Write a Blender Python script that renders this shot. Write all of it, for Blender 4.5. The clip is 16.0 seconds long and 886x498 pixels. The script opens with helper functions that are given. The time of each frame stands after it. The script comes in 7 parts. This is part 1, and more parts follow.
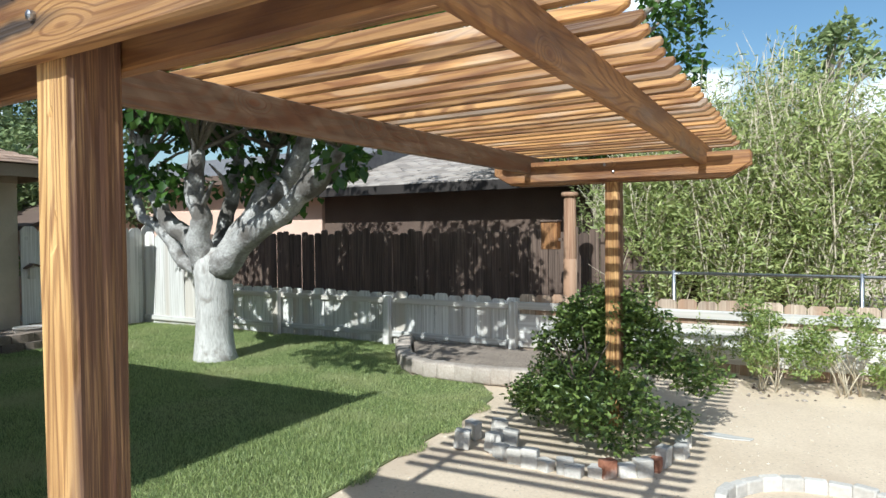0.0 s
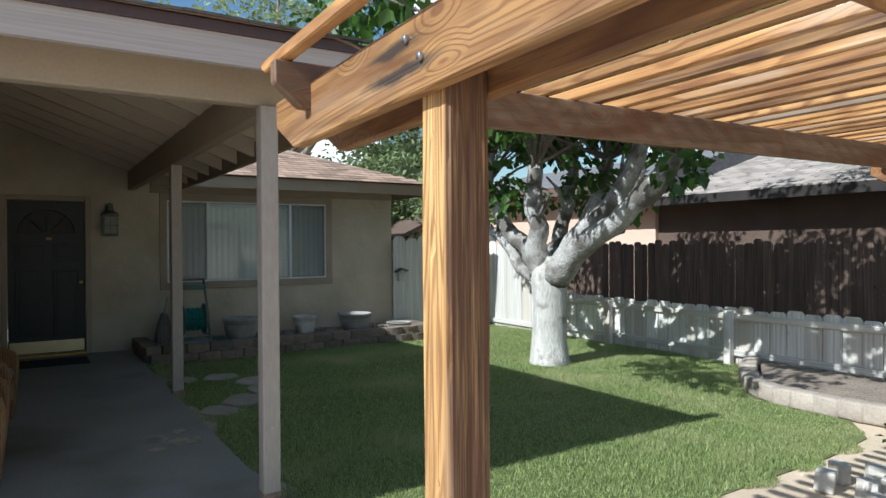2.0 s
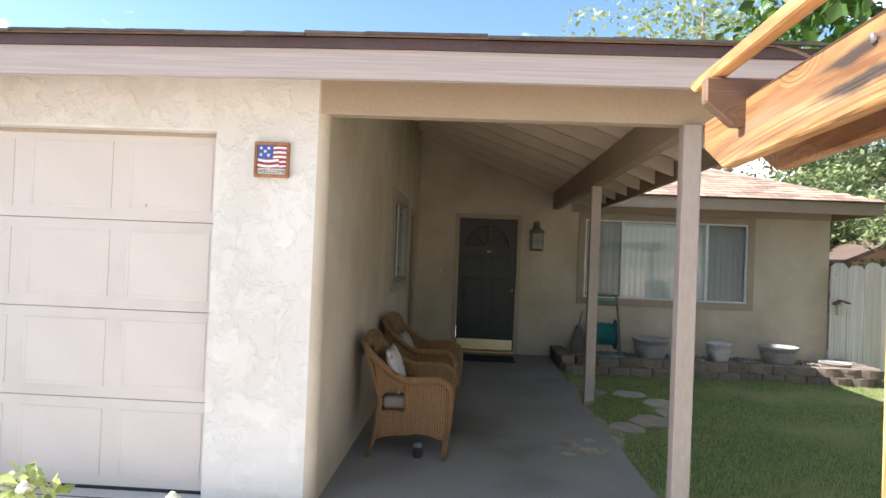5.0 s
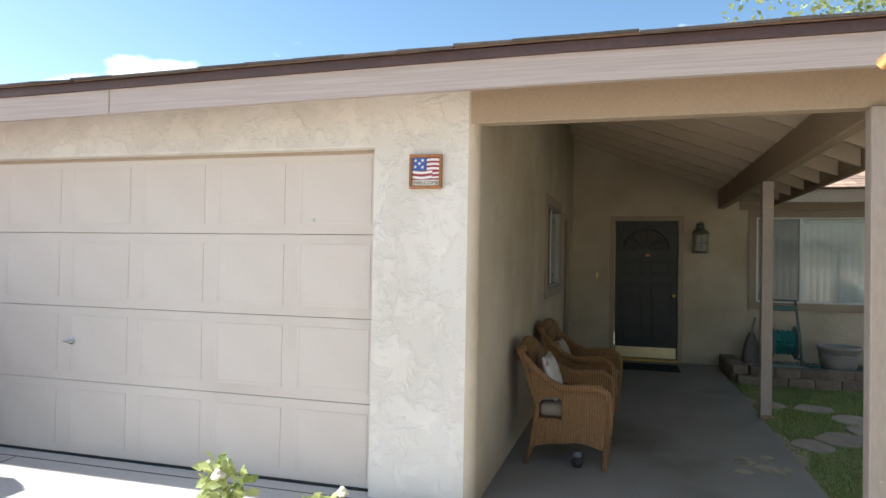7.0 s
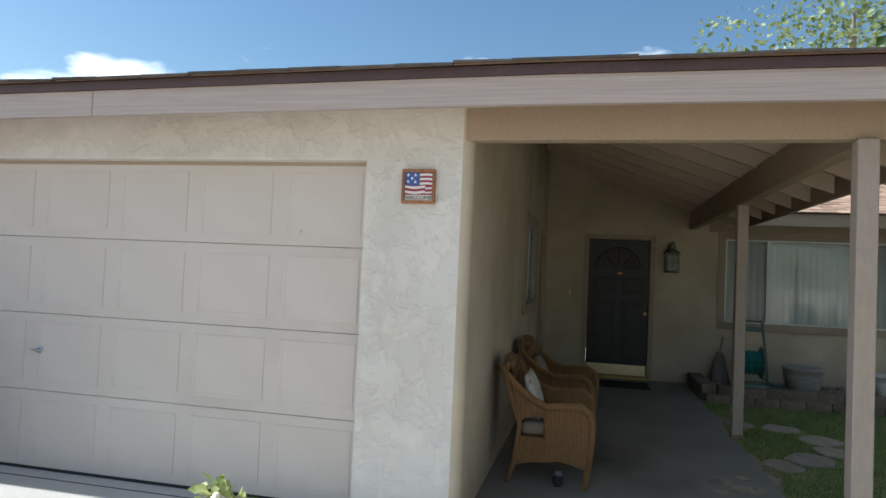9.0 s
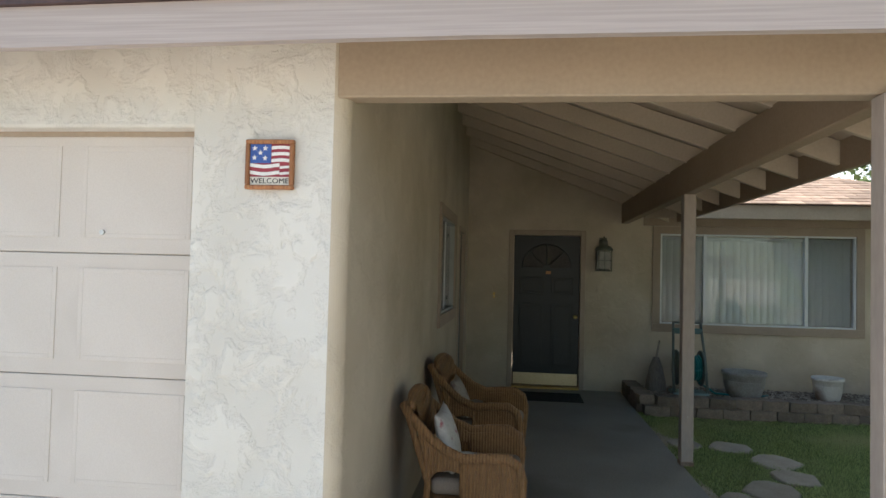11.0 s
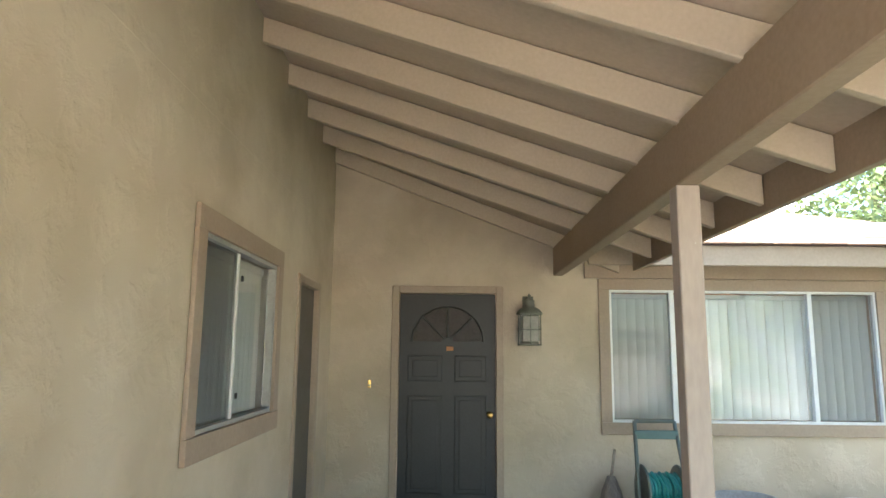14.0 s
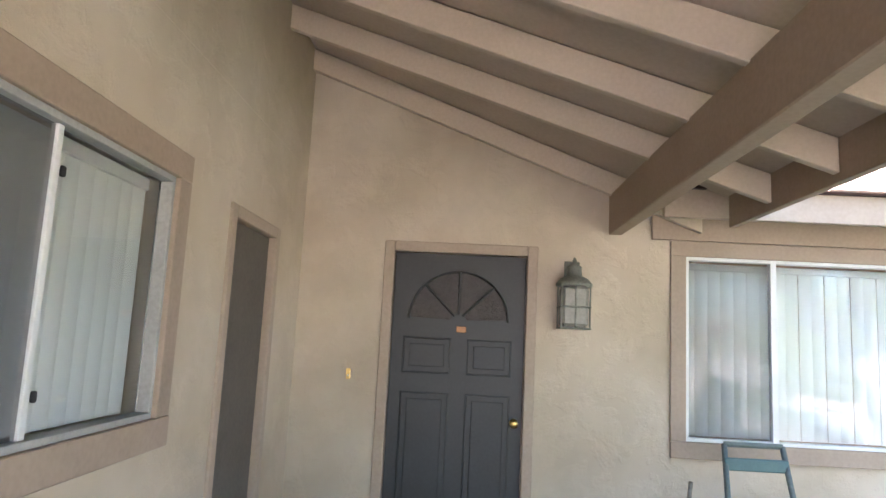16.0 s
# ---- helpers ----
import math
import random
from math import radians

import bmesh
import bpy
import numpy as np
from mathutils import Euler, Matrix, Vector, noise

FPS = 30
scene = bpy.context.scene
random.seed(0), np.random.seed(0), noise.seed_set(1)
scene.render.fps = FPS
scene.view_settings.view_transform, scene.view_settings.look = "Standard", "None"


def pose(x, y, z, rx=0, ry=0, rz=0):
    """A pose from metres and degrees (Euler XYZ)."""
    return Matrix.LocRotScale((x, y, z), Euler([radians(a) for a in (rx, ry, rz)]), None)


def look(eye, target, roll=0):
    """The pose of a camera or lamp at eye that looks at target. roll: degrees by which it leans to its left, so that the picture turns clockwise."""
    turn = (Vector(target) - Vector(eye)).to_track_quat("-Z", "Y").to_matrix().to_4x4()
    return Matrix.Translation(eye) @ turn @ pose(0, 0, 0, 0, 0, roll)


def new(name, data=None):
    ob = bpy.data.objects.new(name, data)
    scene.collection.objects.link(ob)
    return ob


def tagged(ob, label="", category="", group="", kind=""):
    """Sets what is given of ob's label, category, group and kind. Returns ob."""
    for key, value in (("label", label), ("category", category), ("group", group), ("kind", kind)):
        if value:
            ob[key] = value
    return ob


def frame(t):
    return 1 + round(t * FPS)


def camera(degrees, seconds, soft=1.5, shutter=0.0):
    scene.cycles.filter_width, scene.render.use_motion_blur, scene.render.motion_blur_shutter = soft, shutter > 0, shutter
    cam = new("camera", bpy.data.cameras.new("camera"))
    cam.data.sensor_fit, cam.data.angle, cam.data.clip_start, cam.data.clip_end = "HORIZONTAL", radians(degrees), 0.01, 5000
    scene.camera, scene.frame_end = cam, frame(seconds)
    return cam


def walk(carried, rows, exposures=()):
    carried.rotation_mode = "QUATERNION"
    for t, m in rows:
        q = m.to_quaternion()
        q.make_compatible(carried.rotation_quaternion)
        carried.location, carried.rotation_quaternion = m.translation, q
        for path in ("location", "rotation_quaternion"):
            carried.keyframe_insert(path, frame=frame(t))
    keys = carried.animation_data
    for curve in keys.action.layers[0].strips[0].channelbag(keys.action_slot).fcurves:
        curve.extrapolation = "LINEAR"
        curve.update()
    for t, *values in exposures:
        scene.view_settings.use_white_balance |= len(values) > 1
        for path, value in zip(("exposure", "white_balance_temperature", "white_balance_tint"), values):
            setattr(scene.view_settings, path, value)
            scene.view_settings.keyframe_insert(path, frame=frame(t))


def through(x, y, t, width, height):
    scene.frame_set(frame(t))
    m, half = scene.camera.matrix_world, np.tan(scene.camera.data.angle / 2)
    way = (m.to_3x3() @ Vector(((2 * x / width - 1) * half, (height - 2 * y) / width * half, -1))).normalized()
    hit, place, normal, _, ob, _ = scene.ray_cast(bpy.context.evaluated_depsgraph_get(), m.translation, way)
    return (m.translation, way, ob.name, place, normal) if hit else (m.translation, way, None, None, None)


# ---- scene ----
cam = camera(68.1, 16.0)
SUN, SKY = 5.0, 0.084
EXPOSURES = [(0.0, 0.3, 5850, 3), (1.5, 0.37, 5800, 3), (2.0, 0.35, 5800, 4), (2.5, 0.52, 5850, 6), (3.0, 0.98, 5850, 13), (3.5, 1.37, 6000, 14), (4.2, 1.5, 6200, 13), (6.3, 1.42, 6400, 10), (7.0, 1.12, 6350, 8), (7.5, 0.84, 6450, 7), (8.5, 0.6, 6250, 5), (9.2, 0.52, 6050, 4), (11.3, 1.1, 6150, 5), (11.5, 1.12, 6150, 5), (12.0, 1.62, 6350, 6), (12.5, 2.26, 6600, 4), (13.0, 2.64, 6250, 4), (13.5, 3.08, 6150, 5), (14.0, 3.2, 6150, 8), (14.5, 3.42, 6000, 10), (15.0, 3.55, 5850, 12), (15.5, 3.68, 5750, 15), (16.0, 3.74, 5750, 19)]
PATH = [
    (0, (0.433, 0.578, 1.45), (-0.553, 2.318, 1.398), -0.6),
    (0.5, (0.441, 0.546, 1.441), (-0.767, 2.14, 1.411), -0.8),
    (1, (0.387, 0.549, 1.44), (-0.975, 2.014, 1.422), -0.1),
    (1.5, (0.402, 0.544, 1.44), (-1.077, 1.89, 1.418), -0.4),
    (2, (0.415, 0.539, 1.443), (-1.277, 1.606, 1.431), -0.4),
    (2.5, (0.395, 0.537, 1.443), (-1.439, 1.333, 1.444), -0.3),
    (3, (0.393, 0.54, 1.442), (-1.538, 1.058, 1.451), -0.3),
    (3.5, (0.396, 0.537, 1.444), (-1.593, 0.745, 1.462), -0.2),
    (4, (0.379, 0.517, 1.451), (-1.62, 0.483, 1.474), 0.6),
    (4.2, (0.391, 0.513, 1.457), (-1.608, 0.46, 1.48), 1.5),
    (6.3, (0.408, 0.51, 1.454), (-1.579, 0.282, 1.483), 1.2),
    (6.5, (0.406, 0.51, 1.453), (-1.567, 0.188, 1.482), 1.1),
    (7, (0.408, 0.519, 1.452), (-1.514, -0.033, 1.483), 1.0),
    (7.5, (0.424, 0.512, 1.465), (-1.424, -0.252, 1.496), 1.0),
    (8, (0.427, 0.499, 1.479), (-1.401, -0.311, 1.52), 1.0),
    (8.5, (0.435, 0.471, 1.476), (-1.404, -0.312, 1.53), 1.5),
    (9, (0.42, 0.359, 1.477), (-1.528, -0.089, 1.545), 2.5),
    (11.3, (-1.0, 0.347, 1.567), (-2.99, 0.153, 1.629), 2.4),
    (11.5, (-1.163, 0.367, 1.568), (-3.154, 0.193, 1.631), 3.6),
    (12, (-1.651, 0.479, 1.56), (-3.635, 0.264, 1.686), 6.1),
    (12.5, (-2.185, 0.516, 1.523), (-4.171, 0.346, 1.682), 3.5),
    (13, (-2.708, 0.6, 1.495), (-4.699, 0.54, 1.678), 3.5),
    (13.5, (-3.214, 0.68, 1.529), (-5.203, 0.581, 1.722), -1.7),
    (14, (-3.677, 0.75, 1.529), (-5.652, 0.729, 1.841), 0.6),
    (14.5, (-4.155, 0.808, 1.522), (-6.131, 0.721, 1.821), 2.1),
    (15, (-4.653, 0.715, 1.532), (-6.63, 0.629, 1.818), 4.8),
    (15.5, (-5.064, 0.71, 1.517), (-7.045, 0.701, 1.798), 2.5),
    (16, (-5.381, 0.767, 1.505), (-7.362, 0.696, 1.773), 2.9),
]
walk(cam, [(t, look(eye, target, roll)) for t, eye, target, roll in PATH], EXPOSURES)

# ---- world and sun ----
LIGHT = Vector((-0.09, 1.22, -1.0)).normalized()  # the way that sunlight travels
world = bpy.data.worlds.new("sky")
scene.world = world
world.use_nodes = True
wn, wl = world.node_tree.nodes, world.node_tree.links
wn.clear()
sky = wn.new("ShaderNodeTexSky")
sky.sky_type, sky.sun_disc = "NISHITA", False
sky.sun_elevation = math.asin(-LIGHT.z)
sky.sun_rotation = math.atan2(-LIGHT.x, -LIGHT.y)
sky.air_density, sky.dust_density, sky.ozone_density = 1.2, 0.6, 2.2
wc = wn.new("ShaderNodeTexCoord")
wm = wn.new("ShaderNodeMapping")
wm.inputs["Scale"].default_value = (2.2, 2.2, 6.0)
wnoise = wn.new("ShaderNodeTexNoise")
wnoise.inputs["Scale"].default_value, wnoise.inputs["Detail"].default_value = 1.3, 9.0
wramp = wn.new("ShaderNodeValToRGB")
wramp.color_ramp.elements[0].position, wramp.color_ramp.elements[1].position = 0.53, 0.60
wmix = wn.new("ShaderNodeMix")
wmix.data_type = "RGBA"
wmix.inputs[7].default_value = (13.5, 13.8, 14.2, 1)
wback = wn.new("ShaderNodeBackground")
wback.inputs[1].default_value = SKY
wout = wn.new("ShaderNodeOutputWorld")
wl.new(wc.outputs["Generated"], wm.inputs[0])
wl.new(wm.outputs[0], wnoise.inputs[0])
wl.new(wnoise.outputs[0], wramp.inputs[0])
wl.new(wramp.outputs[0], wmix.inputs[0])
whsv = wn.new("ShaderNodeHueSaturation")
whsv.inputs["Saturation"].default_value, whsv.inputs["Value"].default_value = 1.1, 1.1
wl.new(sky.outputs[0], whsv.inputs["Color"])
wl.new(whsv.outputs[0], wmix.inputs[6])
wl.new(wmix.outputs[2], wback.inputs[0])
wl.new(wback.outputs[0], wout.inputs[0])
sun = new("sun", bpy.data.lights.new("sun", "SUN"))
sun.data.energy, sun.data.angle, sun.data.color = SUN, radians(0.53), (1.0, 0.975, 0.93)
sun.matrix_basis = look((0, -20, 20), Vector((0, -20, 20)) + LIGHT)


# ---- materials ----
def nodes_of(name):
    m = bpy.data.materials.new(name)
    m.use_nodes = True
    t = m.node_tree
    return m, t.nodes, t.links, t.nodes["Principled BSDF"]


def surface(name, a, b, rough=0.7, scale=6.0, fine=60.0, bump=0.15, deep=0.01, stretch=(1, 1, 1), metal=0.0, stain=None, stain_at=0.6, vary=0.0, fleck=None, fleck_at=0.62):
    """A two-scale surface: large mottling from colour a to b, fine grain and relief, and stains with a shape of their own."""
    m, n, l, p = nodes_of(name)
    tc = n.new("ShaderNodeTexCoord")
    mp = n.new("ShaderNodeMapping")
    mp.inputs["Scale"].default_value = stretch
    l.new(tc.outputs["Object"], mp.inputs[0])
    big, small = n.new("ShaderNodeTexNoise"), n.new("ShaderNodeTexNoise")
    big.inputs["Scale"].default_value, big.inputs["Detail"].default_value = scale, 6
    small.inputs["Scale"].default_value, small.inputs["Detail"].default_value = fine, 5
    add = n.new("ShaderNodeMath")
    add.operation = "MULTIPLY_ADD"
    add.inputs[1].default_value = 0.5
    half = n.new("ShaderNodeMath")
    half.operation = "MULTIPLY"
    half.inputs[1].default_value = 0.5
    ramp = n.new("ShaderNodeValToRGB")
    ramp.color_ramp.elements[0].color, ramp.color_ramp.elements[1].color = (*a, 1), (*b, 1)
    ramp.color_ramp.elements[0].position, ramp.color_ramp.elements[1].position = 0.36, 0.64
    for tex in (big, small):
        l.new(mp.outputs[0], tex.inputs[0])
    l.new(small.outputs[0], half.inputs[0])
    l.new(big.outputs[0], add.inputs[0])
    l.new(half.outputs[0], add.inputs[2])
    l.new(add.outputs[0], ramp.inputs[0])
    colour = ramp.outputs[0]
    for value, at, sc in ((stain, stain_at, scale * 0.35), (fleck, fleck_at, fine * 0.7)):
        if value:
            tex, cut, mix = n.new("ShaderNodeTexNoise"), n.new("ShaderNodeValToRGB"), n.new("ShaderNodeMix")
            tex.inputs["Scale"].default_value, tex.inputs["Detail"].default_value = sc, 8
            cut.color_ramp.elements[0].position, cut.color_ramp.elements[1].position = at - 0.06, at + 0.06
            mix.data_type = "RGBA"
            mix.inputs[7].default_value = (*value, 1)
            l.new(tc.outputs["Object"], tex.inputs[0])
            l.new(tex.outputs[0], cut.inputs[0])
            l.new(cut.outputs[0], mix.inputs[0])
            l.new(colour, mix.inputs[6])
            colour = mix.outputs[2]
    if vary:
        info, hsv, rng = n.new("ShaderNodeObjectInfo"), n.new("ShaderNodeHueSaturation"), n.new("ShaderNodeMapRange")
        rng.inputs[3].default_value, rng.inputs[4].default_value = 1 - vary, 1 + vary
        l.new(info.outputs["Random"], rng.inputs[0])
        l.new(rng.outputs[0], hsv.inputs["Value"])
        l.new(colour, hsv.inputs["Color"])
        colour = hsv.outputs[0]
    l.new(colour, p.inputs["Base Color"])
    bm_, = (n.new("ShaderNodeBump"),)
    bm_.inputs["Strength"].default_value, bm_.inputs["Distance"].default_value = bump, deep
    l.new(add.outputs[0], bm_.inputs["Height"])
    l.new(bm_.outputs[0], p.inputs["Normal"])
    p.inputs["Roughness"].default_value, p.inputs["Metallic"].default_value = rough, metal
    return m


def stucco(name, a, b, relief=1.0, edge=(0.44, 0.60), coarse=6.5):
    """Trowelled lace stucco: raised flat patches with ragged edges over a sandy coat."""
    m, n, l, p = nodes_of(name)
    tc = n.new("ShaderNodeTexCoord")
    warp, patch, sand, soil = (n.new("ShaderNodeTexNoise") for _ in range(4))
    for tex, sc, de in ((warp, 9.0, 4), (patch, coarse, 11), (sand, 170.0, 4), (soil, 1.5, 8)):
        tex.inputs["Scale"].default_value, tex.inputs["Detail"].default_value = sc, de
        l.new(tc.outputs["Object"], tex.inputs[0])
    patch.inputs["Distortion"].default_value, patch.inputs["Roughness"].default_value = 0.25, 0.62
    cut = n.new("ShaderNodeValToRGB")
    cut.color_ramp.elements[0].position, cut.color_ramp.elements[1].position = edge
    l.new(patch.outputs[0], cut.inputs[0])
    mix = n.new("ShaderNodeMix")
    mix.data_type = "RGBA"
    mix.inputs[6].default_value, mix.inputs[7].default_value = (*a, 1), (*b, 1)
    sramp = n.new("ShaderNodeMapRange")
    sramp.inputs[1].default_value, sramp.inputs[2].default_value = 0.3, 0.7
    l.new(soil.outputs[0], sramp.inputs[0])
    l.new(sramp.outputs[0], mix.inputs[0])
    coat = n.new("ShaderNodeMix")
    coat.data_type = "RGBA"
    coat.blend_type = "MULTIPLY"
    coat.inputs[0].default_value = 1.0
    tone = n.new("ShaderNodeMapRange")
    tone.inputs[3].default_value, tone.inputs[4].default_value = 1.0 - 0.035 * relief, 1.0
    l.new(cut.outputs[0], tone.inputs[0])
    l.new(mix.outputs[2], coat.inputs[6])
    l.new(tone.outputs[0], coat.inputs[7])
    l.new(coat.outputs[2], p.inputs["Base Color"])
    h = n.new("ShaderNodeMath")
    h.operation = "MULTIPLY_ADD"
    h.inputs[1].default_value = 0.18
    l.new(sand.outputs[0], h.inputs[0])
    l.new(cut.outputs[0], h.inputs[2])
    bp = n.new("ShaderNodeBump")
    bp.inputs["Strength"].default_value, bp.inputs["Distance"].default_value = 0.45 * relief, 0.006
    l.new(h.outputs[0], bp.inputs["Height"])
    l.new(bp.outputs[0], p.inputs["Normal"])
    p.inputs["Roughness"].default_value = 0.9
    return m


def wood(name, dark, mid, light, axis, rough=0.75, grain=1.0, weather=None, rings=14.0, knots=0.75, streak=0.17, spread=(0.33, 0.5, 0.70), cracks=0.0, blotch=None):
    """Weathered timber with long grain along an axis, darker rings and knots."""
    m, n, l, p = nodes_of(name)
    tc, mp, info = n.new("ShaderNodeTexCoord"), n.new("ShaderNodeMapping"), n.new("ShaderNodeObjectInfo")
    sc = [rings, rings, rings]
    sc["xyz".index(axis)] = rings * 0.016
    mp.inputs["Scale"].default_value = sc
    off = n.new("ShaderNodeVectorMath")
    off.operation = "ADD"
    rnd = n.new("ShaderNodeMath")
    rnd.operation = "MULTIPLY"
    rnd.inputs[1].default_value = 37.0
    l.new(info.outputs["Random"], rnd.inputs[0])
    l.new(tc.outputs["Object"], off.inputs[0])
    l.new(rnd.outputs[0], off.inputs[1])
    l.new(off.outputs[0], mp.inputs[0])
    g, fine, patch = (n.new("ShaderNodeTexNoise") for _ in range(3))
    g.inputs["Scale"].default_value, g.inputs["Detail"].default_value, g.inputs["Distortion"].default_value = 1.6, 3, 1.6
    fine.inputs["Scale"].default_value, fine.inputs["Detail"].default_value = 7.0, 9
    patch.inputs["Scale"].default_value, patch.inputs["Detail"].default_value = 0.35, 3
    for tex in (g, fine, patch):
        l.new(mp.outputs[0], tex.inputs[0])
    wave = n.new("ShaderNodeMath")
    wave.operation = "MULTIPLY"
    wave.inputs[1].default_value = 15.0
    sine = n.new("ShaderNodeMath")
    sine.operation = "SINE"
    l.new(g.outputs[0], wave.inputs[0])
    l.new(wave.outputs[0], sine.inputs[0])
    rng = n.new("ShaderNodeMapRange")
    rng.inputs[1].default_value, rng.inputs[2].default_value = -1, 1
    l.new(sine.outputs[0], rng.inputs[0])
    tot = n.new("ShaderNodeMath")
    tot.operation = "MULTIPLY_ADD"
    tot.inputs[1].default_value = streak
    l.new(rng.outputs[0], tot.inputs[0])
    fh = n.new("ShaderNodeMath")
    fh.operation = "MULTIPLY"
    fh.inputs[1].default_value = 0.8
    l.new(fine.outputs[0], fh.inputs[0])
    l.new(fh.outputs[0], tot.inputs[2])
    vor = n.new("ShaderNodeTexVoronoi")
    vor.inputs["Scale"].default_value = 3.6
    l.new(off.outputs[0], vor.inputs[0])
    swirl, swing, near, blend = n.new("ShaderNodeMath"), n.new("ShaderNodeMath"), n.new("ShaderNodeMapRange"), n.new("ShaderNodeMix")
    swirl.operation, swing.operation = "MULTIPLY", "SINE"
    swirl.inputs[1].default_value = 55.0
    l.new(vor.outputs["Distance"], swirl.inputs[0])
    l.new(swirl.outputs[0], swing.inputs[0])
    ringed = n.new("ShaderNodeMapRange")
    ringed.inputs[1].default_value, ringed.inputs[2].default_value, ringed.inputs[3].default_value, ringed.inputs[4].default_value = -1, 1, spread[0] + 0.08, spread[2]
    l.new(swing.outputs[0], ringed.inputs[0])
    near.inputs[1].default_value, near.inputs[2].default_value, near.inputs[3].default_value, near.inputs[4].default_value = 0.10, 0.30, knots * 0.8, 0.0
    l.new(vor.outputs["Distance"], near.inputs[0])
    l.new(near.outputs[0], blend.inputs[0])
    l.new(tot.outputs[0], blend.inputs[2])
    l.new(ringed.outputs[0], blend.inputs[3])
    ramp = n.new("ShaderNodeValToRGB")
    e = ramp.color_ramp.elements
    e[0].position, e[0].color = spread[0], (*dark, 1)
    e[1].position, e[1].color = spread[2], (*light, 1)
    x = e.new(spread[1])
    x.color = (*mid, 1)
    l.new(blend.outputs[0], ramp.inputs[0])
    colour = ramp.outputs[0]
    hsv, vr = n.new("ShaderNodeHueSaturation"), n.new("ShaderNodeMapRange")
    vr.inputs[3].default_value, vr.inputs[4].default_value = 0.78, 1.18
    l.new(info.outputs["Random"], vr.inputs[0])
    l.new(vr.outputs[0], hsv.inputs["Value"])
    l.new(colour, hsv.inputs["Color"])
    colour = hsv.outputs[0]
    kcut, kmix = n.new("ShaderNodeMapRange"), n.new("ShaderNodeMix")
    kcut.inputs[1].default_value, kcut.inputs[2].default_value, kcut.inputs[3].default_value, kcut.inputs[4].default_value = 0.05, 0.15, knots, 0.0
    kmix.data_type = "RGBA"
    kmix.inputs[7].default_value = (*[v * 0.55 for v in dark], 1)
    l.new(vor.outputs["Distance"], kcut.inputs[0])
    l.new(kcut.outputs[0], kmix.inputs[0])
    l.new(colour, kmix.inputs[6])
    colour = kmix.outputs[2]
    if cracks:
        split, ccut, cmix = n.new("ShaderNodeTexNoise"), n.new("ShaderNodeMapRange"), n.new("ShaderNodeMix")
        split.inputs["Scale"].default_value, split.inputs["Detail"].default_value = 2.6, 2
        ccut.inputs[1].default_value, ccut.inputs[2].default_value, ccut.inputs[4].default_value = 0.66, 0.71, cracks
        cmix.data_type = "RGBA"
        cmix.inputs[7].default_value = (*[v * 0.4 for v in dark], 1)
        l.new(mp.outputs[0], split.inputs[0])
        l.new(split.outputs[0], ccut.inputs[0])
        l.new(ccut.outputs[0], cmix.inputs[0])
        l.new(colour, cmix.inputs[6])
        colour = cmix.outputs[2]
    if blotch:
        bt, bcut, bmix = n.new("ShaderNodeTexNoise"), n.new("ShaderNodeMapRange"), n.new("ShaderNodeMix")
        bmap = n.new("ShaderNodeMapping")
        wide = [7.0, 7.0, 7.0]
        wide["xyz".index(axis)] = 1.6
        bmap.inputs["Scale"].default_value = wide
        bt.inputs["Scale"].default_value, bt.inputs["Detail"].default_value, bt.inputs["Distortion"].default_value = 1.0, 8, 0.4
        bcut.inputs[1].default_value, bcut.inputs[2].default_value, bcut.inputs[4].default_value = 0.50, 0.70, 0.9
        bmix.data_type = "RGBA"
        bmix.inputs[7].default_value = (*blotch, 1)
        l.new(off.outputs[0], bmap.inputs[0])
        l.new(bmap.outputs[0], bt.inputs[0])
        l.new(bt.outputs[0], bcut.inputs[0])
        l.new(bcut.outputs[0], bmix.inputs[0])
        l.new(colour, bmix.inputs[6])
        colour = bmix.outputs[2]
    if weather:
        cut, mix = n.new("ShaderNodeValToRGB"), n.new("ShaderNodeMix")
        cut.color_ramp.elements[0].position, cut.color_ramp.elements[1].position = 0.5, 0.68
        mix.data_type = "RGBA"
        mix.inputs[7].default_value = (*weather, 1)
        l.new(patch.outputs[0], cut.inputs[0])
        l.new(cut.outputs[0], mix.inputs[0])
        l.new(colour, mix.inputs[6])
        colour = mix.outputs[2]
    l.new(colour, p.inputs["Base Color"])
    bp = n.new("ShaderNodeBump")
    bp.inputs["Strength"].default_value, bp.inputs["Distance"].default_value = 0.5 * grain, 0.0012
    l.new(tot.outputs[0], bp.inputs["Height"])
    l.new(bp.outputs[0], p.inputs["Normal"])
    p.inputs["Roughness"].default_value = rough
    return m


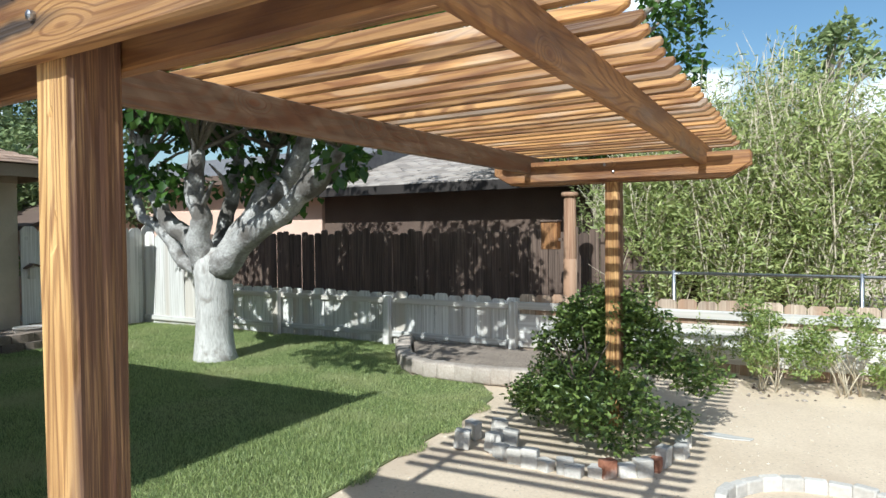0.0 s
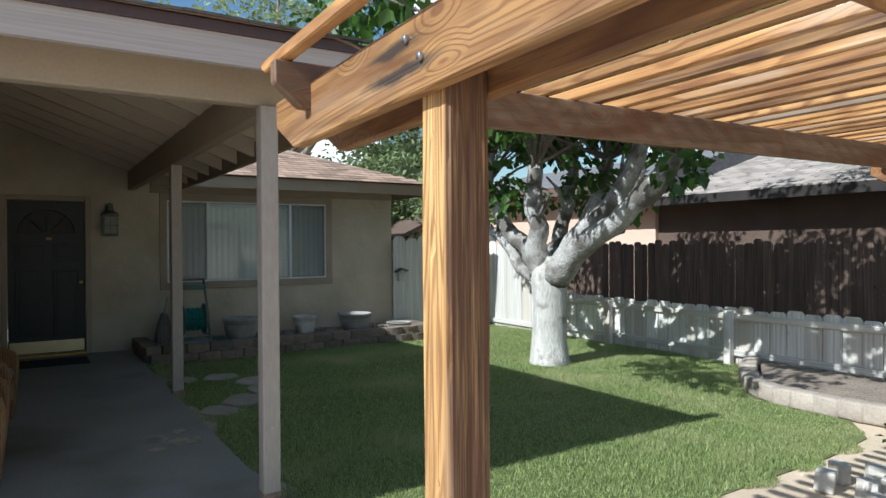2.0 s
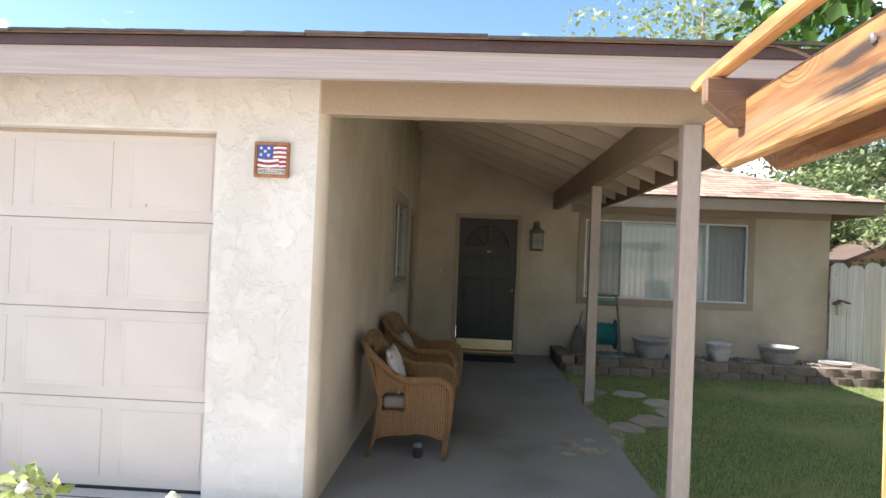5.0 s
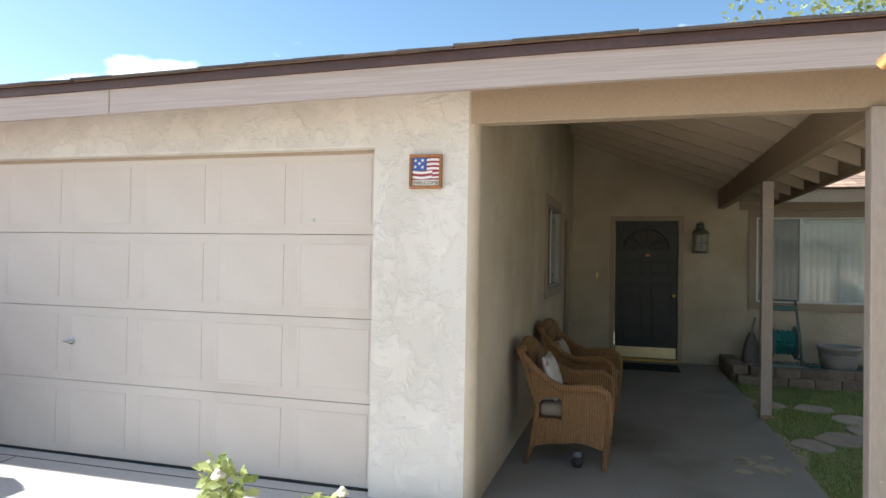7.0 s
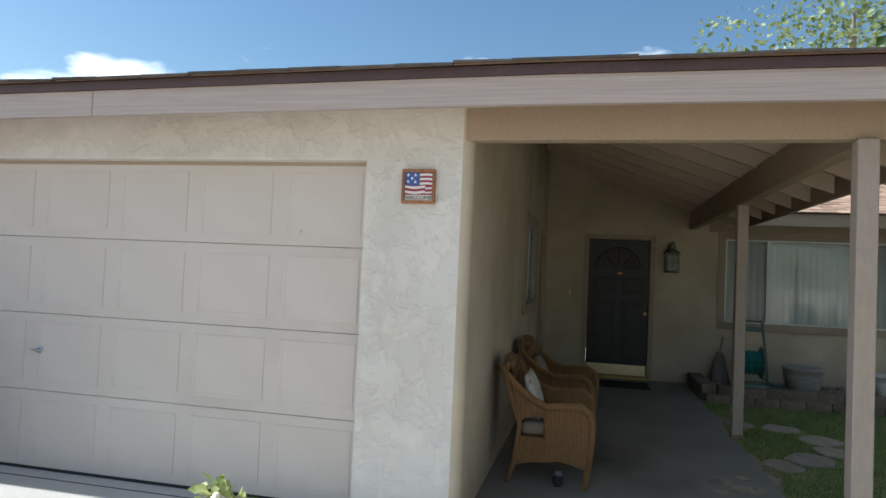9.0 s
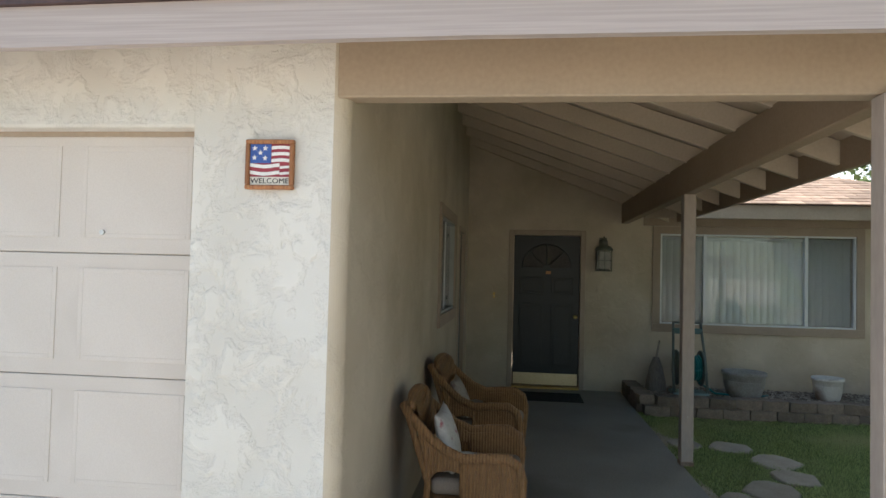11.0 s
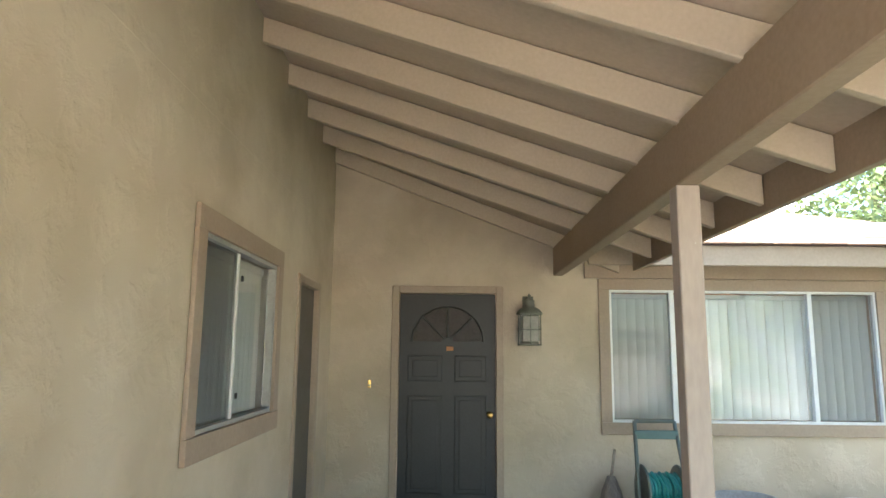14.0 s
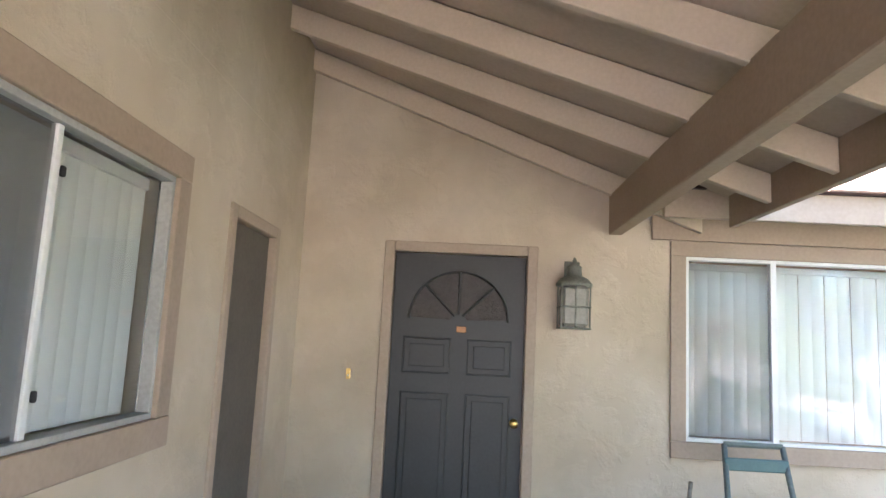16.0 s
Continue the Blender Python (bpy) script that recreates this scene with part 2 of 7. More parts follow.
def redwood(name, axis, lines=1.0, relief=1.0, knots=1.0, stain=0.6, vary=0.18, grey=0.25, rust=(), pale=(0.46, 0.25, 0.09), deep=(0.235, 0.105, 0.034), shade_from=None, ridge=0.62, fine=16.0):
    """Oiled redwood gone patchy in the weather: arched growth lines, knots that the lines flow round, dark soaked
    patches, greyed faces; one side can have shade painted in.
    """
    m, n, l, p = nodes_of(name)

    def node(kind, **values):
        q = n.new("ShaderNode" + kind)
        for key, value in values.items():
            q.inputs[key].default_value = value
        return q

    def calc(op, a, b):
        q = n.new("ShaderNodeMath")
        q.operation = op
        for i, value in enumerate((a, b)):
            if isinstance(value, (int, float)):
                q.inputs[i].default_value = value
            else:
                l.new(value, q.inputs[i])
        return q.outputs[0]

    def span(value, lo, hi, a=0.0, b=1.0):
        q = n.new("ShaderNodeMapRange")
        for i, v_ in enumerate((lo, hi, a, b)):
            q.inputs[i + 1].default_value = v_
        l.new(value, q.inputs[0])
        return q.outputs[0]

    def blend(fac, a, b):
        q = n.new("ShaderNodeMix")
        q.data_type = "RGBA"
        l.new(fac, q.inputs[0])
        for i, value in ((6, a), (7, b)):
            if isinstance(value, tuple):
                q.inputs[i].default_value = (*value, 1)
            else:
                l.new(value, q.inputs[i])
        return q.outputs[2]

    def along(across, length):
        sc = [across] * 3
        sc["xyz".index(axis)] = length
        q = node("Mapping", Scale=sc)
        l.new(moved, q.inputs[0])
        return q.outputs[0]

    def cloudy(vector, scale, detail, distortion=0.0):
        q = node("TexNoise", Scale=scale, Detail=detail, Distortion=distortion)
        l.new(vector, q.inputs[0])
        return q.outputs[0]

    tc, info = n.new("ShaderNodeTexCoord"), n.new("ShaderNodeObjectInfo")
    off = n.new("ShaderNodeVectorMath")
    off.operation = "ADD"
    l.new(tc.outputs["Object"], off.inputs[0])
    l.new(calc("MULTIPLY", info.outputs["Random"], 37.0), off.inputs[1])
    moved = off.outputs[0]
    vor = node("TexVoronoi", Scale=1.0, Randomness=1.0)
    flat = [6.0, 6.0, 6.0]
    flat["xyz".index(axis)] = 2.9
    if axis != "z":
        flat[1 if axis == "x" else 0] = 0.0
    across = node("Mapping", Scale=flat)
    l.new(moved, across.inputs[0])
    l.new(across.outputs[0], vor.inputs[0])
    near = vor.outputs["Distance"]
    # growth lines: level curves of a long smooth field, bent round the knots
    field = cloudy(along(7.0, 0.55), 1.0, 1.0, 0.5)
    if knots:
        field = calc("ADD", field, calc("MULTIPLY", span(near, 0.0, 0.34, 1.0, 0.0), 0.30 * knots))
    ring_ = calc("SINE", calc("MULTIPLY", field, 95.0 * lines), 0.0)
    late = span(ring_, 0.1, 0.95)
    fibre = cloudy(along(240.0, 5.0), 1.0, 4)
    streaks = cloudy(along(fine, 0.8), 1.0, 6, 0.3)
    patch = cloudy(along(6.0, 1.5), 1.0, 5, 0.6)
    tone = blend(span(streaks, 0.28, 0.66), deep, pale)
    tone = blend(calc("MULTIPLY", late, ridge), tone, (0.145, 0.05, 0.014))
    tone = blend(calc("MULTIPLY", span(fibre, 0.53, 0.68), 0.45), tone, (0.12, 0.042, 0.013))
    tone = blend(calc("MULTIPLY", span(patch, 0.50, 0.66), stain), tone, (0.095, 0.034, 0.013))
    if shade_from is not None:
        # shade of one side painted dark into the wood, with a ragged border
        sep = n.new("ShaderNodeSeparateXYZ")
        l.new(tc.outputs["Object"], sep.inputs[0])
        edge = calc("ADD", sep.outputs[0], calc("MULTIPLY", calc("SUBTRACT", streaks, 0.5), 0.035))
        tone = blend(calc("MULTIPLY", span(edge, shade_from - 0.006, shade_from + 0.006), span(fibre, 0.48, 0.70, 0.96, 0.55)), tone, (0.075, 0.028, 0.012))
    worn = cloudy(along(9.0, 1.3), 0.9, 6)
    tone = blend(calc("MULTIPLY", span(worn, 0.56, 0.68), grey), tone, (0.40, 0.31, 0.23))
    if knots:
        tone = blend(calc("MULTIPLY", span(near, 0.04, 0.13, 1.0, 0.0), 0.75 * min(1.0, knots)), tone, (0.16, 0.055, 0.017))
        tone = blend(calc("MULTIPLY", span(near, 0.02, 0.045, 1.0, 0.0), 0.9 * min(1.0, knots)), tone, (0.05, 0.02, 0.01))
    split = cloudy(along(34.0, 0.7), 1.0, 2)
    tone = blend(span(split, 0.70, 0.735, 0.0, 0.85), tone, (0.03, 0.013, 0.007))
    for cx, cz, rx, rz in rust:
        rmap, grad = node("Mapping", Location=(cx, 0, cz), Scale=(rx, 1.0, rz)), n.new("ShaderNodeTexGradient")
        rmap.vector_type, grad.gradient_type = "TEXTURE", "SPHERICAL"
        wob, wmul, wadd = node("TexNoise", Scale=9.0), n.new("ShaderNodeVectorMath"), n.new("ShaderNodeVectorMath")
        wmul.operation, wadd.operation = "SCALE", "ADD"
        wmul.inputs["Scale"].default_value = 0.03
        l.new(tc.outputs["Object"], wob.inputs[0])
        l.new(wob.outputs["Color"], wmul.inputs[0])
        l.new(tc.outputs["Object"], wadd.inputs[0])
        l.new(wmul.outputs[0], wadd.inputs[1])
        l.new(wadd.outputs[0], rmap.inputs[0])
        l.new(rmap.outputs[0], grad.inputs[0])
        tone = blend(span(grad.outputs[0], 0.0, 0.55, 0.0, 0.9), tone, (0.03, 0.022, 0.018))
    hsv = node("HueSaturation")
    l.new(span(info.outputs["Random"], 0.0, 1.0, 1 - vary, 1 + vary), hsv.inputs["Value"])
    l.new(tone, hsv.inputs["Color"])
    l.new(hsv.outputs[0], p.inputs["Base Color"])
    bump = node("Bump", Strength=0.55, Distance=0.0022 * relief)
    l.new(calc("ADD", calc("MULTIPLY", late, 0.5), calc("ADD", fibre, streaks)), bump.inputs["Height"])
    l.new(bump.outputs[0], p.inputs["Normal"])
    l.new(span(patch, 0.35, 0.65, 0.72, 0.5), p.inputs["Roughness"])
    return m


def leaf_material(name, a, b, shine=0.4, through=0.35, dry=None):
    """Leaves: each island has its own green; some light passes through."""
    m, n, l, p = nodes_of(name)
    geo, ramp = n.new("ShaderNodeNewGeometry"), n.new("ShaderNodeValToRGB")
    ramp.color_ramp.elements[0].color, ramp.color_ramp.elements[1].color = (*a, 1), (*b, 1)
    l.new(geo.outputs["Random Per Island"], ramp.inputs[0])
    colour = ramp.outputs[0]
    if dry:
        tc, tex, cut, mx = n.new("ShaderNodeTexCoord"), n.new("ShaderNodeTexNoise"), n.new("ShaderNodeValToRGB"), n.new("ShaderNodeMix")
        tex.inputs["Scale"].default_value, tex.inputs["Detail"].default_value = 1.1, 7
        cut.color_ramp.elements[0].position, cut.color_ramp.elements[1].position = 0.48, 0.74
        mx.data_type = "RGBA"
        mx.inputs[7].default_value = (*dry, 1)
        l.new(tc.outputs["Object"], tex.inputs[0])
        l.new(tex.outputs[0], cut.inputs[0])
        l.new(cut.outputs[0], mx.inputs[0])
        l.new(colour, mx.inputs[6])
        colour = mx.outputs[2]
    l.new(colour, p.inputs["Base Color"])
    p.inputs["Roughness"].default_value = shine
    tr, mix = n.new("ShaderNodeBsdfTranslucent"), n.new("ShaderNodeMixShader")
    l.new(colour, tr.inputs[0])
    mix.inputs[0].default_value = through
    l.new(p.outputs[0], mix.inputs[1])
    l.new(tr.outputs[0], mix.inputs[2])
    l.new(mix.outputs[0], n["Material Output"].inputs[0])
    return m


def glass(name, tint=(0.90, 0.92, 0.92)):
    m, n, l, p = nodes_of(name)
    p.inputs["Base Color"].default_value = (*tint, 1)
    p.inputs["Roughness"].default_value, p.inputs["IOR"].default_value = 0.02, 1.42
    p.inputs["Transmission Weight"].default_value = 1.0
    return m


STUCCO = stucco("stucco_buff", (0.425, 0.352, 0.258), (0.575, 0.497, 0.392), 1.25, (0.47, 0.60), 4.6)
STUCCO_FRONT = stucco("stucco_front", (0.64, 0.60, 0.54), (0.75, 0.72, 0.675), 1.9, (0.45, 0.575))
TRIM = surface("trim_taupe", (0.30, 0.23, 0.175), (0.36, 0.28, 0.21), 0.6, 3.0, 45, 0.1, 0.003)
CASING = surface("casing_tan", (0.34, 0.27, 0.205), (0.40, 0.32, 0.245), 0.6, 3.0, 45, 0.1, 0.003)
CEIL = surface("ceiling_tan_paint", (0.41, 0.33, 0.25), (0.47, 0.38, 0.295), 0.65, 1.4, 40, 0.12, 0.003, stain=(0.34, 0.27, 0.21), stain_at=0.72)
RAFTER = surface("rafter_tan_paint", (0.46, 0.38, 0.285), (0.52, 0.43, 0.33), 0.6, 2.4, 55, 0.15, 0.004, fleck=(0.25, 0.18, 0.13), fleck_at=0.80)
BEAM = surface("beam_brown_paint", (0.27, 0.197, 0.133), (0.325, 0.243, 0.17), 0.6, 2.0, 50, 0.15, 0.004)
HEADER = surface("header_tan_paint", (0.32, 0.245, 0.178), (0.38, 0.295, 0.212), 0.6, 1.5, 50, 0.12, 0.004)
FASCIA = wood("fascia_mauve_paint", (0.42, 0.355, 0.33), (0.48, 0.41, 0.385), (0.52, 0.45, 0.42), "y", 0.7, 0.3, rings=16, knots=0.0, streak=0.02)
DRIP = surface("drip_edge_maroon", (0.055, 0.03, 0.03), (0.085, 0.045, 0.042), 0.5, 4, 50, 0.05, 0.002)
GARAGE = surface("garage_door_paint", (0.56, 0.50, 0.45), (0.62, 0.56, 0.51), 0.55, 1.6, 140, 0.08, 0.002, stain=(0.50, 0.44, 0.39), stain_at=0.66)
# Porch slab darkened below the driveway's tone to deepen the porch shade.
CONCRETE_SHADED = surface("concrete", (0.185, 0.177, 0.162), (0.275, 0.263, 0.242), 0.62, 1.3, 70, 0.2, 0.004, stain=(0.11, 0.10, 0.085), stain_at=0.63)
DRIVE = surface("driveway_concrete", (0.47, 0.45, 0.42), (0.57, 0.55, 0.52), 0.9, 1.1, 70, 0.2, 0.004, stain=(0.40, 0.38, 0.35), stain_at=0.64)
SAND = surface("sandy_ground", (0.555, 0.435, 0.31), (0.68, 0.55, 0.405), 0.95, 1.6, 55, 0.5, 0.012, stain=(0.52, 0.40, 0.29), stain_at=0.6, fleck=(0.33, 0.26, 0.20), fleck_at=0.68)
SOIL = surface("lawn_soil", (0.09, 0.11, 0.035), (0.17, 0.19, 0.07), 1.0, 2.0, 60, 0.5, 0.01)
BLADE = leaf_material("grass_blades", (0.10, 0.16, 0.05), (0.54, 0.61, 0.25), 0.5, 0.42, (0.50, 0.50, 0.25))
BARK = surface("whitewashed_bark", (0.38, 0.355, 0.325), (0.62, 0.60, 0.56), 0.9, 13, 60, 0.8, 0.03, (1, 1, 0.22), stain=(0.25, 0.22, 0.19), stain_at=0.62)
LIMB_BARK = surface("grey_limb_bark", (0.27, 0.255, 0.235), (0.52, 0.50, 0.47), 0.9, 8, 40, 1.0, 0.03, stain=(0.13, 0.115, 0.10), stain_at=0.54)
TWIG = surface("grey_bark", (0.17, 0.14, 0.11), (0.32, 0.28, 0.23), 0.9, 6, 40, 0.5, 0.01)
WHITE_BOARD = wood("white_fence_paint", (0.46, 0.43, 0.39), (0.66, 0.64, 0.60), (0.76, 0.74, 0.70), "z", 0.8, 0.7, (0.50, 0.44, 0.37), 8, 0.25, 0.08)
WHITE_RAIL = wood("white_rail_paint", (0.46, 0.43, 0.39), (0.66, 0.64, 0.60), (0.76, 0.74, 0.70), "x", 0.8, 0.7, (0.50, 0.44, 0.37), 8, 0.25, 0.08)
DARK_BOARD = wood("dark_fence_wood", (0.05, 0.033, 0.025), (0.10, 0.065, 0.048), (0.17, 0.12, 0.09), "z", 0.85, 0.8)
PALE_BOARD = wood("pale_bare_picket", (0.30, 0.22, 0.16), (0.46, 0.36, 0.27), (0.58, 0.48, 0.38), "z", 0.85, 0.8, (0.34, 0.20, 0.12), 10, 0.3, 0.06)
BROWN_BOARD = wood("brown_picket", (0.16, 0.08, 0.045), (0.30, 0.17, 0.10), (0.40, 0.26, 0.17), "z", 0.85, 0.8)
CEDAR = {a: wood("cedar_" + a, (0.085, 0.033, 0.011), (0.275, 0.122, 0.040), (0.48, 0.262, 0.10), a, 0.62, 1.3, None, 26, 0.8, 0.10, (0.29, 0.46, 0.61), 0.7, (0.11, 0.046, 0.02)) for a in "z"}
# Rafter and all beams but the bolted one: shade put in as darker wood.
REDWOOD_SHADED = {a: redwood("redwood_" + a, a, stain=0.7, pale=(0.37, 0.18, 0.058)) for a in "xy"}
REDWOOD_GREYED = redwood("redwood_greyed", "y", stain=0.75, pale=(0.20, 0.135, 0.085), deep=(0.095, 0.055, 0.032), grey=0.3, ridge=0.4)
REDWOOD_BOLTED = redwood("redwood_stained_at_bolts", "x", rust=((-0.10, 0.046, 0.16, 0.020), (-0.07, -0.012, 0.23, 0.021)))
# Side beyond x = 0.047 has its shade painted into the wood colour.
POST_WOOD = redwood("rough_sawn_redwood", "z", lines=1.25, relief=1.6, knots=0.0, stain=0.22, pale=(0.70, 0.43, 0.17), shade_from=0.047, ridge=0.6, fine=22.0)
SLAT = redwood("redwood_slat", "x", lines=0.8, knots=0.3, stain=0.6, vary=0.40, grey=0.7, fine=30.0)
SHINGLE = surface("roof_shingle", (0.29, 0.185, 0.13), (0.41, 0.285, 0.21), 0.95, 8, 120, 0.4, 0.005, vary=0.35)
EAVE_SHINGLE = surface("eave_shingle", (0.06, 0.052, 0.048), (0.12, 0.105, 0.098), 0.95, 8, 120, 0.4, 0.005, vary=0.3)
GREY_SHINGLE = surface("grey_shingle", (0.13, 0.125, 0.13), (0.22, 0.21, 0.21), 0.95, 8, 120, 0.4, 0.005, vary=0.4)
LEAF_TREE = leaf_material("mulberry_leaf", (0.025, 0.07, 0.012), (0.10, 0.19, 0.03), 0.45)
LEAF_BUSH = leaf_material("glossy_bush_leaf", (0.045, 0.08, 0.02), (0.235, 0.31, 0.08), 0.3, 0.3)
LEAF_HEDGE = leaf_material("hedge_leaf", (0.14, 0.21, 0.05), (0.45, 0.51, 0.18), 0.5, 0.4)
LEAF_OLEANDER = leaf_material("oleander_leaf", (0.17, 0.23, 0.06), (0.58, 0.62, 0.26), 0.45, 0.4)
LEAF_FAR = leaf_material("far_tree_leaf", (0.12, 0.17, 0.06), (0.32, 0.38, 0.17), 0.5, 0.35)
PINK = surface("salmon_stucco", (0.62, 0.42, 0.32), (0.70, 0.50, 0.40), 0.9, 1.5, 60, 0.2, 0.004)
BROWN_WALL = surface("brown_wall", (0.10, 0.065, 0.05), (0.14, 0.095, 0.07), 0.85, 2, 40, 0.2, 0.004)


# ---- helpers for building ----
def thing(name, at=(0, 0, 0), label="", category="", group="", turn=0, kind=""):
    """An Empty at a thing's base, which carries its parts."""
    ob = new(name)
    ob.empty_display_size = 0.05
    ob.matrix_basis = pose(*at, 0, 0, turn)
    return tagged(ob, label, category, group, kind)


def mesh_of(name, bm, material, smooth=False):
    me = bpy.data.meshes.new(name)
    bm.to_mesh(me)
    bm.free()
    me.materials.append(material)
    if smooth:
        for f in me.polygons:
            f.use_smooth = True
    return me


def part(name, bm, material, parent=None, label="", smooth=False, at=None):
    """One mesh object from a bmesh (or a ready mesh), under a thing or a part; at: its own pose in the parent."""
    me = mesh_of(name, bm, material, smooth) if isinstance(bm, bmesh.types.BMesh) else bm
    ob = new(name, me)
    ob.parent = parent
    if at is not None:
        ob.matrix_basis = at if isinstance(at, Matrix) else Matrix.Translation(at)
    return tagged(ob, label)


def box(lo, hi, bevel=0.0, bm=None, seg=1):
    """A box between two corners, its edges rounded."""
    own = bmesh.new()
    bmesh.ops.create_cube(own, size=1.0)
    for v in own.verts:
        v.co = [lo[k] + (v.co[k] + 0.5) * (hi[k] - lo[k]) for k in range(3)]
    if bevel:
        bmesh.ops.bevel(own, geom=own.edges[:], offset=bevel, segments=seg, affect="EDGES", profile=0.5)
    if bm is None:
        return own
    return join(bm, own)


def join(bm, other):
    me = bpy.data.meshes.new("joined")
    other.to_mesh(me)
    other.free()
    bm.from_mesh(me)
    bpy.data.meshes.remove(me)
    return bm


def prism(outline, lo, hi, axis="x", bevel=0.0):
    """A solid from an outline in the plane across an axis, from lo to hi along it."""
    bm = bmesh.new()
    k = "xyz".index(axis)

    def at(p, d):
        c = list(p)
        c.insert(k, d)
        return bm.verts.new(c)
    a, b = [at(p, lo) for p in outline], [at(p, hi) for p in outline]
    bm.faces.new(a)
    bm.faces.new(b[::-1])
    for i in range(len(a)):
        j = (i + 1) % len(a)
        bm.faces.new((a[j], a[i], b[i], b[j]))
    bmesh.ops.recalc_face_normals(bm, faces=bm.faces[:])
    if bevel:
        bmesh.ops.bevel(bm, geom=bm.edges[:], offset=bevel, segments=1, affect="EDGES", profile=0.5)
    return bm


def lathe(profile, segments=20, bm=None):
    """A turned solid from (radius, height) rows."""
    own = bm or bmesh.new()
    rings = []
    for r, z in profile:
        rings.append([own.verts.new((r * math.cos(2 * math.pi * i / segments), r * math.sin(2 * math.pi * i / segments), z)) for i in range(segments)])
    for a, b in zip(rings, rings[1:]):
        for i in range(segments):
            j = (i + 1) % segments
            own.faces.new((a[i], a[j], b[j], b[i]))
    own.faces.new(rings[0][::-1])
    own.faces.new(rings[-1])
    return own


def tube(points, radii, segments=8, bm=None):
    """A tapered tube along points."""
    own = bm or bmesh.new()
    pts = [Vector(p) for p in points]
    if not isinstance(radii, (list, tuple)):
        radii = [radii] * len(pts)
    rings, side = [], None
    for i, p in enumerate(pts):
        d = (pts[min(i + 1, len(pts) - 1)] - pts[max(i - 1, 0)]).normalized()
        if side is None:
            side = d.orthogonal().normalized()
        side = (side - d * side.dot(d)).normalized()
        up = d.cross(side)
        rings.append([own.verts.new(p + radii[i] * (math.cos(2 * math.pi * k / segments) * side + math.sin(2 * math.pi * k / segments) * up)) for k in range(segments)])
    for a, b in zip(rings, rings[1:]):
        for i in range(segments):
            j = (i + 1) % segments
            own.faces.new((a[i], a[j], b[j], b[i]))
    own.faces.new(rings[0][::-1])
    own.faces.new(rings[-1])
    return own


def grid_mesh(name, verts, faces, material):
    me = bpy.data.meshes.new(name)
    me.from_pydata(verts, [], faces)
    me.materials.append(material)
    me.update()
    return me


def structure(name, bm, material, label, category):
    return tagged(part(name, bm, material), label, category, kind="structure")


# ---- the plan ----
HOUSE_X, SIDE_Y, FRONT_X = -9.76, -0.345, -3.325  # back wall, garage side wall, garage front
POST_Y, BEAM_Z = 1.715, 2.245                     # porch posts, underside of the porch beam
SLOPE, RAFTER_Z = 0.388, 2.50                     # porch roof pitch, rafter underside over the beam
GROUND, FENCE_Y = -0.06, 8.0

# ---- ground ----
size = 420.0
bm = bmesh.new()
bmesh.ops.create_grid(bm, x_segments=2, y_segments=2, size=size)
for v in bm.verts:
    v.co.z = GROUND - 0.02
structure("ground", bm, SAND, "pale dry sandy yard with scuffs", "ground")


def outline_sheet(name, outline, z0, z1, material, label, category):
    return structure(name, prism(outline, z0, z1, "z"), material, label, category)


LAWN = [(-8.75, 1.74), (-2.05, 1.74), (-2.0, 3.2), (-2.03, 4.3), (-2.04, 5.3), (-2.12, 6.0), (-2.5, 6.5), (-3.3, 6.45), (-3.7, 6.9), (-4.1, 7.4), (-4.35, 7.98), (-9.7, 7.98), (-9.7, 5.95), (-8.75, 5.95)]
outline_sheet("lawn_soil", LAWN, GROUND - 0.06, GROUND - 0.01, SOIL, "dark damp soil under the lawn", "soil")
outline_sheet("porch_floor", [(HOUSE_X, SIDE_Y), (-3.2, SIDE_Y), (-3.2, 1.73), (HOUSE_X, 1.73)], -0.12, 0.0, CONCRETE_SHADED, "grey worn concrete porch slab, darkened as porch shade", "floor")
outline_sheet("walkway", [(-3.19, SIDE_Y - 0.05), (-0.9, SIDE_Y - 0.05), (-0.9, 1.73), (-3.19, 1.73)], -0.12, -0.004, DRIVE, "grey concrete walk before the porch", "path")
outline_sheet("driveway", [(-3.6, -7.5), (14, -7.5), (14, -1.9), (-2.6, -1.9), (-2.6, SIDE_Y - 0.06), (-3.6, SIDE_Y - 0.06)], -0.12, -0.008, DRIVE, "pale concrete driveway with fine cracks", "driveway")

JOINT = surface("dark_joint", (0.10, 0.095, 0.085), (0.17, 0.16, 0.145), 0.95, 12, 60, 0.3, 0.003)
structure("driveway_joint", box((-3.29, -7.3, -0.009), (-3.278, SIDE_Y - 0.1, -0.0055)), JOINT, "narrow dark joint across the driveway slab", "joint")
crack = [(-3.27, -3.68), (-3.08, -3.64), (-2.92, -3.60), (-2.69, -3.56), (-2.38, -3.46), (-2.1, -3.41), (-1.7, -3.28)]
structure("driveway_crack", prism([(x, y + 0.004) for x, y in crack] + [(x, y - 0.004) for x, y in crack[::-1]], -0.009, -0.0055, "z"), JOINT, "fine wandering crack in the driveway", "crack")

# ---- house walls ----
CORNER_Y, CORNER_R = SIDE_Y - 0.062, 0.062
bm = bmesh.new()
box((FRONT_X - 0.16, -1.0, 0), (FRONT_X, CORNER_Y, 2.52), 0, bm)
box((FRONT_X - 0.16, -5.88, 2.13), (FRONT_X, -0.99, 2.52), 0.012, bm, 2)
box((FRONT_X - 0.16, -6.6, 0), (FRONT_X, -5.88, 2.52), 0.018, bm, 3)
structure("wall_garage_front", bm, STUCCO_FRONT, "off-white trowelled stucco garage front wall", "wall")
